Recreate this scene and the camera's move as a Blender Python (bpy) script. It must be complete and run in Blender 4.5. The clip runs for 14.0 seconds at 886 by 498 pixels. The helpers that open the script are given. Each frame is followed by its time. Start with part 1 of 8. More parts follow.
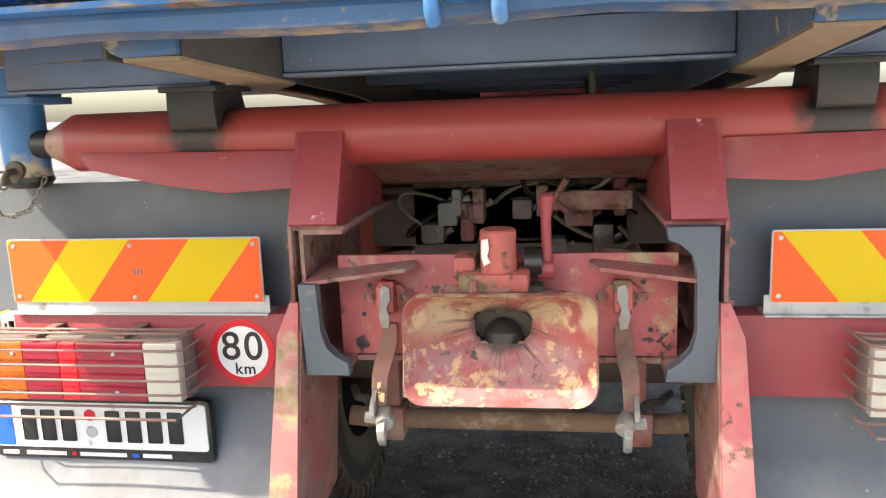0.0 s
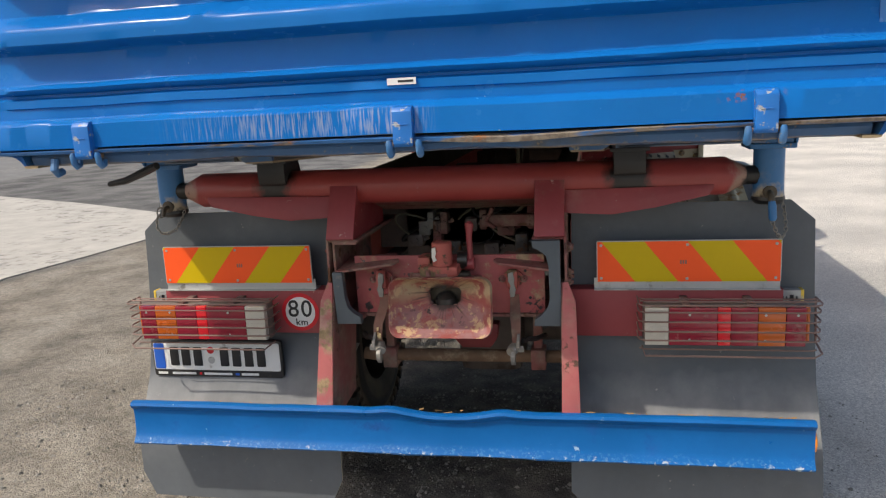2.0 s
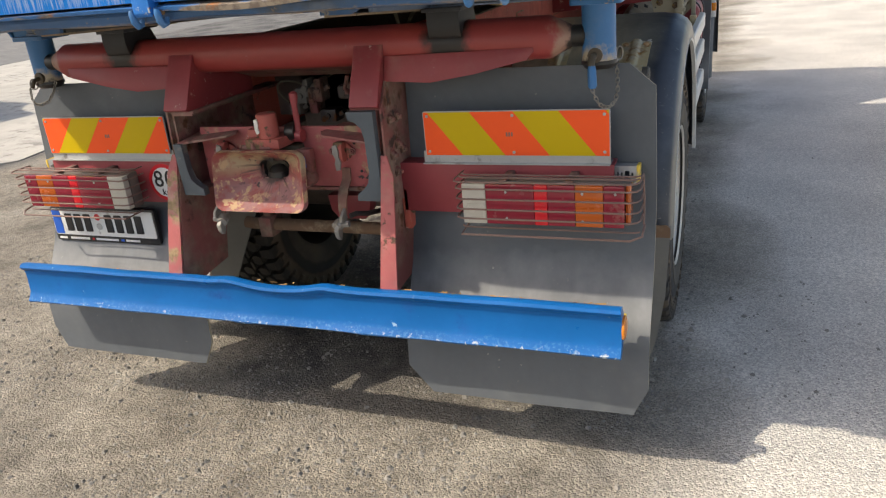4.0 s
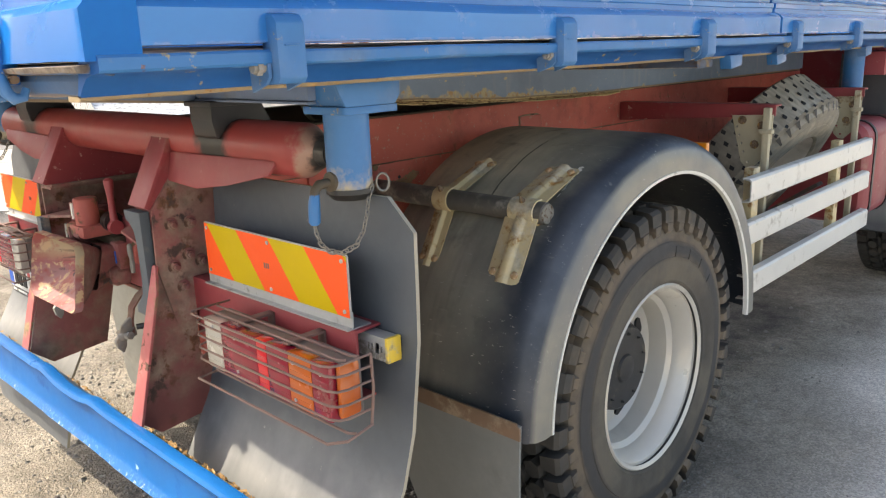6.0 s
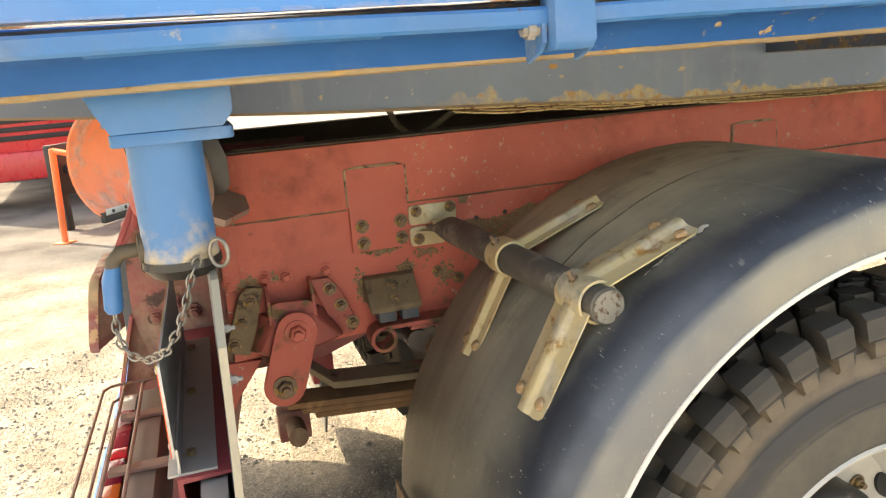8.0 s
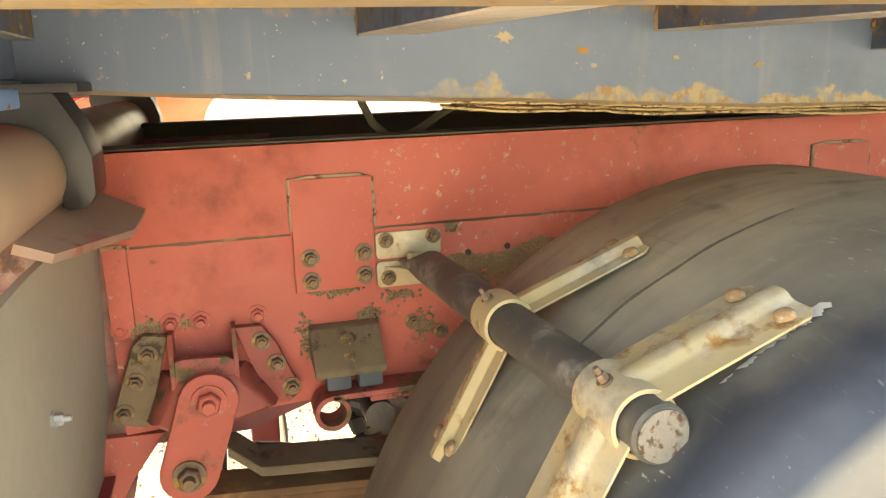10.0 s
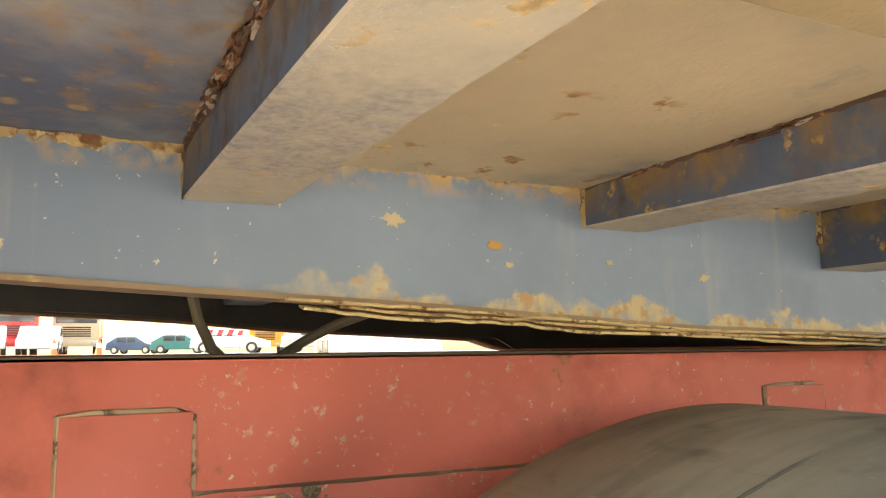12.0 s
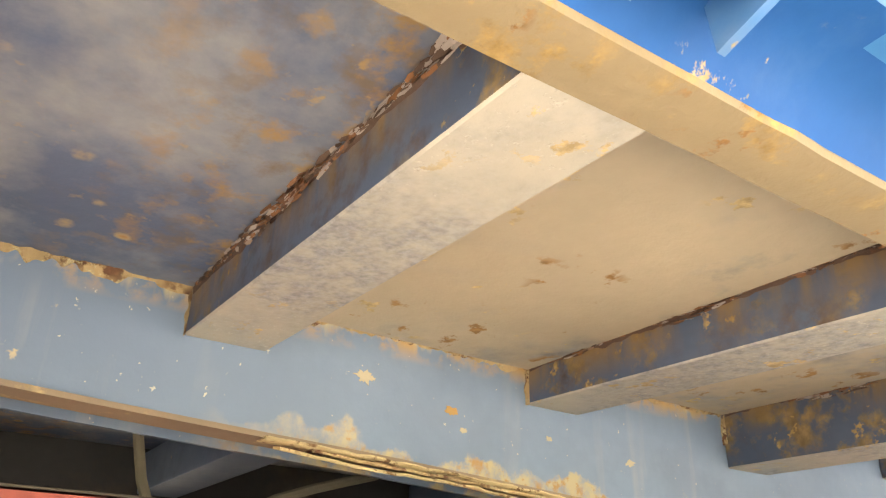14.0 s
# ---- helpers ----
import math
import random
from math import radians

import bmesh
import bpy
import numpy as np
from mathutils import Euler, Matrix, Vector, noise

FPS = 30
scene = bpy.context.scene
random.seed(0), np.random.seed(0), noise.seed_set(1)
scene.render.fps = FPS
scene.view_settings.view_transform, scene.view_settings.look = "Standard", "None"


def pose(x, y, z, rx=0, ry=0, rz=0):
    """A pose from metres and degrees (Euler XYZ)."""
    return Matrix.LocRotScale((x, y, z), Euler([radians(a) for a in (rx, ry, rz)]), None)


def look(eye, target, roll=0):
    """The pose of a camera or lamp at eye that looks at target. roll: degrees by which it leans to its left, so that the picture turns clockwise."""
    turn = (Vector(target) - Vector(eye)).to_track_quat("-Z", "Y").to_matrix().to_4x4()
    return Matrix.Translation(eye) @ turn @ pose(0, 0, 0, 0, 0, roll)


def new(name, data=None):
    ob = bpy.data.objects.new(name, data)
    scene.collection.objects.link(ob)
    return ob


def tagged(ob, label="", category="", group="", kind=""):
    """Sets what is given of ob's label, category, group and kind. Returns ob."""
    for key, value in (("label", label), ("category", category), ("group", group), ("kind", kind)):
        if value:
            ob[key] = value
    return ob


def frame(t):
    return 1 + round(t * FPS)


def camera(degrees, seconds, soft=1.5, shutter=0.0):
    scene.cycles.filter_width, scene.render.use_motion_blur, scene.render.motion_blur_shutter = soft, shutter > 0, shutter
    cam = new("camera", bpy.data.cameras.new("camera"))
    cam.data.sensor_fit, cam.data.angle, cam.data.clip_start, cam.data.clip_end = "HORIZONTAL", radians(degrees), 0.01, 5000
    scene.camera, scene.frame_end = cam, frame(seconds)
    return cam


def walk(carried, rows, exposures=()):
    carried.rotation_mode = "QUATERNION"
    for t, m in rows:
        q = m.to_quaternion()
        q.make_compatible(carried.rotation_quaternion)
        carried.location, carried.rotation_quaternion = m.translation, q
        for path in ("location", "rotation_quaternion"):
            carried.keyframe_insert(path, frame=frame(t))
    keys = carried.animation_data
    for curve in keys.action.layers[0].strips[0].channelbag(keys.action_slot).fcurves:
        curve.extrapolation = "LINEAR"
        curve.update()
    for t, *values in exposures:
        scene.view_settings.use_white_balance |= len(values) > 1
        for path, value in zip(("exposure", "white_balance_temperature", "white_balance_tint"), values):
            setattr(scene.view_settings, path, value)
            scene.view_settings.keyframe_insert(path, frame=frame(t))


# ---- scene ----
cam = camera(60.4, 14.0, 1.2)
PATH = [
    (0, (0.110, -1.496, 1.440), (-0.191, 0.447, 1.073), -2.2),
    (0.5, (0.233, -1.750, 1.546), (-0.092, 0.196, 1.219), -1.5),
    (1, (0.425, -2.010, 1.578), (0.019, -0.065, 1.350), -2.8),
    (1.5, (0.476, -2.267, 1.639), (0.063, -0.326, 1.390), -3.1),
    (2, (0.498, -2.561, 1.702), (0.111, -0.640, 1.301), -3.0),
    (2.2, (0.534, -2.660, 1.728), (0.155, -0.744, 1.296), -2.7),
    (3.3, (1.080, -2.560, 1.715), (0.490, -0.710, 1.050), -3.9),
    (4.3, (1.607, -2.012, 1.649), (0.820, -0.332, 0.901), -5.3),
    (4.5, (1.721, -1.891, 1.640), (0.867, -0.236, 0.912), -4.4),
    (5, (1.913, -1.539, 1.583), (0.904, 0.048, 0.902), -3.4),
    (5.5, (2.084, -1.245, 1.591), (0.910, 0.258, 0.988), -2.5),
    (6, (2.316, -0.967, 1.591), (0.967, 0.422, 1.093), -2.1),
    (6.5, (2.368, -0.720, 1.573), (0.859, 0.521, 1.146), -2.6),
    (7, (2.311, -0.422, 1.567), (0.647, 0.609, 1.154), -3.9),
    (7.5, (2.245, -0.126, 1.536), (0.447, 0.632, 1.1), -5.4),
    (7.7, (2.205, -0.013, 1.544), (0.359, 0.605, 1.087), -6.1),
    (9.8, (1.697, 0.291, 1.504), (-0.185, 0.762, 1.016), -1.7),
    (10, (1.695, 0.293, 1.493), (-0.181, 0.828, 1.051), -1.8),
    (10.5, (1.675, 0.359, 1.491), (-0.190, 1.044, 1.262), -2.2),
    (11, (1.596, 0.343, 1.435), (-0.230, 1.158, 1.405), -2.2),
    (11.5, (1.530, 0.341, 1.413), (-0.281, 1.181, 1.528), -2.4),
    (12, (1.359, 0.411, 1.402), (-0.433, 1.258, 1.666), -0.6),
    (12.5, (1.226, 0.364, 1.372), (-0.439, 1.309, 1.950), 0.6),
    (13, (1.222, 0.283, 1.350), (-0.309, 1.275, 2.170), 0.0),
    (13.5, (1.335, 0.243, 1.294), (-0.165, 1.187, 2.221), 0.6),
    (14, (1.392, 0.295, 1.282), (-0.114, 1.281, 2.152), 1.4),
]
EXPOSURES = [(0, 2.0, 7300, 10), (0.5, 1.42, 7300, 10), (1.0, 0.85, 7000, 10), (2.2, 0.30, 7000, 10), (4.3, 0.70, 7300, 10), (5.0, 0.95, 7300, 10), (6.0, 1.46, 7700, 10), (7.0, 1.78, 8500, 10), (7.7, 2.06, 9400, 10), (9.8, 3.0, 10600, 10), (10.4, 2.9, 10600, 10), (11.0, 2.7, 10400, 10), (12.0, 2.80, 9600, 10), (13.0, 3.34, 8200, 10), (14.0, 3.36, 8400, 10)]
walk(cam, [(t, look(eye, target, roll)) for t, eye, target, roll in PATH], EXPOSURES)

# ---- light: clear midday sky, sun from behind and to the left of the truck ----
SUN_WAY = Vector((0.635, 0.535, -1.0)).normalized()
world = bpy.data.worlds.new("sky")
scene.world = world
world.use_nodes = True
wn = world.node_tree.nodes
sky = wn.new("ShaderNodeTexSky")
sky.sky_type = "NISHITA"
sky.sun_disc = False
sky.sun_elevation = math.asin(-SUN_WAY.z)
sky.sun_rotation = math.atan2(-SUN_WAY.x, -SUN_WAY.y)
sky.air_density, sky.dust_density = 1.0, 3.0
wn["Background"].inputs["Strength"].default_value = 0.15
world.node_tree.links.new(sky.outputs[0], wn["Background"].inputs["Color"])
sun_data = bpy.data.lights.new("sun", "SUN")
sun_data.energy, sun_data.angle, sun_data.color = 2.7, radians(0.6), (1.0, 0.95, 0.87)
sun = new("sun", sun_data)
sun.matrix_world = look((-20, -17, 30), Vector((-20, -17, 30)) + SUN_WAY)


# ---- materials ----
def material(name, base, rough=0.5, metal=0.0, layers=(), bump=0.0, bump_scale=60.0, vary=0.12, coat=0.0, spec=0.5, extra=None):
    """A painted or raw surface. layers: (colour, roughness, scale, from, to, patch scale, patch from, patch to): stains where a fine
    noise and a broad noise are both high."""
    m = bpy.data.materials.new(name)
    m.use_nodes = True
    nt = m.node_tree
    n, link = nt.nodes, nt.links.new
    bsdf = n["Principled BSDF"]
    coord = n.new("ShaderNodeTexCoord").outputs["Object"]

    def noise_at(scale, detail=6.0, roughness=0.6):
        t = n.new("ShaderNodeTexNoise")
        t.inputs["Scale"].default_value, t.inputs["Detail"].default_value, t.inputs["Roughness"].default_value = scale, detail, roughness
        link(coord, t.inputs["Vector"])
        return t.outputs["Fac"]

    def span(value, low, high, a=0.0, b=1.0):
        r = n.new("ShaderNodeMapRange")
        r.inputs["From Min"].default_value, r.inputs["From Max"].default_value = low, high
        r.inputs["To Min"].default_value, r.inputs["To Max"].default_value = a, b
        link(value, r.inputs["Value"])
        return r.outputs["Result"]

    def times(a, b):
        k = n.new("ShaderNodeMath")
        k.operation = "MULTIPLY"
        link(a, k.inputs[0])
        link(b, k.inputs[1])
        return k.outputs[0]

    def blend(fac, a, b):
        x = n.new("ShaderNodeMix")
        x.data_type = "RGBA"
        link(fac, x.inputs["Factor"])
        for value, slot in ((a, x.inputs[6]), (b, x.inputs[7])):
            if isinstance(value, tuple):
                slot.default_value = (*value, 1.0)
            else:
                link(value, slot)
        return x.outputs[2]

    def blend_value(fac, a, b):
        x = n.new("ShaderNodeMix")
        link(fac, x.inputs["Factor"])
        for value, slot in ((a, x.inputs[2]), (b, x.inputs[3])):
            if isinstance(value, float):
                slot.default_value = value
            else:
                link(value, slot)
        return x.outputs[0]

    dark = tuple(c * (1 - vary) for c in base)
    light = tuple(min(1.0, c * (1 + vary) + 0.02 * vary) for c in base)
    colour = blend(span(noise_at(2.3), 0.3, 0.7), dark, light)
    colour = blend(span(noise_at(45.0, 3.0), 0.35, 0.75, 0.0, 0.35), colour, dark)
    roughness = span(noise_at(9.0), 0.3, 0.7, max(0.03, rough - 0.08), min(1.0, rough + 0.08))
    height = noise_at(bump_scale, 5.0)
    for tint, r, scale, *limits in layers:
        low, high, plow, phigh = (0.5 + (v - 0.5) * 0.62 for v in (limits[0], limits[1], limits[3], limits[4]))
        patch = limits[2]
        fac = times(span(noise_at(scale, 8.0, 0.65), low, high), span(noise_at(patch, 3.0), plow, phigh))
        tint2 = tuple(c * 0.55 for c in tint)
        colour = blend(fac, colour, blend(span(noise_at(scale * 3.1, 4.0), 0.35, 0.65), tint2, tint))
        roughness = blend_value(fac, roughness, r)
    if extra:
        colour, roughness = extra(n, link, coord, noise_at, span, times, blend, blend_value, colour, roughness)
    link(colour, bsdf.inputs["Base Color"])
    link(roughness, bsdf.inputs["Roughness"])
    bsdf.inputs["Metallic"].default_value = metal
    bsdf.inputs["Coat Weight"].default_value = coat
    bsdf.inputs["Coat Roughness"].default_value = 0.15
    bsdf.inputs["Specular IOR Level"].default_value = spec
    if bump:
        b = n.new("ShaderNodeBump")
        b.inputs["Strength"].default_value, b.inputs["Distance"].default_value = bump, 0.004
        link(height, b.inputs["Height"])
        link(b.outputs["Normal"], bsdf.inputs["Normal"])
    return m




def axis_of(n, link, coord, axis):
    x = n.new("ShaderNodeSeparateXYZ")
    link(coord, x.inputs[0])
    return x.outputs["XYZ".index(axis)]


def stretched(n, link, coord, scale, squash):
    """Noise drawn out along an axis."""
    mp = n.new("ShaderNodeMapping")
    mp.inputs["Scale"].default_value = squash
    link(coord, mp.inputs["Vector"])
    t = n.new("ShaderNodeTexNoise")
    t.inputs["Scale"].default_value, t.inputs["Detail"].default_value = scale, 6.0
    link(mp.outputs[0], t.inputs["Vector"])
    return t.outputs["Fac"]


def gate_wear(n, link, coord, noise_at, span, times, blend, blend_value, colour, roughness):
    """Scraped bottom box of the tailgate: pale scuffs drawn downwards, more to the left of the middle hinge."""
    z, x = axis_of(n, link, coord, "Z"), axis_of(n, link, coord, "X")
    band = times(span(z, 1.648, 1.636), span(z, 1.560, 1.590))
    reach = times(span(x, -0.75, -0.35), span(x, 0.10, 0.0))
    fac = times(times(band, reach), span(stretched(n, link, coord, 1.0, (170, 40, 14)), 0.46, 0.66, 0.0, 0.5))
    colour = blend(fac, colour, (0.42, 0.42, 0.40))
    rust = times(times(span(x, 0.80, 0.86), span(x, 0.97, 0.93)), times(span(z, 1.612, 1.622), times(span(z, 1.648, 1.640), span(noise_at(30.0, 8.0), 0.50, 0.56))))
    colour = blend(rust, colour, (0.22, 0.10, 0.05))
    return colour, blend_value(fac, roughness, 0.7)


def edge_rust(low, high, tint, amount=1.0, grow=0.012):
    """Rust and dust that creeps up from an edge at height low."""
    def extra(n, link, coord, noise_at, span, times, blend, blend_value, colour, roughness):
        z = axis_of(n, link, coord, "Z")
        fac = times(span(z, high, low, 0.0, amount), span(noise_at(24.0), 0.42, 0.56))
        return blend(fac, colour, tint), blend_value(fac, roughness, 0.9)
    return extra


def tube_grease(n, link, coord, noise_at, span, times, blend, blend_value, colour, roughness):
    """Black grease smeared on the tube round its two saddles and its ends."""
    x = axis_of(n, link, coord, "X")
    a = n.new("ShaderNodeMath")
    a.operation = "ABSOLUTE"
    link(x, a.inputs[0])
    wob = n.new("ShaderNodeMath")
    wob.operation = "MULTIPLY_ADD"
    link(noise_at(14.0), wob.inputs[0])
    wob.inputs[1].default_value = 0.12
    link(a.outputs[0], wob.inputs[2])
    fac = times(span(wob.outputs[0], 0.595, 0.635), span(wob.outputs[0], 0.755, 0.715))
    colour = blend(fac, colour, (0.02, 0.017, 0.016))
    tip = span(wob.outputs[0], 0.985, 1.01, 0.0, 0.8)
    colour = blend(tip, colour, (0.36, 0.25, 0.19))
    colour = blend(span(wob.outputs[0], 1.025, 1.04), colour, (0.03, 0.025, 0.022))
    g = n.new("ShaderNodeNewGeometry")
    front = span(axis_of(n, link, g.outputs["Normal"], "Y"), 0.1, 0.7, 0.0, 0.85)
    colour = blend(front, colour, (0.30, 0.24, 0.17))
    return colour, roughness


def foot_rust(n, link, coord, noise_at, span, times, blend, blend_value, colour, roughness):
    """Ochre bare metal and grease towards the foot of the post."""
    z = axis_of(n, link, coord, "Z")
    wob = n.new("ShaderNodeMath")
    wob.operation = "MULTIPLY_ADD"
    link(noise_at(12.0), wob.inputs[0])
    wob.inputs[1].default_value = 0.24
    link(z, wob.inputs[2])
    colour = blend(span(wob.outputs[0], 1.485, 1.450, 0.0, 0.85), colour, (0.46, 0.36, 0.21))
    colour = blend(span(wob.outputs[0], 1.445, 1.425), colour, (0.05, 0.045, 0.04))
    return colour, roughness


def settled_dust(tint, amount, low=0.25, high=0.95):
    """Dust lying on faces that look up."""
    def extra(n, link, coord, noise_at, span, times, blend, blend_value, colour, roughness):
        g = n.new("ShaderNodeNewGeometry")
        up = axis_of(n, link, g.outputs["Normal"], "Z")
        fac = times(span(up, low, high, 0.0, amount), span(noise_at(5.0), 0.30, 0.62, 0.35, 1.0))
        scratch = times(fac, span(stretched(n, link, coord, 1.0, (9, 60, 60)), 0.42, 0.56, 0.55, 1.0))
        return blend(scratch, colour, tint), blend_value(scratch, roughness, 0.85)
    return extra


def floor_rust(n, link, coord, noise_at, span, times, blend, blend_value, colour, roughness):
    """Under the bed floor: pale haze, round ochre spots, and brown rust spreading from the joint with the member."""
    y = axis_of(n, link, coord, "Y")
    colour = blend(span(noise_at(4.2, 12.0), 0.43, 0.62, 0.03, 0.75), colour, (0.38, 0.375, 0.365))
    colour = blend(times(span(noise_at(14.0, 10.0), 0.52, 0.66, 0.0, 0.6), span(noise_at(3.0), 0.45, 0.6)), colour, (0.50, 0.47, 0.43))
    near = times(span(y, 0.30, 0.47), span(y, 0.60, 0.50))
    fac = times(near, span(noise_at(26.0, 12.0), 0.50, 0.66, 0.0, 0.7))
    colour = blend(fac, colour, (0.20, 0.125, 0.055))
    far = times(times(span(y, 0.30, 0.46), span(y, 0.60, 0.50)), span(noise_at(24.0, 10.0), 0.54, 0.66, 0.0, 0.85))
    colour = blend(far, colour, (0.38, 0.22, 0.07))
    vor = n.new("ShaderNodeTexVoronoi")
    vor.inputs["Scale"].default_value = 15.0
    link(coord, vor.inputs["Vector"])
    wob = n.new("ShaderNodeMath")
    wob.operation = "MULTIPLY_ADD"
    link(noise_at(30.0), wob.inputs[0])
    wob.inputs[1].default_value = 0.25
    link(vor.outputs["Distance"], wob.inputs[2])
    speck = times(span(noise_at(55.0, 3.0), 0.62, 0.72, 0.0, 0.7), span(noise_at(5.0), 0.46, 0.58))
    colour = blend(speck, colour, (0.48, 0.30, 0.11))
    spots = times(span(wob.outputs[0], 0.29, 0.21), span(noise_at(6.0), 0.44, 0.52))
    colour = blend(spots, colour, (0.52, 0.36, 0.16))
    core = times(span(wob.outputs[0], 0.23, 0.18), span(noise_at(6.0), 0.49, 0.55))
    return blend(core, colour, (0.40, 0.16, 0.03)), roughness


def shifted(n, link, value, amount, base):
    """base + amount * value"""
    k = n.new("ShaderNodeMath")
    k.operation = "MULTIPLY_ADD"
    link(value, k.inputs[0])
    k.inputs[1].default_value = amount
    link(base, k.inputs[2])
    return k.outputs[0]


def sill_wear(n, link, coord, noise_at, span, times, blend, blend_value, colour, roughness):
    """Long sill: darker to the rear, paler forward; a few pale runs, ochre crust along the lower edge, scattered chips.
    """
    z, y = axis_of(n, link, coord, "Z"), axis_of(n, link, coord, "Y")
    front_tone = span(shifted(n, link, noise_at(2.6), 0.5, y), 0.45, 1.0)
    colour = blend(front_tone, (0.13, 0.185, 0.27), colour)
    runs = times(span(stretched(n, link, coord, 1.0, (26, 26, 2.2)), 0.53, 0.72, 0.0, 0.5), span(noise_at(2.1), 0.46, 0.62))
    colour = blend(runs, colour, (0.42, 0.41, 0.36))
    low = shifted(n, link, y, 0.045, z)
    edge = shifted(n, link, noise_at(16.0, 10.0), -0.09, low)
    edge = shifted(n, link, noise_at(4.0, 3.0), -0.10, edge)
    crust = times(span(edge, 1.407, 1.400), span(y, 0.52, 0.74))
    crust = times(crust, span(noise_at(40.0, 8.0), 0.38, 0.56, 0.25, 0.85))
    colour = blend(crust, colour, (0.50, 0.40, 0.20))
    colour = blend(times(crust, span(noise_at(55.0, 8.0), 0.54, 0.62)), colour, (0.40, 0.20, 0.05))
    drip = span(shifted(n, link, stretched(n, link, coord, 1.0, (34, 34, 4)), 0.10, z), 1.644, 1.660)
    drip = times(drip, span(noise_at(7.0), 0.44, 0.56, 0.0, 0.85))
    colour = blend(drip, colour, (0.56, 0.44, 0.22))
    top = times(span(z, 1.578, 1.606), span(noise_at(22.0, 8.0), 0.47, 0.58))
    colour = blend(top, colour, (0.48, 0.30, 0.11))
    chips = times(span(noise_at(24.0, 9.0), 0.66, 0.69, 0.0, 0.8), span(noise_at(3.5), 0.47, 0.54))
    colour = blend(chips, colour, (0.62, 0.47, 0.24))
    fleck = span(noise_at(90.0, 4.0), 0.69, 0.71)
    return blend(fleck, colour, (0.50, 0.47, 0.38)), roughness


def mouth_wear(n, link, coord, noise_at, span, times, blend, blend_value, colour, roughness):
    """Funnel: dark creases running out from the jaw, bare beige steel above it, pink below, orange patches."""
    def calc(kind, a, b=None):
        k = n.new("ShaderNodeMath")
        k.operation = kind
        for slot, v in ((0, a), (1, b)):
            if v is None:
                continue
            if isinstance(v, float):
                k.inputs[slot].default_value = v
            else:
                link(v, k.inputs[slot])
        return k.outputs[0]
    x, z = calc("SUBTRACT", axis_of(n, link, coord, "X"), 0.004), calc("SUBTRACT", axis_of(n, link, coord, "Z"), 1.03)
    angle = calc("ARCTAN2", z, x)
    rad = calc("SQRT", calc("ADD", calc("MULTIPLY", x, x), calc("MULTIPLY", calc("MULTIPLY", z, z), 1.8)))
    pink = span(shifted(n, link, noise_at(16.0), 0.05, z), 0.018, -0.012)
    colour = blend(times(pink, span(noise_at(20.0, 9.0), 0.36, 0.52)), colour, (0.27, 0.13, 0.13))
    bare = span(shifted(n, link, noise_at(9.0, 8.0), 0.05, z), 0.012, 0.055)
    colour = blend(times(bare, span(noise_at(15.0, 9.0), 0.38, 0.54)), colour, (0.37, 0.28, 0.17))
    colour = blend(times(span(noise_at(30.0, 8.0), 0.54, 0.60), span(rad, 0.05, 0.12)), colour, (0.45, 0.30, 0.17))
    flat = n.new("ShaderNodeCombineXYZ")
    link(calc("MULTIPLY", angle, 9.0), flat.inputs[0])
    link(calc("MULTIPLY", rad, 7.0), flat.inputs[1])
    t = n.new("ShaderNodeTexNoise")
    t.inputs["Scale"].default_value, t.inputs["Detail"].default_value = 1.0, 5.0
    link(flat.outputs[0], t.inputs["Vector"])
    crease = times(span(t.outputs["Fac"], 0.54, 0.66), span(rad, 0.135, 0.055))
    colour = blend(crease, colour, (0.06, 0.045, 0.035))
    colour = blend(span(shifted(n, link, noise_at(25.0), 0.03, rad), 0.080, 0.066, 0.0, 0.85), colour, (0.045, 0.04, 0.035))
    gouge = times(span(noise_at(34.0, 6.0), 0.60, 0.64), span(rad, 0.16, 0.08))
    return blend(gouge, colour, (0.05, 0.04, 0.04)), roughness


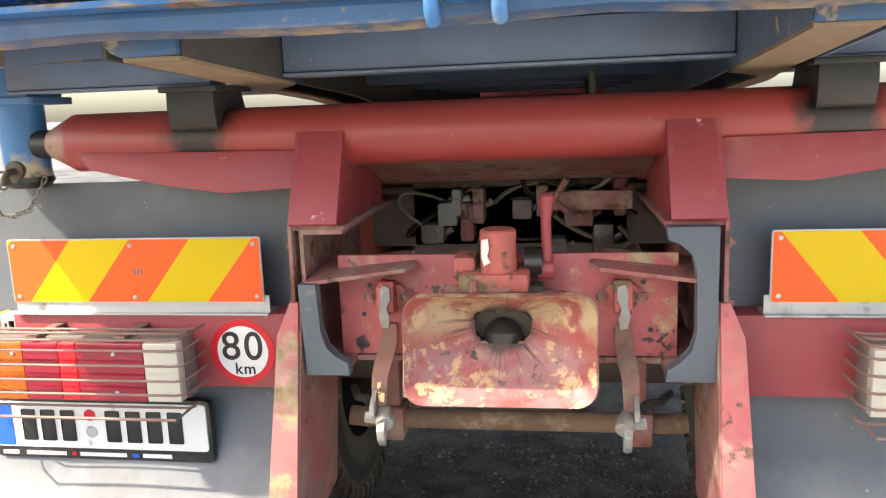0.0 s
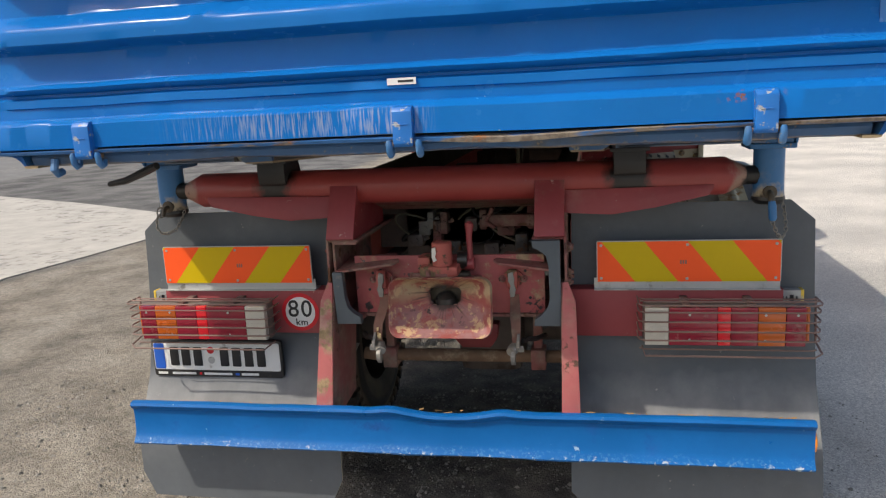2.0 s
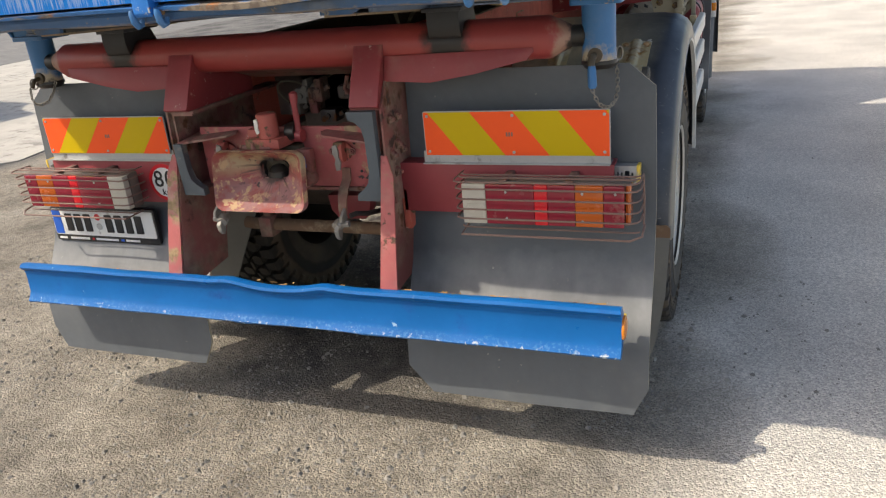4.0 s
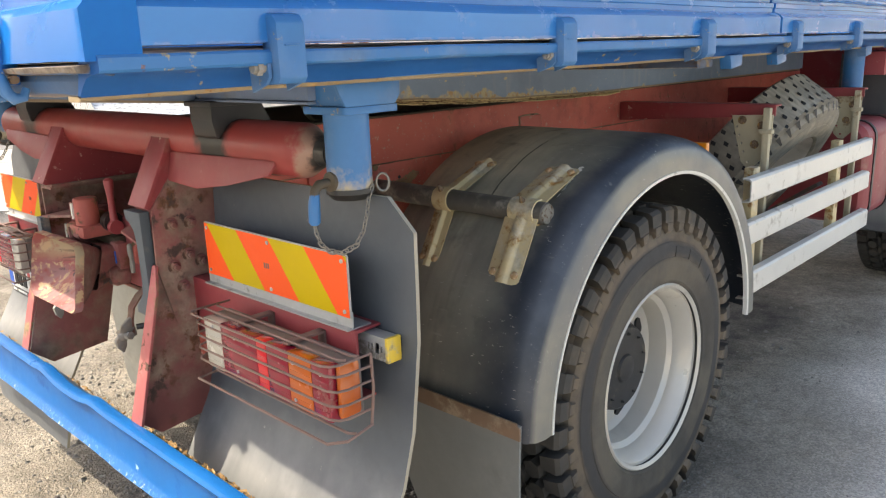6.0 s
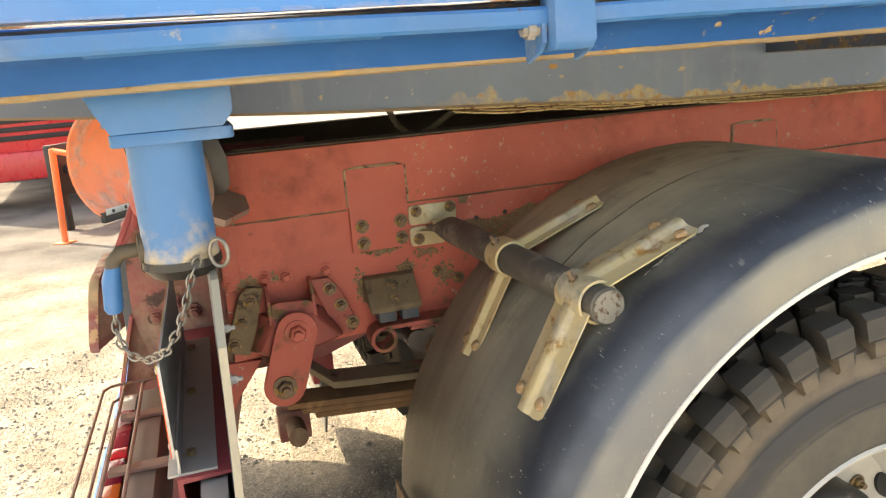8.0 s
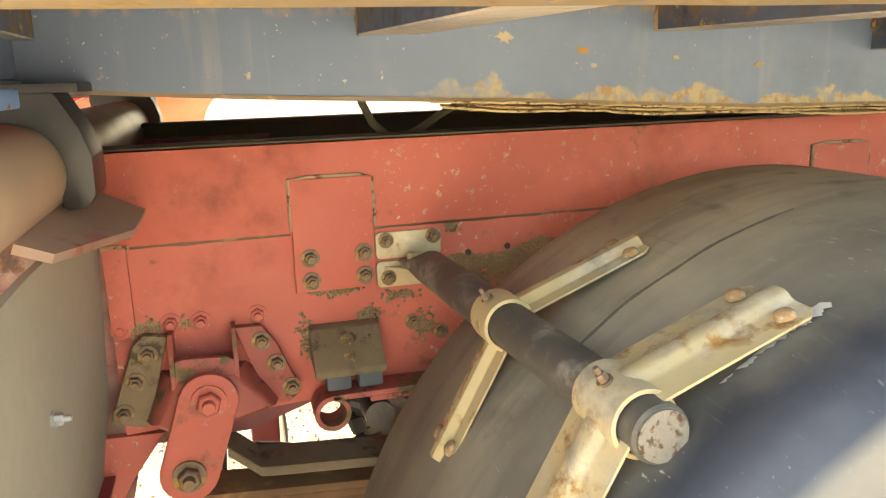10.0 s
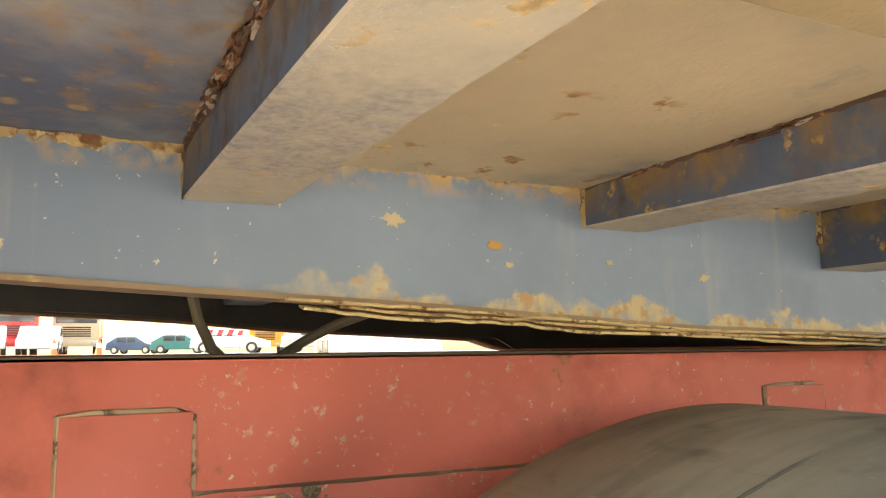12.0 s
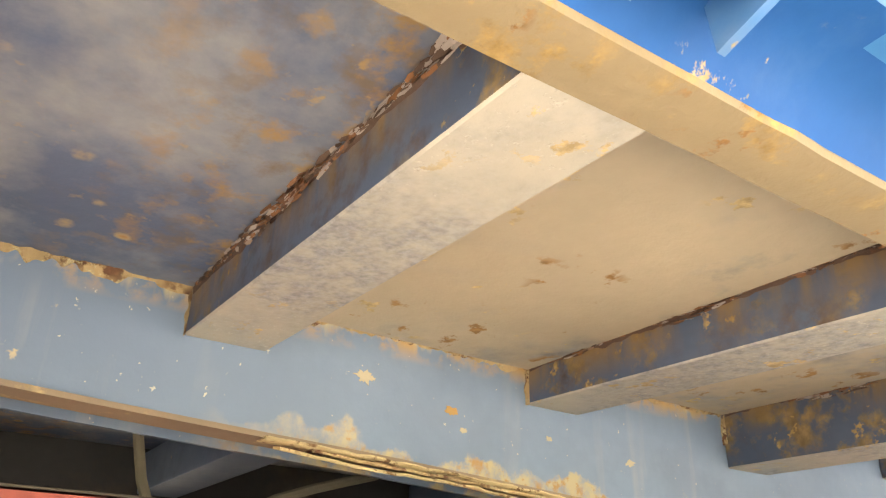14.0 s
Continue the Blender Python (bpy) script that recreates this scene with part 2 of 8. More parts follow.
def fender_dust_sheen(n, link, coord, noise_at, span, times, blend, blend_value, colour, roughness):
    """Brown dust on the crown towards the frame, with sky sheen put into its colour, and on the outer lip, bare plastic
    between; sparse pale scratches.
    """
    x = axis_of(n, link, coord, "X")
    a = n.new("ShaderNodeMath")
    a.operation = "ABSOLUTE"
    link(x, a.inputs[0])
    crown = span(shifted(n, link, noise_at(2.2), 0.35, a.outputs[0]), 1.32, 1.06, 0.0, 0.9)
    up = span(axis_of(n, link, n.new("ShaderNodeNewGeometry").outputs["Normal"], "Z"), 0.25, 0.80, 0.30, 1.0)
    fac = times(times(crown, up), span(noise_at(6.0, 8.0), 0.30, 0.62, 0.70, 1.0))
    colour = blend(fac, colour, (0.62, 0.58, 0.45))
    rub = times(span(noise_at(9.0, 4.0), 0.56, 0.66, 0.0, 0.40), span(noise_at(2.5), 0.42, 0.58))
    colour = blend(rub, colour, (0.05, 0.05, 0.05))
    hair = times(span(stretched(n, link, coord, 1.0, (40, 150, 150)), 0.67, 0.70, 0.0, 0.8), span(noise_at(7.0), 0.48, 0.56))
    colour = blend(hair, colour, (0.48, 0.46, 0.40))
    lip = span(shifted(n, link, noise_at(7.0), 0.010, a.outputs[0]), 1.229, 1.239, 0.0, 0.9)
    colour = blend(lip, colour, (0.25, 0.235, 0.19))
    # bluish sheen painted where the plastic rounds over to the lip
    haze = times(span(shifted(n, link, noise_at(5.0), 0.06, a.outputs[0]), 1.17, 1.23), span(noise_at(3.0), 0.40, 0.62, 0.0, 0.6))
    colour = blend(haze, colour, (0.09, 0.105, 0.13))
    grime = span(stretched(n, link, coord, 1.0, (30, 5, 5)), 0.46, 0.66, 0.0, 0.30)
    colour = blend(times(grime, crown), colour, (0.075, 0.075, 0.07))
    scuff = times(span(stretched(n, link, coord, 1.0, (8, 90, 90)), 0.62, 0.69, 0.0, 0.45), span(noise_at(4.0), 0.46, 0.58))
    colour = blend(scuff, colour, (0.30, 0.29, 0.25))
    nick = times(span(stretched(n, link, coord, 1.0, (110, 30, 110)), 0.68, 0.72, 0.0, 0.6), span(noise_at(5.0), 0.52, 0.58))
    colour = blend(nick, colour, (0.34, 0.34, 0.33))
    return colour, blend_value(fac, roughness, 0.8)


def tyre_dust(n, link, coord, noise_at, span, times, blend, blend_value, colour, roughness):
    """Brown dust on the shoulder and round the rim, a cleaner dark band between."""
    x = n.new("ShaderNodeSeparateXYZ")
    link(coord, x.inputs[0])
    flat = n.new("ShaderNodeCombineXYZ")
    link(x.outputs[1], flat.inputs[1])
    link(x.outputs[2], flat.inputs[2])
    k = n.new("ShaderNodeVectorMath")
    k.operation = "LENGTH"
    link(flat.outputs[0], k.inputs[0])
    rad = shifted(n, link, noise_at(3.5, 5.0), 0.05, k.outputs["Value"])
    shoulder = times(span(rad, 0.470, 0.485), span(rad, 0.545, 0.525))
    colour = blend(times(shoulder, span(noise_at(12.0, 8.0), 0.32, 0.55, 0.3, 0.85)), colour, (0.15, 0.115, 0.08))
    band = times(span(rad, 0.425, 0.445), span(rad, 0.478, 0.462))
    colour = blend(times(band, span(noise_at(2.0), 0.36, 0.50, 0.2, 0.85)), colour, (0.040, 0.040, 0.042))
    low = times(span(rad, 0.33, 0.35), span(rad, 0.43, 0.415))
    colour = blend(times(low, span(noise_at(4.0, 7.0), 0.38, 0.6, 0.15, 0.7)), colour, (0.14, 0.12, 0.09))
    return colour, roughness


def saddle_grease(n, link, coord, noise_at, span, times, blend, blend_value, colour, roughness):
    """Grease black on the lower hook, bare grey above."""
    z = axis_of(n, link, coord, "Z")
    fac = span(shifted(n, link, noise_at(9.0), 0.05, z), 1.475, 1.445)
    return blend(fac, colour, (0.022, 0.02, 0.019)), blend_value(fac, roughness, 0.38)


def lip_crust(n, link, coord, noise_at, span, times, blend, blend_value, colour, roughness):
    """Bent lip: bare beige and brown metal, more to the right of the middle hinge."""
    x = axis_of(n, link, coord, "X")
    more = span(x, -0.1, 0.15, 0.42, 0.54)
    k = n.new("ShaderNodeMath")
    k.operation = "SUBTRACT"
    link(more, k.inputs[0])
    link(stretched(n, link, coord, 1.0, (7, 30, 30)), k.inputs[1])
    bare = span(k.outputs[0], -0.05, 0.03)
    colour = blend(bare, colour, (0.24, 0.20, 0.155))
    colour = blend(times(bare, span(noise_at(30.0, 8.0), 0.46, 0.58)), colour, (0.13, 0.10, 0.08))
    return blend(times(bare, span(noise_at(14.0, 8.0), 0.60, 0.66)), colour, (0.34, 0.13, 0.04)), blend_value(bare, roughness, 0.85)


def sun_band_dust(n, link, coord, noise_at, span, times, blend, blend_value, colour, roughness):
    """Pale band across the lower rubber: sunlight put into the colour over road dust, with wiped streaks."""
    z = axis_of(n, link, coord, "Z")
    fac = times(span(shifted(n, link, noise_at(3.0), 0.30, z), 0.86, 0.70, 0.0, 0.92), span(z, 0.46, 0.57, 0.12, 1.0))
    fac = times(fac, span(stretched(n, link, coord, 1.0, (14, 14, 2.5)), 0.35, 0.6, 0.6, 1.0))
    colour = blend(fac, colour, (0.285, 0.292, 0.292))
    return colour, blend_value(fac, roughness, 0.85)


def low_scuff(n, link, coord, noise_at, span, times, blend, blend_value, colour, roughness):
    """Pale scrapes along the lower edge and the rolled top of the bar."""
    z = axis_of(n, link, coord, "Z")
    w = shifted(n, link, stretched(n, link, coord, 1.0, (16, 60, 60)), 0.05, z)
    colour = blend(times(span(w, 0.568, 0.548), span(noise_at(90.0, 8.0), 0.50, 0.66, 0.0, 0.6)), colour, (0.08, 0.24, 0.46))
    colour = blend(times(span(w, 0.552, 0.540), span(noise_at(50.0, 8.0), 0.57, 0.63)), colour, (0.42, 0.48, 0.52))
    spots = times(span(noise_at(26.0, 8.0), 0.66, 0.70, 0.0, 0.6), span(noise_at(6.0), 0.52, 0.58))
    return blend(spots, colour, (0.40, 0.55, 0.66)), roughness


def flake_tones(n, link, coord, noise_at, span, times, blend, blend_value, colour, roughness):
    """Each rust flake has its own tone: dark scale, red-brown, or pale bare metal."""
    pick = n.new("ShaderNodeNewGeometry").outputs["Random Per Island"]
    colour = blend(span(pick, 0.50, 0.62, 0.0, 0.9), colour, (0.27, 0.115, 0.045))
    colour = blend(span(pick, 0.72, 0.78, 0.0, 0.9), colour, (0.40, 0.35, 0.32))
    return blend(span(noise_at(25.0, 8.0), 0.55, 0.66, 0.0, 0.7), colour, (0.22, 0.085, 0.03)), roughness


def drip_rust(n, link, coord, noise_at, span, times, blend, blend_value, colour, roughness):
    """Brown runs below the joint of member and floor."""
    z = axis_of(n, link, coord, "Z")
    fac = times(span(z, 1.560, 1.604), span(stretched(n, link, coord, 1.0, (26, 26, 5)), 0.42, 0.60))
    return blend(fac, colour, (0.24, 0.15, 0.06)), roughness


RUST = (0.30, 0.11, 0.03)
OCHRE = (0.55, 0.36, 0.14)
DUST = (0.42, 0.35, 0.26)
BLUE = material("blue_paint", (0.004, 0.155, 0.52), 0.28, coat=0.5, bump=0.06, bump_scale=12, vary=0.08, layers=[
    (DUST, 0.8, 14, 0.62, 0.85, 2.0, 0.5, 0.75), (RUST, 0.85, 30, 0.66, 0.74, 3.0, 0.56, 0.66)])
BLUE_WORN = material("worn_blue_paint", (0.024, 0.15, 0.37), 0.42, bump=0.12, bump_scale=30, vary=0.14, layers=[
    ((0.16, 0.25, 0.38), 0.8, 5, 0.45, 0.8, 1.6, 0.45, 0.7), ((0.50, 0.40, 0.24), 0.9, 40, 0.66, 0.74, 4.0, 0.52, 0.62), ((0.26, 0.11, 0.04), 0.9, 55, 0.74, 0.80, 5.0, 0.54, 0.62)])
# rear sill blue: grime, and shade under the tailgate put into the base colour
SILL_DIRTY_SHADED = material("grimy_shaded_slate_blue_paint", (0.036, 0.105, 0.23), 0.5, bump=0.15, bump_scale=30, vary=0.2, extra=edge_rust(1.514, 1.527, (0.46, 0.34, 0.18), 0.85), layers=[
    ((0.12, 0.14, 0.17), 0.8, 5, 0.45, 0.75, 1.6, 0.42, 0.65), ((0.40, 0.30, 0.17), 0.9, 40, 0.66, 0.74, 4.0, 0.5, 0.6)])
LIP = material("bent_lip_paint_and_bare_metal", (0.03, 0.14, 0.36), 0.5, bump=0.4, bump_scale=45, vary=0.2, extra=lip_crust)
BLUE_SCUFFED = material("scuffed_blue_paint", (0.001, 0.110, 0.36), 0.34, spec=0.22, bump=0.10, bump_scale=18, vary=0.14, extra=low_scuff, layers=[
    ((0.02, 0.08, 0.32), 0.5, 9, 0.55, 0.8, 3.0, 0.5, 0.7)])
HINGE_BLUE = material("scratched_hinge_paint", (0.006, 0.14, 0.47), 0.35, bump=0.2, bump_scale=30, vary=0.14, layers=[
    ((0.45, 0.47, 0.48), 0.8, 60, 0.60, 0.68, 14.0, 0.5, 0.6), ((0.30, 0.13, 0.05), 0.9, 45, 0.66, 0.74, 12, 0.54, 0.62)])
UNDER = material("dusty_blue_grey_primer", (0.15, 0.205, 0.30), 0.55, bump=0.15, bump_scale=50, vary=0.22, layers=[
    ((0.33, 0.31, 0.27), 0.9, 3.0, 0.5, 0.85, 1.3, 0.45, 0.75), (OCHRE, 0.9, 30, 0.68, 0.74, 4.5, 0.5, 0.6)])
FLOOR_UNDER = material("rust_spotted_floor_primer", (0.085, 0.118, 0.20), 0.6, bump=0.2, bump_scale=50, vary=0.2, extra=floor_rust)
SILL_GREY = material("chalky_blue_grey_sill_paint", (0.175, 0.25, 0.355), 0.55, bump=0.15, bump_scale=45, vary=0.14, extra=sill_wear, layers=[((0.17, 0.22, 0.32), 0.7, 3, 0.5, 0.8, 1.4, 0.45, 0.7)])
MEMBER_BELOW = material("worn_dusty_bounce_lit_member_face", (0.46, 0.42, 0.345), 0.85, bump=0.25, bump_scale=120, vary=0.14, layers=[
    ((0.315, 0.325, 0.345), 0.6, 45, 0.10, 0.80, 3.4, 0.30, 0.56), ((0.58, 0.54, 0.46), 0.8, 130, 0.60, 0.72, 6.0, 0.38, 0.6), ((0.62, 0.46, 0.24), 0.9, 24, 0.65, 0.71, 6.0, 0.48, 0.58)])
MEMBER = material("rust_streaked_member_primer", (0.065, 0.095, 0.155), 0.6, bump=0.2, bump_scale=50, vary=0.2, extra=drip_rust, layers=[((0.30, 0.21, 0.10), 0.9, 18, 0.50, 0.68, 6, 0.44, 0.58), ((0.13, 0.085, 0.055), 0.9, 22, 0.45, 0.75, 5, 0.44, 0.66), (OCHRE, 0.9, 40, 0.66, 0.73, 6, 0.48, 0.58)])
UNDER_DUSTY = material("beige_dust_on_primer", (0.47, 0.39, 0.28), 0.85, bump=0.25, bump_scale=120, vary=0.14, layers=[
    ((0.36, 0.355, 0.35), 0.8, 5.0, 0.48, 0.72, 2.2, 0.45, 0.6), ((0.62, 0.47, 0.24), 0.9, 26, 0.66, 0.72, 5.0, 0.5, 0.6), ((0.40, 0.22, 0.075), 0.9, 15, 0.645, 0.70, 4.0, 0.48, 0.57)])
FLAKE = material("flaking_rust", (0.10, 0.058, 0.040), 0.85, bump=0.8, bump_scale=90, vary=0.4, extra=flake_tones)
PALE_RUST = material("pale_ochre_rust", (0.56, 0.44, 0.24), 0.9, bump=0.6, bump_scale=120, vary=0.3, layers=[((0.24, 0.13, 0.06), 0.9, 60, 0.52, 0.62, 14, 0.42, 0.56)])
SEAM = material("ochre_rust_seam", (0.46, 0.33, 0.17), 0.9, bump=0.8, bump_scale=90, vary=0.4, layers=[
    ((0.16, 0.07, 0.035), 0.9, 40, 0.46, 0.58, 12.0, 0.36, 0.56), ((0.58, 0.48, 0.28), 0.9, 70, 0.54, 0.62, 16, 0.42, 0.56)])
RED = material("oxide_red_paint", (0.285, 0.045, 0.052), 0.5, bump=0.12, bump_scale=30, vary=0.14, layers=[
    ((0.42, 0.27, 0.2), 0.85, 6, 0.5, 0.85, 1.8, 0.5, 0.8), ((0.62, 0.42, 0.36), 0.8, 34, 0.7, 0.76, 3.5, 0.5, 0.6)])
RED_DIRTY = material("dirty_red_paint", (0.25, 0.080, 0.074), 0.7, bump=0.35, bump_scale=45, vary=0.25, layers=[
    ((0.33, 0.24, 0.185), 0.9, 7, 0.36, 0.66, 2.6, 0.32, 0.56), ((0.18, 0.08, 0.04), 0.9, 18, 0.56, 0.68, 3.0, 0.48, 0.6), ((0.09, 0.05, 0.042), 0.65, 12, 0.62, 0.72, 3.0, 0.50, 0.62)])
# dusty brown, made darker for the shade below the long sill
FLANGE_BROWN = material("shaded_brown_dusty_flange", (0.27, 0.205, 0.14), 0.9, bump=0.2, bump_scale=60, vary=0.2, layers=[((0.46, 0.34, 0.18), 0.9, 20, 0.58, 0.7, 4, 0.48, 0.6)])
RED_PLATE = material("worn_red_plate", (0.36, 0.085, 0.085), 0.6, bump=0.35, bump_scale=35, vary=0.25, layers=[
    ((0.46, 0.33, 0.20), 0.85, 12, 0.52, 0.66, 5.0, 0.42, 0.58), ((0.06, 0.045, 0.045), 0.5, 20, 0.66, 0.72, 7.0, 0.5, 0.6), ((0.66, 0.66, 0.64), 0.8, 40, 0.74, 0.78, 12.0, 0.54, 0.6)])
MOUTH = material("worn_red_funnel_plate", (0.27, 0.062, 0.054), 0.6, bump=0.35, bump_scale=30, vary=0.22, extra=mouth_wear)
RED_RAIL = material("chalky_red_chassis_paint", (0.54, 0.122, 0.088), 0.6, bump=0.12, bump_scale=30, vary=0.10, layers=[
    ((0.40, 0.22, 0.15), 0.85, 4, 0.5, 0.85, 1.2, 0.5, 0.8), ((0.60, 0.34, 0.27), 0.8, 40, 0.66, 0.74, 3.5, 0.48, 0.6), ((0.44, 0.105, 0.075), 0.65, 9, 0.40, 0.80, 2.4, 0.40, 0.70), ((0.42, 0.15, 0.10), 0.85, 26, 0.60, 0.72, 4.0, 0.52, 0.62), ((0.62, 0.52, 0.40), 0.9, 90, 0.70, 0.77, 3.0, 0.44, 0.58)])
LEAF_RUST = material("rust_brown_spring_leaf", (0.20, 0.105, 0.05), 0.9, bump=0.5, bump_scale=60, vary=0.3, layers=[((0.36, 0.20, 0.09), 0.9, 16, 0.5, 0.65, 4, 0.42, 0.58), ((0.33, 0.085, 0.065), 0.7, 8, 0.55, 0.7, 3, 0.48, 0.6)])
FLAKE_CREAM = material("bared_cream_primer", (0.44, 0.38, 0.26), 0.9, vary=0.2, bump=0.3)
FLAKE_OCHRE = material("rusted_chip", (0.44, 0.26, 0.09), 0.9, vary=0.25, bump=0.4)
LUMPS = material("loose_brown_crust", (0.30, 0.215, 0.125), 0.95, bump=0.5, bump_scale=150, vary=0.35, layers=[((0.42, 0.15, 0.10), 0.8, 12, 0.55, 0.68, 5, 0.46, 0.58)])
CAKED = material("caked_brown_dirt", (0.21, 0.155, 0.095), 0.95, bump=0.6, bump_scale=90, vary=0.3, layers=[((0.40, 0.11, 0.085), 0.7, 10, 0.60, 0.72, 4, 0.5, 0.6), ((0.10, 0.075, 0.05), 0.95, 22, 0.55, 0.65, 6, 0.45, 0.58)])
RED_GREASY = material("red_casting_with_caked_dirt", (0.40, 0.095, 0.075), 0.6, bump=0.3, bump_scale=45, vary=0.2, layers=[
    ((0.22, 0.15, 0.08), 0.95, 14, 0.50, 0.60, 5.0, 0.46, 0.56), ((0.10, 0.08, 0.05), 0.9, 30, 0.62, 0.70, 6.0, 0.5, 0.58)])
DUSTY_PINK = material("dust_over_red_paint", (0.35, 0.235, 0.185), 0.85, bump=0.15, vary=0.15, layers=[((0.42, 0.12, 0.09), 0.7, 8, 0.56, 0.7, 3, 0.48, 0.6)])
SADDLE = material("dark_greased_saddle", (0.022, 0.025, 0.030), 0.5, bump=0.15, bump_scale=30, vary=0.2, extra=saddle_grease)
GREASY_BROWN = material("brown_greasy_metal", (0.085, 0.065, 0.042), 0.65, bump=0.2, vary=0.25, layers=[((0.18, 0.14, 0.09), 0.9, 6, 0.5, 0.7, 2.5, 0.45, 0.6)])
SILL_INNER = material("dark_slate_sill_paint", (0.068, 0.070, 0.068), 0.6, bump=0.15, vary=0.25, layers=[((0.17, 0.14, 0.095), 0.9, 4, 0.5, 0.75, 1.6, 0.45, 0.65)])
BEAM_SLATE = material("slate_blue_beam_paint", (0.13, 0.19, 0.30), 0.55, bump=0.12, vary=0.2, layers=[((0.20, 0.19, 0.17), 0.9, 5, 0.52, 0.8, 1.6, 0.45, 0.7), ((0.45, 0.40, 0.30), 0.9, 60, 0.72, 0.78, 6, 0.5, 0.6)])
FLANGE_DUST = material("ochre_dust_on_flange", (0.27, 0.205, 0.12), 0.9, bump=0.4, bump_scale=90, vary=0.18, layers=[((0.42, 0.27, 0.10), 0.9, 22, 0.5, 0.66, 6, 0.42, 0.58), ((0.33, 0.17, 0.06), 0.9, 45, 0.64, 0.72, 8, 0.5, 0.6)])
FLAP_DUSTY = material("dusty_inner_rubber", (0.34, 0.31, 0.245), 0.85, bump=0.15, bump_scale=35, vary=0.12, layers=[((0.22, 0.21, 0.18), 0.9, 4, 0.45, 0.75, 1.6, 0.45, 0.7)])
FLAP_GREY = material("pale_grey_rubber", (0.165, 0.172, 0.168), 0.6, bump=0.15, bump_scale=35, vary=0.15, layers=[((0.25, 0.25, 0.235), 0.85, 5, 0.45, 0.75, 1.6, 0.45, 0.7)])
CAP_STEEL = material("hammered_bare_steel", (0.27, 0.255, 0.22), 0.5, metal=0.4, bump=0.5, bump_scale=120, vary=0.25, layers=[((0.16, 0.10, 0.06), 0.9, 60, 0.52, 0.62, 30, 0.45, 0.6)])
GREASE = material("black_grease", (0.018, 0.017, 0.016), 0.35, bump=0.3, bump_scale=60, vary=0.3)
GREY_PRIMER = material("slate_grey_primer", (0.075, 0.092, 0.108), 0.6, bump=0.1, vary=0.12, layers=[(DUST, 0.9, 10, 0.6, 0.8, 3, 0.5, 0.7)])
RUBBER = material("grey_black_rubber_sheet", (0.080, 0.092, 0.106), 0.45, bump=0.15, bump_scale=35, vary=0.18, layers=[
    ((0.17, 0.175, 0.175), 0.85, 4, 0.42, 0.8, 1.5, 0.40, 0.75), ((0.36, 0.35, 0.33), 0.85, 40, 0.74, 0.80, 6, 0.5, 0.62)], extra=sun_band_dust)
FENDER = material("black_fender_plastic", (0.020, 0.027, 0.040), 0.40, bump=0.05, bump_scale=60, vary=0.15, extra=fender_dust_sheen)
TYRE = material("tyre_rubber", (0.042, 0.039, 0.035), 0.75, bump=0.25, bump_scale=60, vary=0.2, extra=tyre_dust, layers=[
    ((0.13, 0.105, 0.075), 0.95, 4, 0.48, 0.74, 1.8, 0.44, 0.64)])
TYRE_DUSTY = material("dusty_old_tyre_rubber", (0.20, 0.185, 0.15), 0.85, bump=0.3, bump_scale=50, vary=0.3, extra=settled_dust((0.45, 0.42, 0.35), 0.9, 0.1, 0.7), layers=[
    ((0.32, 0.29, 0.23), 0.95, 5, 0.4, 0.65, 2.4, 0.4, 0.6)])
RIM = material("silver_white_rim_paint", (0.58, 0.55, 0.49), 0.35, metal=0.2, bump=0.05, vary=0.06, layers=[((0.46, 0.42, 0.35), 0.9, 6, 0.5, 0.8, 2, 0.5, 0.7)])
WHITE_EDGE = material("white_edge_paint", (0.66, 0.65, 0.60), 0.6, vary=0.06, bump=0.05, layers=[((0.35, 0.33, 0.3), 0.9, 25, 0.66, 0.75, 5, 0.5, 0.6)])
SILL_TAB = material("chipped_blue_plate_paint", (0.025, 0.105, 0.25), 0.5, bump=0.15, bump_scale=30, vary=0.2, layers=[((0.17, 0.165, 0.15), 0.85, 5, 0.46, 0.70, 2.0, 0.40, 0.62), ((0.45, 0.42, 0.32), 0.9, 30, 0.56, 0.66, 10, 0.46, 0.58)])
DUST_BEAD = material("dusty_weld_bead", (0.42, 0.31, 0.20), 0.95, bump=0.4, vary=0.35, layers=[((0.14, 0.09, 0.06), 0.9, 40, 0.52, 0.62, 10, 0.42, 0.55)])
LIGHT_SLIT = material("pale_light_slit", (0.74, 0.70, 0.62), 0.5, vary=0.15, layers=[((0.35, 0.18, 0.07), 0.9, 18, 0.54, 0.62, 5, 0.42, 0.55)])
SILL_SIDE = material("dusty_recess_shade_sill_paint", (0.010, 0.088, 0.28), 0.55, spec=0.15, bump=0.1, bump_scale=30, vary=0.15, layers=[((0.10, 0.19, 0.32), 0.8, 4, 0.52, 0.85, 1.4, 0.46, 0.75), ((0.46, 0.34, 0.18), 0.9, 30, 0.70, 0.76, 4.0, 0.53, 0.62)])
ZINC = material("yellowed_zinc", (0.60, 0.49, 0.28), 0.5, metal=0.15, bump=0.15, bump_scale=40, vary=0.15, layers=[
    ((0.40, 0.20, 0.06), 0.9, 24, 0.52, 0.68, 8, 0.44, 0.58), ((0.62, 0.57, 0.44), 0.6, 10, 0.5, 0.7, 3, 0.45, 0.6)])
GALV = material("galvanised_steel", (0.44, 0.45, 0.45), 0.5, metal=0.5, bump=0.1, vary=0.12, layers=[((0.3, 0.28, 0.25), 0.85, 20, 0.58, 0.75, 4, 0.45, 0.6)])
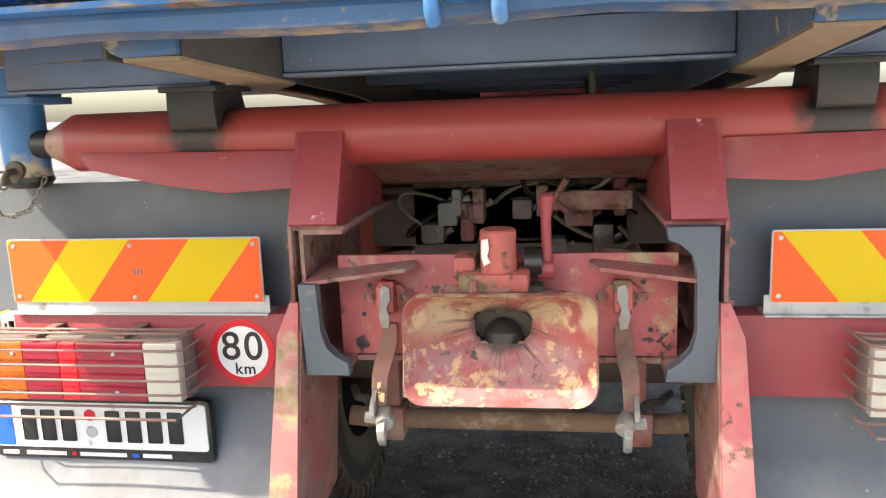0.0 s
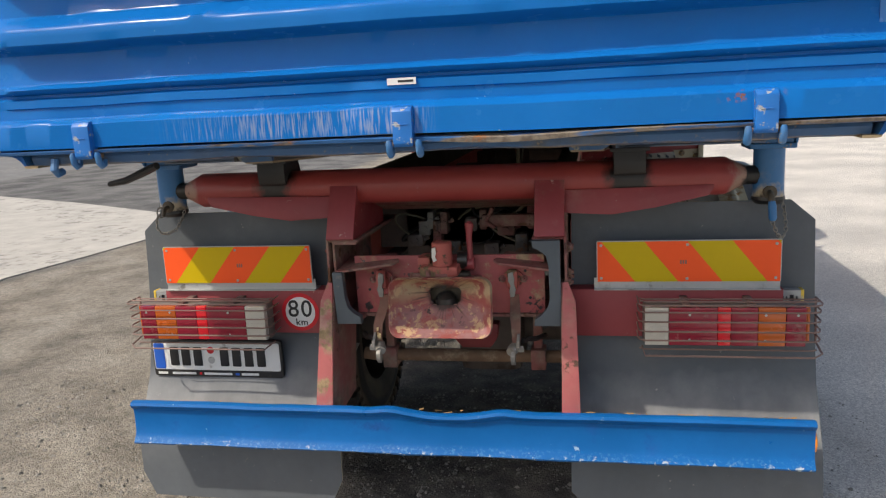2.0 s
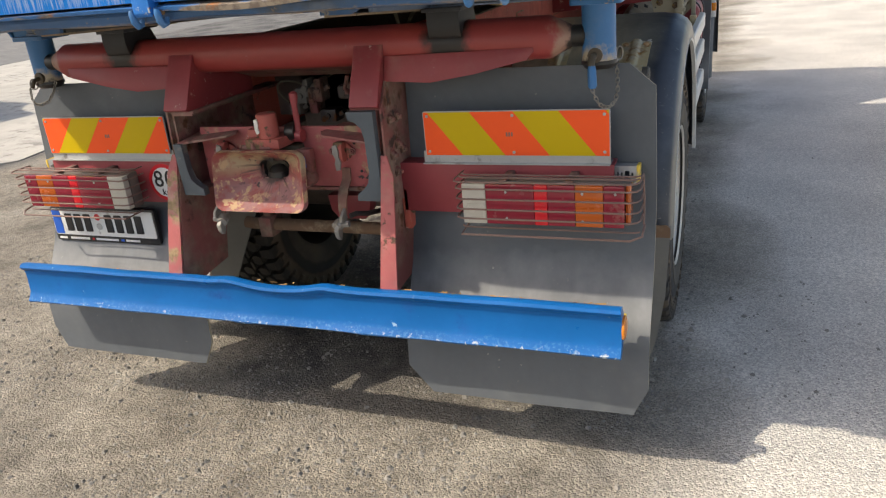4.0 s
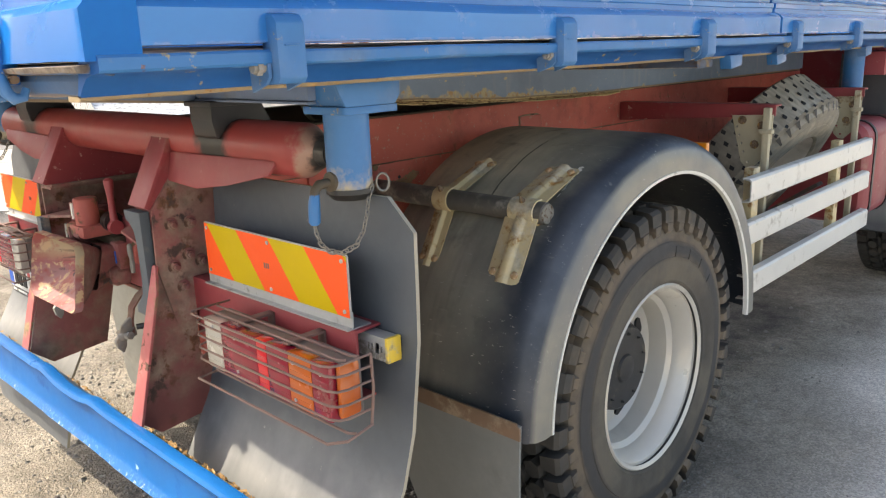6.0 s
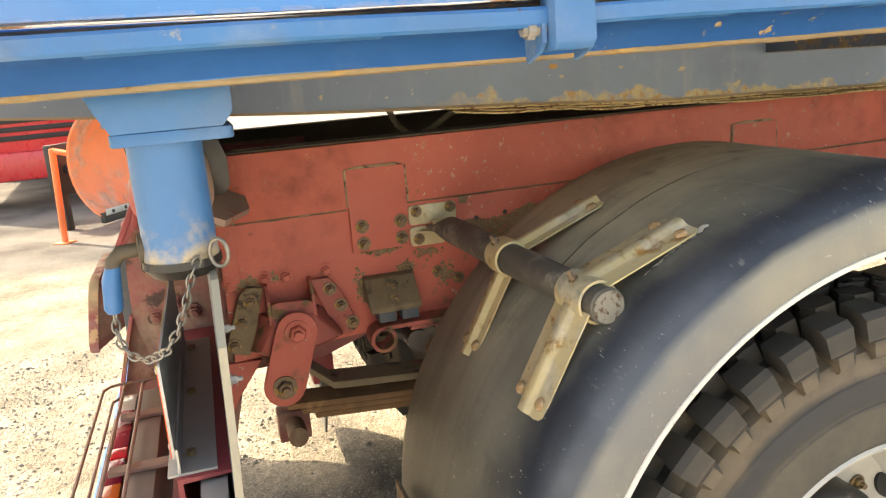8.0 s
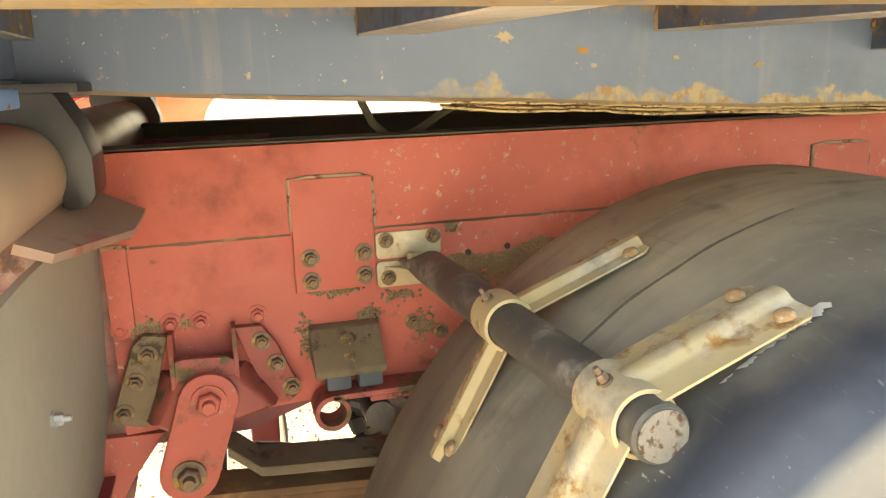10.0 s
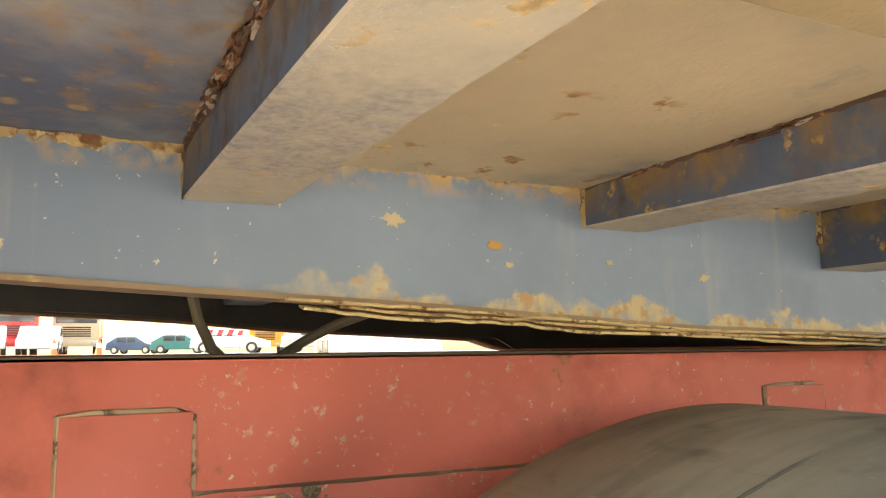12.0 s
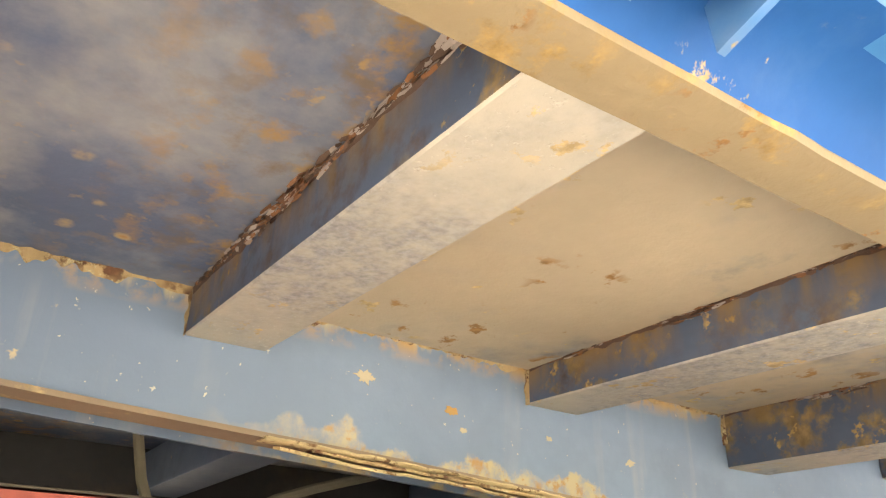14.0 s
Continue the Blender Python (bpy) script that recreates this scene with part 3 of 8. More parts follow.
PLATE_DUSTY = material("dusty_cream_steel", (0.46, 0.41, 0.29), 0.7, bump=0.15, vary=0.14, layers=[((0.30, 0.20, 0.11), 0.9, 14, 0.56, 0.7, 4, 0.46, 0.6)])
ALU = material("white_aluminium_rail", (0.66, 0.65, 0.60), 0.4, metal=0.1, bump=0.05, vary=0.06, layers=[((0.45, 0.42, 0.36), 0.8, 14, 0.58, 0.8, 3, 0.45, 0.65)])
STEEL = material("dark_worn_steel", (0.10, 0.09, 0.085), 0.45, metal=0.6, bump=0.2, vary=0.25, layers=[(RUST, 0.9, 18, 0.55, 0.68, 4, 0.45, 0.6), (DUST, 0.9, 10, 0.55, 0.75, 3, 0.45, 0.6)])
TUBE_BLACK = material("scraped_black_tube", (0.085, 0.080, 0.070), 0.5, bump=0.25, bump_scale=30, vary=0.25, layers=[((0.32, 0.29, 0.25), 0.8, 15, 0.48, 0.66, 5, 0.4, 0.58)])
RUSTY_STRAP = material("rusty_red_brown_strap", (0.20, 0.10, 0.075), 0.8, vary=0.3, bump=0.4, bump_scale=50, layers=[((0.32, 0.25, 0.18), 0.9, 15, 0.46, 0.62, 5, 0.4, 0.58), ((0.36, 0.10, 0.085), 0.7, 12, 0.55, 0.66, 4, 0.46, 0.58)])
BOLT = material("rusty_bolt_steel", (0.22, 0.15, 0.10), 0.6, metal=0.4, bump=0.3, vary=0.3, layers=[(OCHRE, 0.9, 60, 0.5, 0.65, 20, 0.4, 0.6)])
WIRE = material("rusty_brown_wire", (0.21, 0.135, 0.115), 0.7, metal=0.2, bump=0.2, vary=0.25)
CHAIN = material("dull_chain_steel", (0.26, 0.24, 0.21), 0.5, metal=0.7, vary=0.25, bump=0.1)
ORANGE_FILM = material("fluorescent_orange_film", (0.95, 0.105, 0.02), 0.42, vary=0.03, spec=0.3)
YELLOW_FILM = material("reflective_yellow_film", (0.56, 0.40, 0.002), 0.42, vary=0.04, spec=0.3)
PLATE_WHITE = material("white_plate_film", (0.68, 0.69, 0.68), 0.4, vary=0.04, bump=0.03, layers=[((0.35, 0.33, 0.3), 0.8, 18, 0.62, 0.8, 4, 0.5, 0.65)])
SIGN_RED = material("sign_red", (0.55, 0.01, 0.02), 0.4, vary=0.05)
EU_BLUE = material("plate_blue", (0.01, 0.10, 0.50), 0.4, vary=0.05)
INK = material("black_ink", (0.015, 0.015, 0.016), 0.5, vary=0.05)
BLACK_PLASTIC = material("black_plastic", (0.02, 0.02, 0.021), 0.45, vary=0.1, bump=0.05, layers=[(DUST, 0.9, 10, 0.6, 0.85, 3, 0.5, 0.7)])
DUSTY_PLASTIC = material("dusty_brown_plastic", (0.15, 0.125, 0.11), 0.7, vary=0.2, bump=0.1)
LENS_DARK = material("dark_red_lens", (0.24, 0.007, 0.026), 0.22, coat=0.6, vary=0.1, layers=[((0.3, 0.12, 0.1), 0.7, 12, 0.66, 0.85, 4, 0.5, 0.7)])
LENS_RED = material("bright_red_lens", (0.62, 0.008, 0.02), 0.15, coat=0.8, vary=0.05)
LENS_AMBER = material("amber_lens", (0.48, 0.095, 0.008), 0.25, coat=0.6, vary=0.08)
LENS_CLEAR = material("clouded_clear_lens", (0.48, 0.46, 0.40), 0.25, coat=0.8, vary=0.1)
YELLOW_CAP = material("yellow_plastic", (0.72, 0.50, 0.06), 0.5, vary=0.08, layers=[((0.5, 0.45, 0.3), 0.8, 20, 0.6, 0.75, 5, 0.5, 0.6)])
ORANGE_CAP = material("orange_reflector", (0.8, 0.24, 0.01), 0.3, vary=0.08, coat=0.5)
BROWN_STRIP = material("rusty_steel_strip", (0.19, 0.115, 0.07), 0.8, vary=0.3, bump=0.4, layers=[((0.33, 0.24, 0.16), 0.9, 15, 0.5, 0.65, 5, 0.4, 0.6)])
WOODY = material("straw_and_leaf_litter", (0.36, 0.22, 0.09), 0.9, vary=0.4)
DARK_SCUFF = material("dark_rubbed_plastic", (0.14, 0.135, 0.11), 0.6, vary=0.2, bump=0.1)
DARK_VOID = material("dark_brown_metal", (0.165, 0.135, 0.12), 0.7, vary=0.3, bump=0.2, layers=[((0.14, 0.10, 0.08), 0.9, 8, 0.5, 0.7, 3, 0.45, 0.6)])

GATE_PAINT = material("scraped_blue_tailgate_paint", (0.001, 0.128, 0.43), 0.22, coat=0.0, spec=0.17, bump=0.05, bump_scale=12, vary=0.06, extra=gate_wear, layers=[((0.55, 0.62, 0.68), 0.6, 60, 0.80, 0.84, 4.0, 0.56, 0.62)])
SIDE_PAINT = material("blue_side_paint", (0.022, 0.18, 0.48), 0.22, coat=0.5, bump=0.05, bump_scale=10, vary=0.06, extra=edge_rust(1.616, 1.622, (0.40, 0.27, 0.14), 0.3), layers=[((0.25, 0.42, 0.62), 0.6, 7, 0.66, 0.9, 1.6, 0.5, 0.8)])
TUBE_RED = material("red_tube_paint", (0.315, 0.047, 0.043), 0.42, bump=0.1, bump_scale=30, vary=0.12, extra=tube_grease, layers=[((0.5, 0.3, 0.25), 0.8, 30, 0.72, 0.78, 3.5, 0.52, 0.62)])
POST_BLUE = material("post_blue_paint", (0.035, 0.165, 0.38), 0.45, bump=0.15, bump_scale=40, vary=0.14, extra=foot_rust, layers=[(DUST, 0.9, 9, 0.5, 0.75, 2.2, 0.45, 0.65)])
RED_BRIGHT = material("sunfaded_red_paint", (0.38, 0.10, 0.10), 0.65, bump=0.3, bump_scale=30, vary=0.2, layers=[
    ((0.42, 0.24, 0.20), 0.85, 7, 0.42, 0.62, 3, 0.40, 0.56), ((0.34, 0.25, 0.14), 0.9, 14, 0.52, 0.62, 4, 0.44, 0.56), ((0.12, 0.07, 0.05), 0.9, 24, 0.62, 0.70, 5, 0.5, 0.6)])
DULL_ZINC = material("dull_grey_zinc", (0.24, 0.23, 0.21), 0.6, metal=0.3, bump=0.3, vary=0.3, layers=[((0.45, 0.44, 0.42), 0.8, 25, 0.55, 0.68, 8, 0.42, 0.58), (DUST, 0.9, 10, 0.55, 0.75, 3, 0.45, 0.6)])
HOSE = material("dusty_olive_hose", (0.22, 0.20, 0.14), 0.8, vary=0.2, bump=0.1)


# ---- mesh helpers ----
def finish(name, bm, mats, parent=None, label="", smooth=35, m=None):
    bmesh.ops.recalc_face_normals(bm, faces=bm.faces)
    me = bpy.data.meshes.new(name)
    bm.to_mesh(me)
    bm.free()
    for mat in mats if isinstance(mats, (list, tuple)) else [mats]:
        me.materials.append(mat)
    if smooth:
        me.polygons.foreach_set("use_smooth", [True] * len(me.polygons))
        me.set_sharp_from_angle(angle=radians(smooth))
    ob = new(name, me)
    if parent:
        ob.parent = parent
    if m is not None:
        ob.matrix_basis = m
    if label:
        ob["label"] = label
    return ob


def part(name, bm, mat, parent, label="", smooth=35, m=None):
    return finish(name, bm, mat, parent, label, smooth, m)


def thing(name, label, category, at=(0, 0, 0), group="", kind=""):
    e = new(name)
    e.location = at
    e.empty_display_size = 0.2
    return tagged(e, label, category, group, kind)


def box(bm, x0, x1, y0, y1, z0, z1, bev=0.0, mat=0):
    m = Matrix.LocRotScale(((x0 + x1) / 2, (y0 + y1) / 2, (z0 + z1) / 2), None, (abs(x1 - x0), abs(y1 - y0), abs(z1 - z0)))
    vs = bmesh.ops.create_cube(bm, size=1.0, matrix=m)["verts"]
    fs = list({f for v in vs for f in v.link_faces})
    for f in fs:
        f.material_index = mat
    if bev:
        es = list({e for v in vs for e in v.link_edges})
        out = bmesh.ops.bevel(bm, geom=es, offset=bev, segments=2, affect="EDGES", profile=0.6)
        for f in out["faces"]:
            f.material_index = mat


def prism(bm, pts, axis, a0, a1, mat=0, bev=0.0):
    """A polygon of two coordinates, pushed along the third axis from a0 to a1."""
    def put(p, a):
        return {"x": (a, p[0], p[1]), "y": (p[0], a, p[1]), "z": (p[0], p[1], a)}[axis]
    low = [bm.verts.new(put(p, a0)) for p in pts]
    high = [bm.verts.new(put(p, a1)) for p in pts]
    fs = [bm.faces.new(low), bm.faces.new(high[::-1])]
    k = len(pts)
    for i in range(k):
        fs.append(bm.faces.new((low[i], high[i], high[(i + 1) % k], low[(i + 1) % k])))
    for f in fs:
        f.material_index = mat
    if bev:
        es = list({e for f in fs for e in f.edges})
        for f in bmesh.ops.bevel(bm, geom=es, offset=bev, segments=2, affect="EDGES", profile=0.6)["faces"]:
            f.material_index = mat


def ring_sweep(bm, rings, closed_ring=True, caps=True, mat=0):
    """Faces between rings of points."""
    vs = [[bm.verts.new(p) for p in r] for r in rings]
    k = len(vs[0])
    fs = []
    for a, b in zip(vs, vs[1:]):
        for i in range(k if closed_ring else k - 1):
            fs.append(bm.faces.new((a[i], a[(i + 1) % k], b[(i + 1) % k], b[i])))
    if caps and closed_ring:
        fs += [bm.faces.new(vs[0][::-1]), bm.faces.new(vs[-1])]
    for f in fs:
        f.material_index = mat


def rod(bm, points, r, seg=10, caps=True, mat=0):
    """A round bar along points; r: one radius, or one for each point."""
    pts = [Vector(p) for p in points]
    rs = r if isinstance(r, (list, tuple)) else [r] * len(pts)
    rings = []
    side = None
    for i, p in enumerate(pts):
        way = (pts[min(i + 1, len(pts) - 1)] - pts[max(i - 1, 0)]).normalized()
        if side is None:
            side = way.orthogonal().normalized()
        side = (side - way * side.dot(way)).normalized()
        up = way.cross(side)
        rings.append([p + rs[i] * (math.cos(a) * side + math.sin(a) * up) for a in (2 * math.pi * j / seg for j in range(seg))])
    ring_sweep(bm, rings, True, caps, mat)


def lathe_x(bm, profile, cy, cz, seg=64, mat=0, closed=False):
    """A profile of (x, radius) turned round an axis along x."""
    prof = profile + [profile[0]] if closed else profile
    rings = [[(x, cy + r * math.cos(2 * math.pi * j / seg), cz + r * math.sin(2 * math.pi * j / seg)) for j in range(seg)] for x, r in prof]
    ring_sweep(bm, rings, True, False, mat)


def arc(cy, cz, r, a0, a1, k):
    return [(cy + r * math.cos(radians(a0 + (a1 - a0) * i / k)), cz + r * math.sin(radians(a0 + (a1 - a0) * i / k))) for i in range(k + 1)]


def bent(bm, amount, scale, axis=None):
    """Uneven wear: every corner moves a little."""
    for v in bm.verts:
        d = noise.noise_vector(v.co * scale) * amount
        v.co += d if axis is None else Vector(axis) * d.x


def cut_plate(name, outer, holes, axis, a0, a1, mat, parent, label="", bev=0.0):
    """A plate with holes: outline and holes bridged in one filled face, then given thickness."""
    bm = bmesh.new()
    def put(p):
        return {"x": (a0, p[0], p[1]), "y": (p[0], a0, p[1]), "z": (p[0], p[1], a0)}[axis]
    edges = []
    for loop in [outer] + holes:
        vs = [bm.verts.new(put(p)) for p in loop]
        edges += [bm.edges.new((vs[i], vs[(i + 1) % len(vs)])) for i in range(len(vs))]
    fs = [f for f in bmesh.ops.triangle_fill(bm, edges=edges, use_beauty=True)["geom"] if isinstance(f, bmesh.types.BMFace)]
    ext = bmesh.ops.extrude_face_region(bm, geom=fs)["geom"]
    shift = Vector({"x": (a1 - a0, 0, 0), "y": (0, a1 - a0, 0), "z": (0, 0, a1 - a0)}[axis])
    bmesh.ops.translate(bm, verts=[v for v in ext if isinstance(v, bmesh.types.BMVert)], vec=shift)
    return part(name, bm, mat, parent, label)


def circle(cx, cy, r, k=16):
    return [(cx + r * math.cos(2 * math.pi * i / k), cy + r * math.sin(2 * math.pi * i / k)) for i in range(k)]


def rounded(x0, x1, y0, y1, r, k=5):
    out = []
    for cx, cy, a in ((x1 - r, y1 - r, 0), (x0 + r, y1 - r, 90), (x0 + r, y0 + r, 180), (x1 - r, y0 + r, 270)):
        out += [(cx + r * math.cos(radians(a + 90 * i / k)), cy + r * math.sin(radians(a + 90 * i / k))) for i in range(k + 1)]
    return out


def text_mesh(body, size, m, mat, parent, name):
    c = bpy.data.curves.new(name, "FONT")
    c.body, c.size, c.align_x, c.align_y, c.extrude, c.offset = body, size, "CENTER", "CENTER", 0.0006, 0.0004
    tmp = new(name, c)
    me = bpy.data.meshes.new_from_object(tmp.evaluated_get(bpy.context.evaluated_depsgraph_get()))
    bpy.data.objects.remove(tmp)
    me.materials.append(mat)
    ob = new(name, me)
    ob.parent = parent
    ob.matrix_basis = m
    return ob


# hexagon bolt with washer, head towards +x, built once
def bolt_mesh(name, r, mat):
    bm = bmesh.new()
    lathe_x(bm, [(0, 0.0001), (0, r * 1.45), (0.003, r * 1.45), (0.003, 0.0001)], 0, 0, 14)
    ring_sweep(bm, [[(x, s * r * math.cos(math.pi / 3 * j), s * r * math.sin(math.pi / 3 * j)) for j in range(6)] for x, s in ((0.003, 1), (0.010, 1), (0.012, 0.85))])
    lathe_x(bm, [(0.012, r * 0.55), (0.02, r * 0.5), (0.02, 0.0001)], 0, 0, 10)
    bmesh.ops.recalc_face_normals(bm, faces=bm.faces)
    me = bpy.data.meshes.new(name)
    bm.to_mesh(me)
    bm.free()
    me.materials.append(mat)
    return me


BOLT_RUSTY = bolt_mesh("bolt", 0.011, BOLT)
BOLT_RED = bolt_mesh("bolt", 0.013, RED_DIRTY)
BOLT_RAIL = bolt_mesh("bolt", 0.013, RED_RAIL)
BOLT_HUB = bolt_mesh("bolt", 0.007, BLACK_PLASTIC)
BOLT_SMALL = bolt_mesh("bolt", 0.006, BOLT)
BOLT_ZINC = bolt_mesh("bolt", 0.007, GALV)


def dome_mesh():
    """Round worn rivet head towards +x."""
    q = bmesh.new()
    lathe_x(q, [(0, 0.0125), (0.0035, 0.0120), (0.0065, 0.0090), (0.0080, 0.0045), (0.0083, 0.0001)], 0, 0, 14)
    bent(q, 0.0012, 160)
    bmesh.ops.recalc_face_normals(q, faces=q.faces)
    me = bpy.data.meshes.new("rivet")
    q.to_mesh(me)
    q.free()
    me.polygons.foreach_set("use_smooth", [True] * len(me.polygons))
    me.materials.append(BOLT_OCHRE)
    return me


BOLT_OCHRE = material("ochre_rusted_rivet", (0.42, 0.26, 0.13), 0.85, bump=0.5, bump_scale=160, vary=0.3, layers=[((0.60, 0.45, 0.30), 0.9, 90, 0.5, 0.62, 40, 0.42, 0.58)])
DOME = dome_mesh()


def bolt(parent, x, y, z, rx=0, ry=0, rz=0, mesh=BOLT_RUSTY, s=1.0):
    o = new("bolt", mesh)
    o.parent = parent
    o.matrix_basis = pose(x, y, z, rx, ry, rz) @ Matrix.Scale(s, 4)
    return o


# ---- ground ----
def ground_material():
    m = bpy.data.materials.new("dusty_worn_asphalt")
    m.use_nodes = True
    nt = m.node_tree
    n, link = nt.nodes, nt.links.new
    bsdf = n["Principled BSDF"]
    coord = n.new("ShaderNodeTexCoord").outputs["Object"]

    def tex(scale, detail=6.0):
        t = n.new("ShaderNodeTexNoise")
        t.inputs["Scale"].default_value, t.inputs["Detail"].default_value = scale, detail
        link(coord, t.inputs["Vector"])
        return t.outputs["Fac"]

    def ramp(fac, stops):
        r = n.new("ShaderNodeValToRGB")
        while len(r.color_ramp.elements) < len(stops):
            r.color_ramp.elements.new(0.5)
        for e, (p, c) in zip(r.color_ramp.elements, stops):
            e.position, e.color = p, (*c, 1)
        link(fac, r.inputs["Fac"])
        return r.outputs["Color"]

    def mix(fac, a, b, kind="MIX"):
        x = n.new("ShaderNodeMix")
        x.data_type, x.blend_type = "RGBA", kind
        if isinstance(fac, float):
            x.inputs["Factor"].default_value = fac
        else:
            link(fac, x.inputs["Factor"])
        link(a, x.inputs[6])
        link(b, x.inputs[7])
        return x.outputs[2]

    grey = ramp(tex(0.9, 7), [(0.36, (0.45, 0.432, 0.402)), (0.5, (0.53, 0.508, 0.470)), (0.64, (0.60, 0.572, 0.525))])
    dirt = ramp(tex(2.2, 9), [(0.34, (0.165, 0.150, 0.127)), (0.48, (0.235, 0.214, 0.180)), (0.64, (0.30, 0.277, 0.237))])
    xyz = n.new("ShaderNodeSeparateXYZ")
    link(coord, xyz.inputs[0])
    wob = n.new("ShaderNodeMath")
    wob.operation = "MULTIPLY_ADD"
    link(tex(0.8, 6), wob.inputs[0])
    wob.inputs[1].default_value = 1.8
    link(xyz.outputs["X"], wob.inputs[2])
    near = n.new("ShaderNodeMapRange")
    near.inputs["From Min"].default_value, near.inputs["From Max"].default_value = 2.5, 1.8
    link(wob.outputs[0], near.inputs["Value"])
    vor = n.new("ShaderNodeTexVoronoi")
    vor.inputs["Scale"].default_value = 140.0
    link(coord, vor.inputs["Vector"])
    grit = ramp(vor.outputs["Color"], [(0.2, (0.68, 0.67, 0.66)), (0.55, (1.18, 1.17, 1.15)), (0.9, (1.75, 1.71, 1.66))])
    colour = mix(near.outputs["Result"], grey, dirt)
    lumps = ramp(tex(19, 12), [(0.34, (0.72, 0.71, 0.69)), (0.5, (0.98, 0.975, 0.965)), (0.66, (1.15, 1.13, 1.10))])
    colour = mix(near.outputs["Result"], colour, mix(0.8, dirt, lumps, "MULTIPLY"))
    # older, darker asphalt away to the left of the truck
    tar = ramp(tex(1.3, 9), [(0.36, (0.085, 0.085, 0.085)), (0.62, (0.17, 0.168, 0.163))])
    away = n.new("ShaderNodeMapRange")
    away.inputs["From Min"].default_value, away.inputs["From Max"].default_value = -4.2, -4.7
    link(wob.outputs[0], away.inputs["Value"])
    colour = mix(away.outputs["Result"], colour, tar)
    # oily dirt below the truck, with the shade there put into its colour
    def limit(value, low, high):
        r = n.new("ShaderNodeMapRange")
        r.inputs["From Min"].default_value, r.inputs["From Max"].default_value = low, high
        link(value, r.inputs["Value"])
        return r.outputs["Result"]
    def wobble(value, scale, amount):
        k = n.new("ShaderNodeMath")
        k.operation = "MULTIPLY_ADD"
        link(tex(scale, 6), k.inputs[0])
        k.inputs[1].default_value = amount
        link(value, k.inputs[2])
        return k.outputs[0]
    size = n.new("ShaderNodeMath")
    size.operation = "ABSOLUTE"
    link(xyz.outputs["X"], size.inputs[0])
    oil_shade = limit(wobble(size.outputs[0], 2.2, 1.2), 1.55, 1.10)
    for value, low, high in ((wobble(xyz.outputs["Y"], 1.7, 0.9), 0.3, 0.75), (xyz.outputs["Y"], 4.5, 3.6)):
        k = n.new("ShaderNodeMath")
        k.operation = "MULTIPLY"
        link(oil_shade, k.inputs[0])
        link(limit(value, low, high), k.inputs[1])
        oil_shade = k.outputs[0]
    oil_shade_tone = ramp(tex(7.0, 6), [(0.38, (0.075, 0.07, 0.066)), (0.62, (0.15, 0.138, 0.122))])
    colour = mix(oil_shade, colour, oil_shade_tone)
    colour = mix(0.55, colour, grit, "MULTIPLY")
    link(colour, bsdf.inputs["Base Color"])
    bsdf.inputs["Roughness"].default_value = 0.9
    bsdf.inputs["Specular IOR Level"].default_value = 0.25
    b = n.new("ShaderNodeBump")
    b.inputs["Strength"].default_value, b.inputs["Distance"].default_value = 1.0, 0.014
    add = n.new("ShaderNodeMath")
    soft = n.new("ShaderNodeMath")
    soft.operation = "MULTIPLY"
    link(vor.outputs["Distance"], soft.inputs[0])
    soft.inputs[1].default_value = -0.45
    link(soft.outputs[0], add.inputs[0])
    link(tex(70, 8), add.inputs[1])
    link(add.outputs[0], b.inputs["Height"])
    link(b.outputs["Normal"], bsdf.inputs["Normal"])
    return m


GROUND = ground_material()
CONCRETE = material("sunbleached_concrete", (0.42, 0.40, 0.36), 0.9, bump=0.3, bump_scale=40, vary=0.15, layers=[((0.30, 0.285, 0.26), 0.95, 5, 0.5, 0.70, 0.7, 0.45, 0.6)])
bm = bmesh.new()
STEP = 0.036
nx = ny = 200
X0, Y0 = -3.0, -3.2
def relief(x, y):
    """Lumpy dirt, smoother towards the asphalt to the right."""
    rough = min(1.0, max(0.25, (1.9 - x) / 0.8))
    return 0.010 * noise.noise((x * 1.8, y * 1.8, 3.1)) + rough * (0.007 * noise.noise((x * 5.5, y * 5.5, 8.0)) + 0.004 * noise.noise((x * 12.0, y * 12.0, 5.0)) + 0.004 * max(0.0, noise.noise((x * 17.0, y * 17.0, 2.0)))) - 0.007


grid = [[bm.verts.new((X0 + i * STEP, Y0 + j * STEP, relief(X0 + i * STEP, Y0 + j * STEP) if 0 < i < nx and 0 < j < ny else 0.0)) for j in range(ny + 1)] for i in range(nx + 1)]
for i in range(nx):
    for j in range(ny):
        bm.faces.new((grid[i][j], grid[i + 1][j], grid[i + 1][j + 1], grid[i][j + 1]))
FAR = 900.0
c = [bm.verts.new((sx * FAR, sy * FAR, 0)) for sx, sy in ((-1, -1), (1, -1), (1, 1), (-1, 1))]
rim = [grid[i][0] for i in range(nx + 1)], [grid[nx][j] for j in range(ny + 1)], [grid[i][ny] for i in range(nx, -1, -1)], [grid[0][j] for j in range(ny, -1, -1)]
for k in range(4):
    side = rim[k]
    bm.faces.new([c[k], c[(k + 1) % 4]] + side[::-1])
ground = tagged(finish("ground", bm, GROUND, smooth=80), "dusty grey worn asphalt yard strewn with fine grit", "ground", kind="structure")

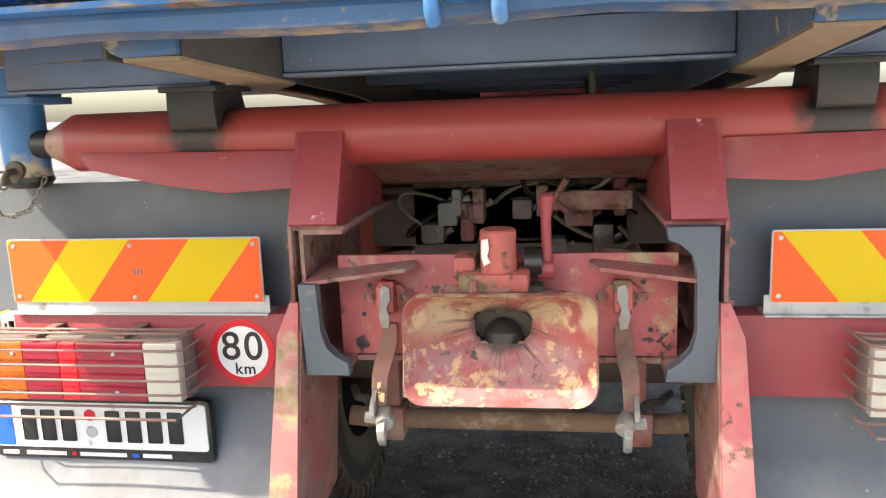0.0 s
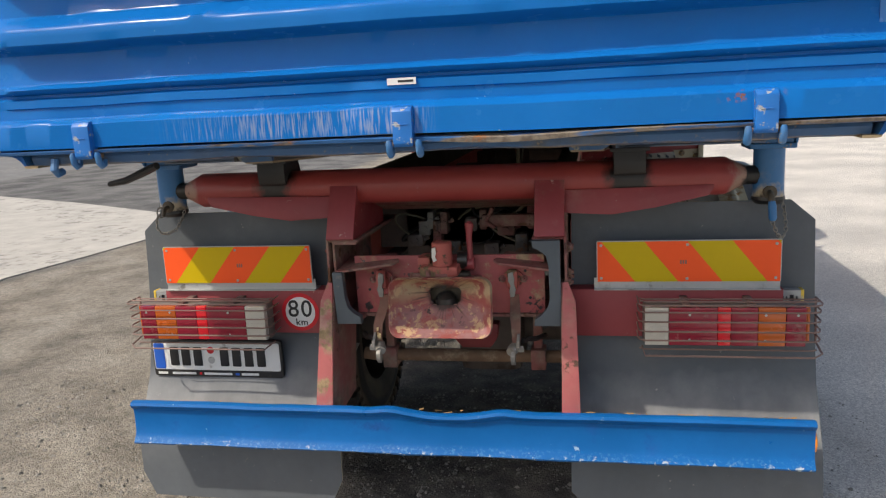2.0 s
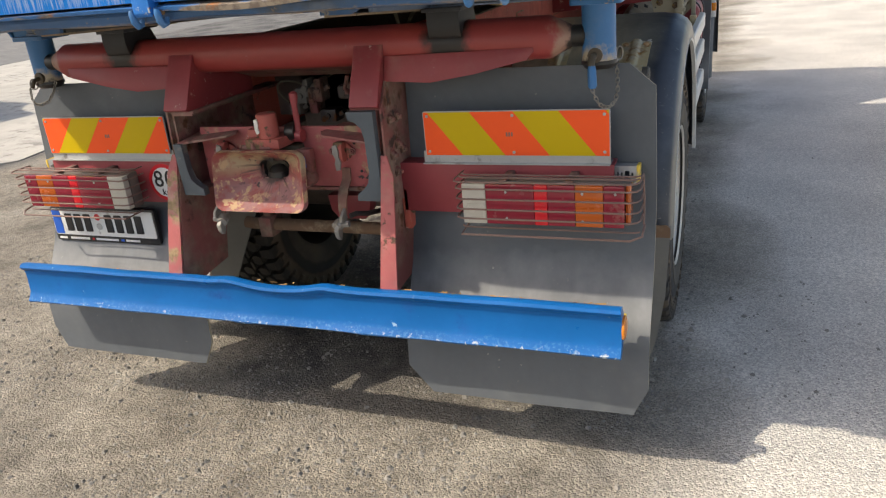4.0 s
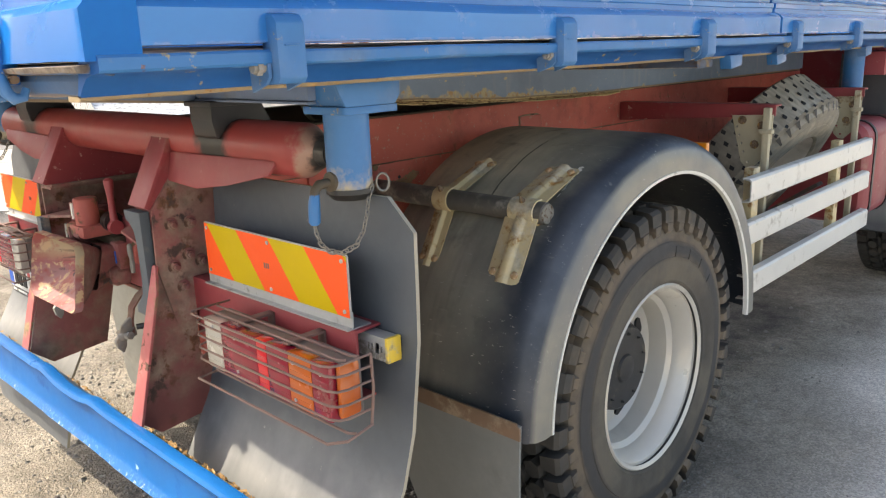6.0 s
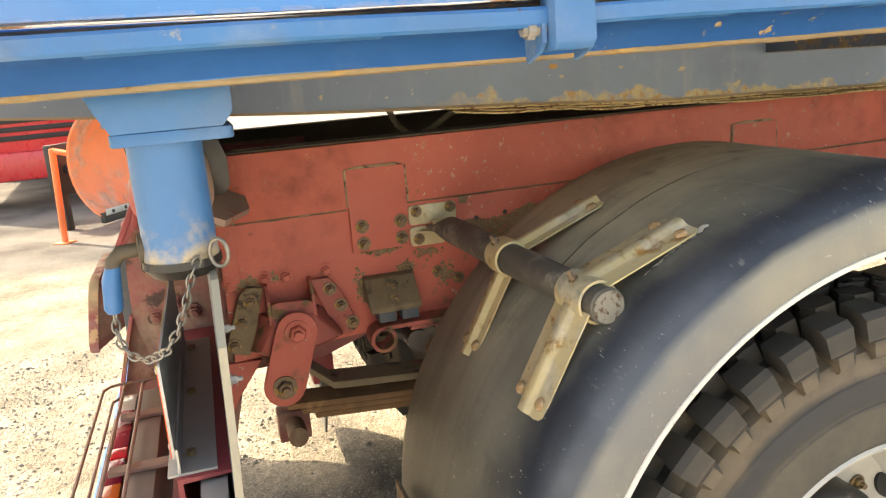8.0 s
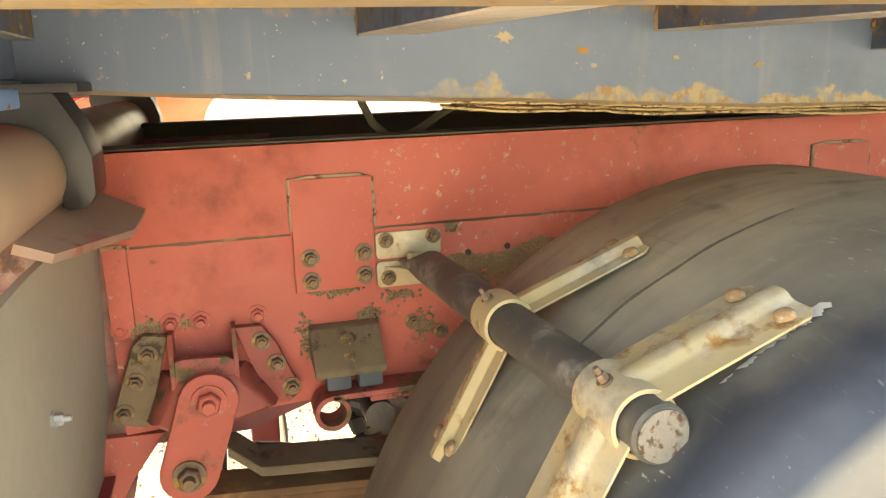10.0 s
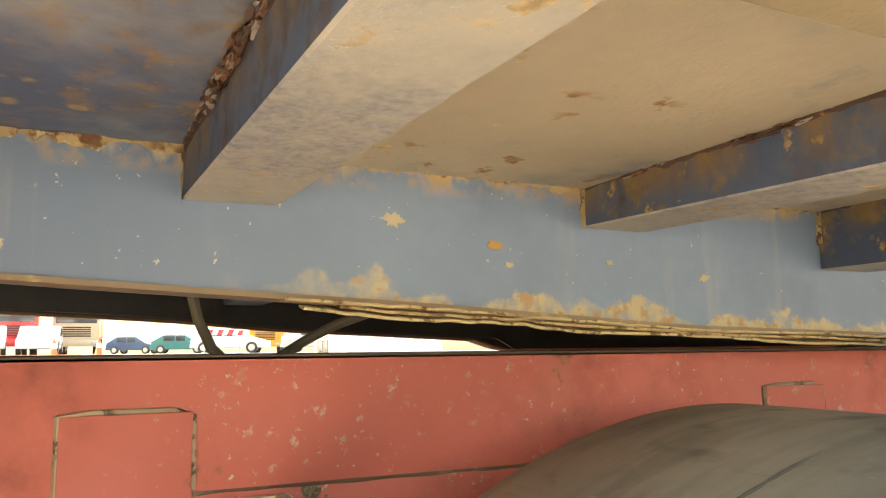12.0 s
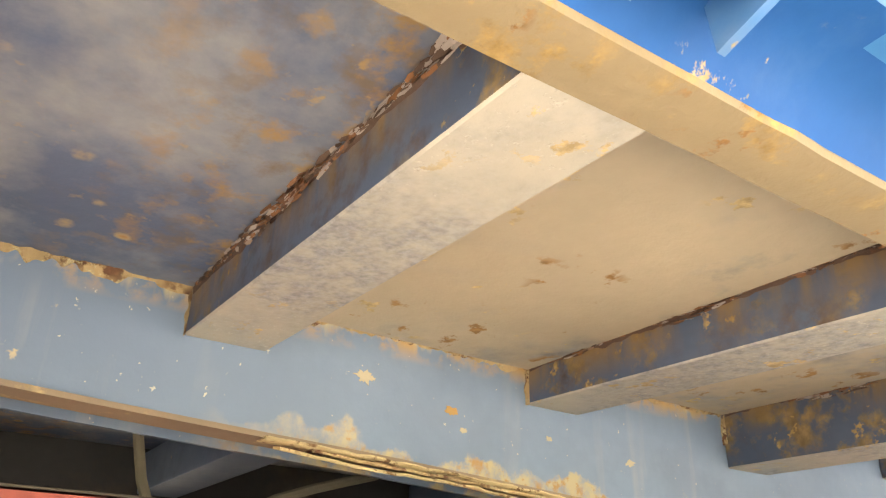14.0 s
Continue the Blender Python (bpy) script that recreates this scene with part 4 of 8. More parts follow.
# loose stones and grit on the dirt, thicker in drifts
random.seed(8)
verts, faces = [], []
for k in range(90000):
    x = random.uniform(-2.9, 2.2)
    y = random.uniform(-2.9, 1.6) if k % 6 else random.uniform(-2.9, 4.0)
    drift = 0.5 + 0.9 * noise.noise((x * 1.6, y * 1.6, 6.0)) + 0.7 * noise.noise((x * 6.0, y * 6.0, 1.0))
    if random.random() > drift or (x > 1.3 and random.random() < 0.9):
        continue
    r = 0.0022 * (1 + 1.6 * random.random() ** 2 + 5.0 * random.random() ** 12)
    a, up = random.uniform(0, 6.28), random.uniform(0.45, 0.95)
    b0 = len(verts)
    z = relief(x, y)
    for j in range(5):
        q = r * random.uniform(0.75, 1.3)
        verts.append((x + q * math.cos(a + j * 1.257), y + q * math.sin(a + j * 1.257), z - 0.001))
    for j in range(3):
        q = r * random.uniform(0.4, 0.7)
        verts.append((x + q * math.cos(a + j * 2.09), y + q * math.sin(a + j * 2.09), z + r * up))
    faces += [(b0 + 5, b0 + 6, b0 + 7)] + [(b0 + j, b0 + (j + 1) % 5, b0 + 5 + min(2, j * 3 // 5)) for j in range(5)] + [(b0 + 2, b0 + 6, b0 + 5), (b0 + 4, b0 + 7, b0 + 6), (b0 + 0, b0 + 5, b0 + 7)]
me = bpy.data.meshes.new("gravel")
me.from_pydata(verts, [], faces)


def stone_colours(n, link, coord, noise_at, span, times, blend, blend_value, colour, roughness):
    """Each stone has its own tone, from dark basalt to pale limestone."""
    pick = n.new("ShaderNodeNewGeometry").outputs["Random Per Island"]
    colour = blend(span(pick, 0.45, 0.0, 0.0, 0.85), colour, (0.11, 0.105, 0.10))
    return blend(span(pick, 0.82, 1.0, 0.0, 0.9), colour, (0.38, 0.36, 0.32)), roughness


STONE = material("mixed_gravel", (0.25, 0.235, 0.21), 0.9, vary=0.2, extra=stone_colours)
me.materials.append(STONE)
tagged(new("gravel", me), "loose pale gravel scattered on the dirt", "gravel", kind="stuff")

# ---- the truck ----
truck = thing("truck", "blue and red tipper truck parked on a dusty yard", "truck")
CY, CZ, TR = 1.15, 0.545, 0.562   # rear axle


def both(f):
    for s in (1, -1):
        f(s)


# bed: side and tail gates pressed from sheet, one outline of (out, up) for all
GATE = [(0.045, 1.572), (0.045, 1.640), (0.034, 1.652), (0.012, 1.660), (0.012, 1.690), (0.018, 1.693), (0.018, 1.716), (0.003, 1.722), (0.003, 1.730), (0.028, 1.738), (0.034, 1.746), (0.026, 1.754),
        (0.000, 1.762), (-0.006, 1.785), (-0.008, 1.815), (-0.008, 1.846), (0.000, 1.855), (0.046, 1.864), (0.056, 1.871), (0.056, 1.890), (0.056, 1.906), (0.050, 1.918), (0.004, 1.948), (-0.004, 1.956),
        (-0.008, 2.000), (-0.008, 2.046), (0.000, 2.055), (0.046, 2.064), (0.056, 2.071), (0.050, 2.106), (0.045, 2.118), (0.014, 2.148), (0.012, 2.154), (0.012, 2.19), (0.05, 2.205), (0.05, 2.275), (0.04, 2.29)]


SIDE = [(0.045, 1.616), (0.045, 1.668), (0.034, 1.680), (0.014, 1.688), (0.014, 1.700), (0.018, 1.703)] + GATE[6:]


def gate_sheet(bm, a0, a1, place, steps, outline=GATE):
    """The pressed outline along a; place(a, out, up) gives the point; small dents from use."""
    prof = outline + [(-0.035, 2.29), (-0.035, outline[0][1])]
    rings = []
    for i in range(steps + 1):
        a = a0 + (a1 - a0) * i / steps
        rings.append([place(a, d + (0.006 * noise.noise((a * 2.9, z * 5.0, 1.7)) + 0.0015 * noise.noise((a * 11.0, z * 12.0, 5.2)) + 0.022 * max(0.0, noise.noise((a * 6.3, z * 16.0, 7.7)) - 0.36) - 0.02 * max(0.0, noise.noise((a * 9.1, z * 14.0, 3.3)) - 0.45)) * (1 if d > -0.02 and 0 < i < steps else 0), z + 0.004 * noise.noise((a * 2.1, z, 9.0)) + 0.0012 * noise.noise((a * 7.0, z * 6, 2.0))) for d, z in prof])
    ring_sweep(bm, rings)


bm = bmesh.new()
gate_sheet(bm, -1.292, 1.262, lambda a, d, z: (a, -0.50 - (d if abs(a) < 1.19 else min(d, 0.012 + max(0, 1.235 - abs(a)) * 0.85) if z > 1.66 else d), z), 134)
tailgate = part("tailgate", bm, GATE_PAINT, truck, "blue pressed-steel tailgate with dents and scuffs", 40, m=pose(0, 0, 0.027))
bm = bmesh.new()
gate_sheet(bm, -0.494, 1.85, lambda a, d, z: (1.215 + d, a, z), 40, SIDE)
sidegate = part("side_gate", bm, SIDE_PAINT, truck, "blue pressed-steel drop side", 40)
bm = bmesh.new()
gate_sheet(bm, 1.87, 4.15, lambda a, d, z: (1.215 + d, a, z), 30, SIDE)
part("side_gate", bm, SIDE_PAINT, truck, "blue pressed-steel drop side", 40)
bm = bmesh.new()
gate_sheet(bm, -0.47, 4.15, lambda a, d, z: (-1.24 - d, a, z), 40, SIDE)
part("side_gate", bm, SIDE_PAINT, truck, "blue pressed-steel drop side", 40)
bm = bmesh.new()
box(bm, -1.22, 1.22, 4.15, 4.2, 1.57, 2.45, 0.01)
part("front_wall", bm, BLUE, truck)
# pale rust-flecked strip painting the daylight between drop side and sill
for y0, y1 in ((-0.19, 0.50), (0.58, 1.235), (1.305, 1.75)):
    bm = bmesh.new()
    rings = []
    for i in range(50):
        y = y0 + (y1 - y0) * i / 49
        h = 0.0016 + 0.0012 * noise.noise((y * 14, 3, 1))
        rings.append([(1.252, y, 1.6145), (1.2612, y, 1.6145), (1.2612, y, 1.6145 - h), (1.252, y, 1.6145 - h)])
    ring_sweep(bm, rings)
    part("light_slit", bm, LIGHT_SLIT, sidegate, "pale strip of painted daylight along the lower edge")

# rear sill under the tailgate with its bent rusty lip
bm = bmesh.new()
rings = []
for i in range(61):
    x = -1.262 + 2.5 * i / 60
    dent = 0.012 * noise.noise((x * 2.4, 0.3, 0)) + 0.006 * noise.noise((x * 7, 1.3, 0))
    sag = 0.016 * math.exp(-((x - 0.28) / 0.22) ** 2)
    rings.append([(x, -0.548 + dent, 1.556 - sag), (x, -0.552 + dent, 1.564 - sag * 0.6), (x, -0.50, 1.570), (x, -0.47, 1.566), (x, -0.50, 1.550 - sag * 0.5)])
ring_sweep(bm, rings)
part("sill_lip", bm, LIP, truck, "bent sill lip with rust and scraped paint", m=pose(0, 0, 0.027))
bm = bmesh.new()
rings = []
for i in range(41):
    x = -1.17 + 2.34 * i / 40
    w = 0.010 * noise.noise((x * 3, 5, 0)) + 0.003 * noise.noise((x * 9, 2, 0))
    rings.append([(x, -0.515, 1.556), (x, -0.520, 1.543), (x, -0.512, 1.524 + w), (x, -0.470, 1.517 + w), (x, -0.462, 1.523 + w), (x, -0.490, 1.530 + w), (x, -0.495, 1.556)])
ring_sweep(bm, rings)
part("rear_sill", bm, SILL_DIRTY_SHADED, truck, "worn blue folded sill with ochre dust", m=pose(0, 0, 0.027))
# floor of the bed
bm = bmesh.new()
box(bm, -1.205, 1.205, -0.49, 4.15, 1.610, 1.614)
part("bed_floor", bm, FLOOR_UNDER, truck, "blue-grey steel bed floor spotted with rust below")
bm = bmesh.new()
box(bm, 0.576, 1.190, 0.592, 0.980, 1.604, 1.6095)
box(bm, 0.576, 1.190, 1.077, 1.409, 1.604, 1.6095)
part("floor_sheet", bm, UNDER_DUSTY, truck, "beige dusty floor sheet with rust specks")


def long_sill(s):
    # longitudinal sill: deep web, tapered bottom edge, with flange
    bm = bmesh.new()
    ys = [-0.41, -0.1, 0.235, 0.4, 0.59, 0.75, 1.15, 1.75, 4.2] if s > 0 else [-0.41, -0.1, 0.2, 0.5, 0.62, 0.85, 1.13, 1.42, 1.47, 4.2]
    zs = [1.529, 1.505, 1.482, 1.472, 1.463, 1.456, 1.432, 1.418, 1.42] if s > 0 else [1.529, 1.513, 1.498, 1.484, 1.477, 1.458, 1.446, 1.432, 1.4045, 1.4045]
    web = [(-0.40, 1.61), (4.1, 1.61)] + [(min(y, 4.1), z) for y, z in list(zip(ys, zs))[:0:-1]] + [(-0.40, 1.529)]
    prism(bm, web, "x", s * 0.562, s * 0.570)
    prism(bm, web, "x", s * 0.440, s * 0.448)
    sill = part("long_sill", bm, SILL_GREY if s > 0 else SILL_INNER, truck, "dusty blue-grey longitudinal sill" if s > 0 else "dark slate longitudinal sill with brown dust")
    bm = bmesh.new()
    rings = []
    for i in range(80):
        y = -0.41 + 4.45 * i / 79
        z = np.interp(y, ys, zs)
        e = float(np.interp(y, [-0.41, 0.10, 0.30], [0.530, 0.545, 0.574]))
        b = float(np.interp(y, [0.10, 0.20], [0.440, 0.526]))
        rings.append([(s * b, y, z), (s * b, y, z - 0.006), (s * e, y, z - 0.006), (s * e, y, z)])
    ring_sweep(bm, rings)
    part("bottom_flange", bm, FLANGE_BROWN, sill, "brown dusty bottom flange")
    # the lower edge has split into thin rusty leaves that bulge apart
    if s > 0:
        blister = None
        for k in range(3):
            bm = bmesh.new()
            rings = []
            a0 = (0.60, 0.66, 0.62, 0.74, 0.80)[k]
            a1 = (2.05, 1.62, 1.95, 1.30, 1.80)[k]
            for i in range(90):
                y = a0 + (a1 - a0) * i / 89
                z = float(np.interp(y, ys, zs)) - 0.004
                g = max(0.0, 0.5 + 0.9 * noise.noise((y * 5.5, 2.0 + k * 0.35, 4))) * min(1.0, i / 5, (89 - i) / 8)
                w = 0.0022 * noise.noise((y * 40, k, 1.0))
                drop, out = 0.0042 * k + 0.006 * g * (0.3 + 0.5 * k), 0.5735 + 0.0024 * (2 - k) + 0.007 * g + w
                rings.append([(0.552, y, z - drop * 0.6), (out, y, z - drop + w), (out + 0.0008, y, z - drop - 0.0018 + w), (out - 0.001, y, z - drop - 0.0036 + w), (0.552, y, z - drop * 0.6 - 0.003)])
            ring_sweep(bm, rings)
            o = part("rust_leaf", bm, PALE_RUST if k % 2 == 0 else SEAM, blister or sill, "split ochre rust leaves along the lower edge" if not blister else "", 50)
    if s > 0:
        for y, z, r, mt in ((0.722, 1.5485, 0.013, FLAKE_CREAM), (0.853, 1.526, 0.010, FLAKE_OCHRE), (0.872, 1.503, 0.006, FLAKE_CREAM), (1.18, 1.497, 0.009, FLAKE_CREAM), (1.02, 1.512, 0.006, FLAKE_CREAM)):
            bm = bmesh.new()
            rim = []
            for j in range(44):
                a = 2 * math.pi * j / 44
                q = r * (0.72 + 0.45 * noise.noise((2.2 * math.cos(a), 2.2 * math.sin(a), y * 9)) + 0.35 * noise.noise((7 * math.cos(a), 7 * math.sin(a), y * 9)))
                rim.append((y + 1.3 * q * math.cos(a), z + 0.75 * q * math.sin(a)))
            prism(bm, rim, "x", 0.5702, 0.5709)
            part("paint_chip", bm, mt, sill)
    # end plate of the sill with a cut lower corner
    bm = bmesh.new()
    prism(bm, [(s * 0.436, 1.603), (s * 0.436, 1.530), (s * 0.524, 1.528), (s * 0.542, 1.536), (s * 0.556, 1.556), (s * 0.573, 1.572), (s * 0.580, 1.603)], "y", -0.426, -0.412, 0, 0.003)
    part("sill_end", bm, SILL_TAB, sill, "blue end plate with chipped paint")


both(long_sill)


def cross_members(s):
    for y0, y1, zb in ((-0.02, 0.075, 1.555), (0.4955, 0.5915, 1.5545), (0.9805, 1.078, 1.5545), (1.412, 1.52, 1.516), (1.9, 2.0, 1.55), (2.4, 2.5, 1.55), (2.9, 3.0, 1.55), (3.4, 3.5, 1.55)):
        bm = bmesh.new()
        prism(bm, [(y0, 1.609), (y0, zb + 0.002), (y0 + 0.002, zb), (y1 - 0.002, zb), (y1, zb + 0.002), (y1, 1.609)], "x", s * 0.5715, s * 1.172)
        for v in bm.verts:
            if v.co.z < 1.58:
                v.co.z -= (0.021 if 0.3 < y0 < 1.2 else 0.0) * (abs(v.co.x) - 0.57)
            v.co.y += (0.016 if 0.3 < y0 < 1.2 else 0.0) * (abs(v.co.x) - 0.57)
        bmesh.ops.recalc_face_normals(bm, faces=bm.faces)
        # faces looking down go paler: beige dust with warm ground bounce in the colour
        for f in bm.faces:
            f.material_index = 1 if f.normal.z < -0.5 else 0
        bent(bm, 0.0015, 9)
        cm = part("cross_member", bm, [MEMBER, MEMBER_BELOW], truck, "folded cross member with beige dust and painted ground bounce below")
        if s > 0 and 0.3 < y0 < 1.6:
            # split rust where the member meets the floor: a thin strip and long thin flakes lying along it
            bm = bmesh.new()
            rings = []
            for i in range(90):
                x = 0.58 + 0.575 * i / 89
                g = max(0.05, 0.30 + 0.7 * noise.noise((x * 17, y0 * 3, 2)) + 0.4 * noise.noise((x * 60, 1, 2)))
                yj = y0 + 0.016 * (x - 0.57)
                rings.append([(x, yj - 0.0005, 1.604 - 0.009 * g), (x, yj - 0.002 * g, 1.605 - 0.006 * g), (x, yj - 0.004 * g, 1.6075), (x, yj - 0.001, 1.6095)])
            ring_sweep(bm, rings)
            for k in range(420):
                x = random.uniform(0.60, 1.16)
                g = max(0.15, 0.45 + 1.1 * noise.noise((x * 11, y0 * 3, 2))) * min(1.0, (x - 0.56) * 5)
                yy = y0 + 0.016 * (x - 0.57) - 0.001 - random.uniform(0.0, 0.010) * g
                zz = 1.6075 - random.uniform(0.0, 0.014) * g
                l, w = random.uniform(0.003, 0.013), random.uniform(0.0008, 0.0030)
                m = pose(x, yy, zz, random.uniform(-80, 40), random.uniform(-7, 7), random.uniform(-7, 7))
                v = [bm.verts.new(m @ Vector(p)) for p in ((-l, -w * random.random(), 0), (-l * 0.3, -w, 0.0012), (l, -w * 0.5, 0), (l * 0.8, w * 0.6, 0.001), (-l * 0.2, w, 0.0005), (-l, w * 0.4, 0))]
                bm.faces.new(v)
            part("rust_scale", bm, FLAKE, cm, "flaking brown rust along the weld", 20)
    # weld seams along the sill top
    if s > 0:
        for y0, y1 in ((0.08, 0.495), (0.591, 0.982), (1.076, 1.409)):
            bm = bmesh.new()
            rings = []
            for i in range(170):
                y = y0 + (y1 - y0) * i / 169
                g = max(0.04, 0.35 + 0.8 * noise.noise((y * 26, 4, 2)) + 0.5 * noise.noise((y * 90, 4, 2)))
                g = g * (0.6 + 0.9 * max(0.0, 0.4 + noise.noise((y * 9, 8, 1))))
                rings.append([(0.5703, y, 1.6085 - 0.016 * g), (0.5712 + 0.002 * g, y, 1.6075 - 0.010 * g), (0.572 + 0.004 * g, y, 1.607 - 0.003 * g), (0.574 + 0.009 * g, y, 1.6094)])
            ring_sweep(bm, rings)
            part("weld_seam", bm, SEAM, truck, "rusty ochre weld seam")
        for y0 in (0.4955, 0.9805, 1.412):
            bm = bmesh.new()
            rings = []
            for i in range(24):
                z = 1.5535 + 0.05 * i / 23
                g = max(0.05, 0.4 + 0.9 * noise.noise((z * 60, y0, 2)))
                rings.append([(0.5705, y0 - 0.006 * g, z), (0.5745, y0 - 0.004 * g, z), (0.578, y0 - 0.0005, z), (0.5705, y0, z)])
            ring_sweep(bm, rings)
            part("weld_seam", bm, SEAM, truck)


both(cross_members)


def side_sill(s):
    # outer sill: top lip, recessed web, dusty bottom flange folded inwards
    bm = bmesh.new()
    rings = []
    for i in range(90):
        y = -0.53 + 4.68 * i / 89
        w = 0.0025 * noise.noise((y * 3, 7, s))
        low = 1.50 if s > 0 or y < 0.1 else 1.574
        web = 0.004 * noise.noise((y * 2.2, 3, s))
        rings.append([(s * x, y, max(z, low) + w) for x, z in ((1.20, 1.606), (1.262, 1.606), (1.266, 1.602), (1.266, 1.586), (1.262, 1.582), (1.238, 1.580), (1.218, 1.575), (1.201 + web, 1.563), (1.191, 1.550), (1.189, 1.547), (1.182, 1.550), (1.202, 1.60))])
    ring_sweep(bm, rings)
    # recessed web faces take a darker blue, recess shade put into the colour
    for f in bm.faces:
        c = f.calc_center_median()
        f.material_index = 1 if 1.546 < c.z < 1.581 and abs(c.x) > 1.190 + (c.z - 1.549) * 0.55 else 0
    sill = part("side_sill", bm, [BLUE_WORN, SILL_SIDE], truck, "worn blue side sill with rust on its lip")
    bm = bmesh.new()
    rings = []
    for i in range(160):
        y = -0.53 + 4.68 * i / 159
        w = 0.002 * noise.noise((y * 6, 2, s))
        e = 0.002 * max(0.0, noise.noise((y * 23, 5, s)))
        up = 0.0 if s > 0 or y < 0.1 else 0.040
        rings.append([(s * 1.145, y, 1.549 + up), (s * 1.145, y, 1.542 + w + up), (s * 1.175, y, 1.5415 + w + up), (s * (1.1885 + e), y, 1.5435 + w + up), (s * (1.1905 + e), y, 1.5475 + w + e + up), (s * 1.190, y, 1.550 + up), (s * 1.172, y, 1.549 + up)])
    ring_sweep(bm, rings)
    part("bottom_flange", bm, FLANGE_DUST, sill, "ochre dusty bottom flange")


both(side_sill)


def hinge_mesh():
    bm = bmesh.new()
    prism(bm, [(0.0, 0.055), (0.012, 0.052), (0.022, 0.040), (0.022, -0.045), (0.014, -0.055), (-0.02, -0.055), (-0.02, 0.05)], "y", -0.027, 0.027, 0, 0.003)
    box(bm, 0.0195, 0.0245, -0.014, 0.014, 0.004, 0.007, 0.001)
    return bm


side_hinges = []
for y in (-0.23, 0.54, 1.27, 1.99, 2.70, 3.35, 3.90):
    h = part("gate_hinge", hinge_mesh(), BLUE_WORN, truck, "blue hinge strap over a pin", m=pose(1.262, y, 1.607))
    bm = bmesh.new()
    rod(bm, [(-0.008, -0.058, -0.028), (-0.008, -0.024, -0.028)], 0.0085, 10)
    rod(bm, [(-0.008, -0.052, -0.028), (-0.008, -0.042, -0.028)], 0.013, 6)
    part("hinge_pin", bm, DULL_ZINC, h)
    for a in (-0.036, 0.031):
        bm = bmesh.new()
        prism(bm, [(-0.050, -0.022), (0.004, -0.022), (0.004, -0.044), (-0.008, -0.055), (-0.046, -0.068)], "y", a, a + 0.006, 0)
        part("pin_lug", bm, BLUE_WORN, h)
for x in (-0.960, 0.002, 0.918):
    h = part("gate_hinge", hinge_mesh(), HINGE_BLUE, truck, "blue hinge strap with worn paint and rust", m=pose(x, -0.545, 1.620, 0, 0, -90))
    for k in (-1, 1):
        bm = bmesh.new()
        rod(bm, [(0.013, k * 0.041, -0.036), (0.013, k * 0.041, -0.044), (0.008, k * 0.041, -0.066), (-0.002, k * 0.041, -0.076), (-0.016, k * 0.041, -0.074), (-0.022, k * 0.041, -0.060)], [0.006, 0.009, 0.010, 0.010, 0.008, 0.006], 12)
        part("hook", bm, BLUE_WORN, h)
    bm = bmesh.new()
    rod(bm, [(-0.006, -0.045, -0.046), (-0.006, 0.045, -0.046)], 0.007, 10)
    part("hinge_pin", bm, BOLT, h)
# small lug at the left end of the rear sill, and a loose strap under it
bm = bmesh.new()
rod(bm, [(-1.09, -0.52, 1.535), (-1.09, -0.53, 1.505), (-1.09, -0.515, 1.492), (-1.09, -0.495, 1.497)], 0.012, 10)
part("lashing_hook", bm, BLUE_WORN, truck, m=pose(0, 0, 0.03))
bm = bmesh.new()
rod(bm, [(-0.80, -0.45, 1.50), (-0.86, -0.43, 1.480), (-0.93, -0.42, 1.455), (-0.99, -0.42, 1.445)], [0.012, 0.013, 0.011, 0.008], 8)
part("loose_strap", bm, BLACK_PLASTIC, truck, m=pose(0, 0, 0.03))
# grey cross beam under the bed
bm = bmesh.new()
box(bm, -0.438, 0.438, 0.020, 0.10, 1.519, 1.60, 0.006)
box(bm, -0.438, 0.438, 0.012, 0.11, 1.511, 1.518, 0.002, 1)
part("bed_cross_beam", bm, [BEAM_SLATE, UNDER], truck, "dusty blue-grey cross beam under the bed")
for s in (1, -1):
    bm = bmesh.new()
    box(bm, s * 0.576, s * 1.03, -0.02, 0.05, 1.505, 1.60, 0.006)
    box(bm, s * 0.576, s * 1.03, -0.024, 0.054, 1.499, 1.5045, 0.001, 1)
    part("bed_cross_beam", bm, [BEAM_SLATE, UNDER], truck)
for y in (0.7, 1.4, 2.1, 2.8):
    bm = bmesh.new()
    box(bm, -0.438, 0.438, y, y + 0.09, 1.51, 1.60, 0.006)
    part("bed_cross_beam", bm, BEAM_SLATE, truck)

# tipping tube across the frame with tapered ends
TY, TZ, TRAD = 0.045, 1.392, 0.062
bm = bmesh.new()
lathe_x(bm, [(-1.04, 0.0001), (-1.04, 0.026), (-0.985, 0.030), (-0.928, TRAD - 0.004), (-0.920, TRAD), (0.920, TRAD), (0.928, TRAD - 0.004), (0.985, 0.030), (1.04, 0.026), (1.04, 0.0001)], TY, TZ, 40)
for f in bm.faces:
    cx = f.calc_center_median().x
    f.material_index = 1 if abs(cx) > 0.986 else 0
tube = part("tipping_tube", bm, [TUBE_RED, GREASE], truck, "oxide-red cross tube with greasy ends")


def saddle(s):
    # saddle hooked over the tube from above
    bm = bmesh.new()
    inner = arc(TY, TZ, TRAD + 0.004, 162, -40, 18)
    pts = [(TY - 0.080, 1.492), (TY - 0.080, 1.455), (TY - 0.074, 1.418), (TY - 0.068, 1.411)] + inner + [(TY + 0.060, 1.344), (TY + 0.082, 1.346), (TY + 0.093, 1.362), (TY + 0.094, 1.411), (TY + 0.083, 1.446), (TY + 0.062, 1.484), (TY + 0.056, 1.492)]
    prism(bm, pts, "x", s * 0.567, s * 0.668, 0, 0.003)
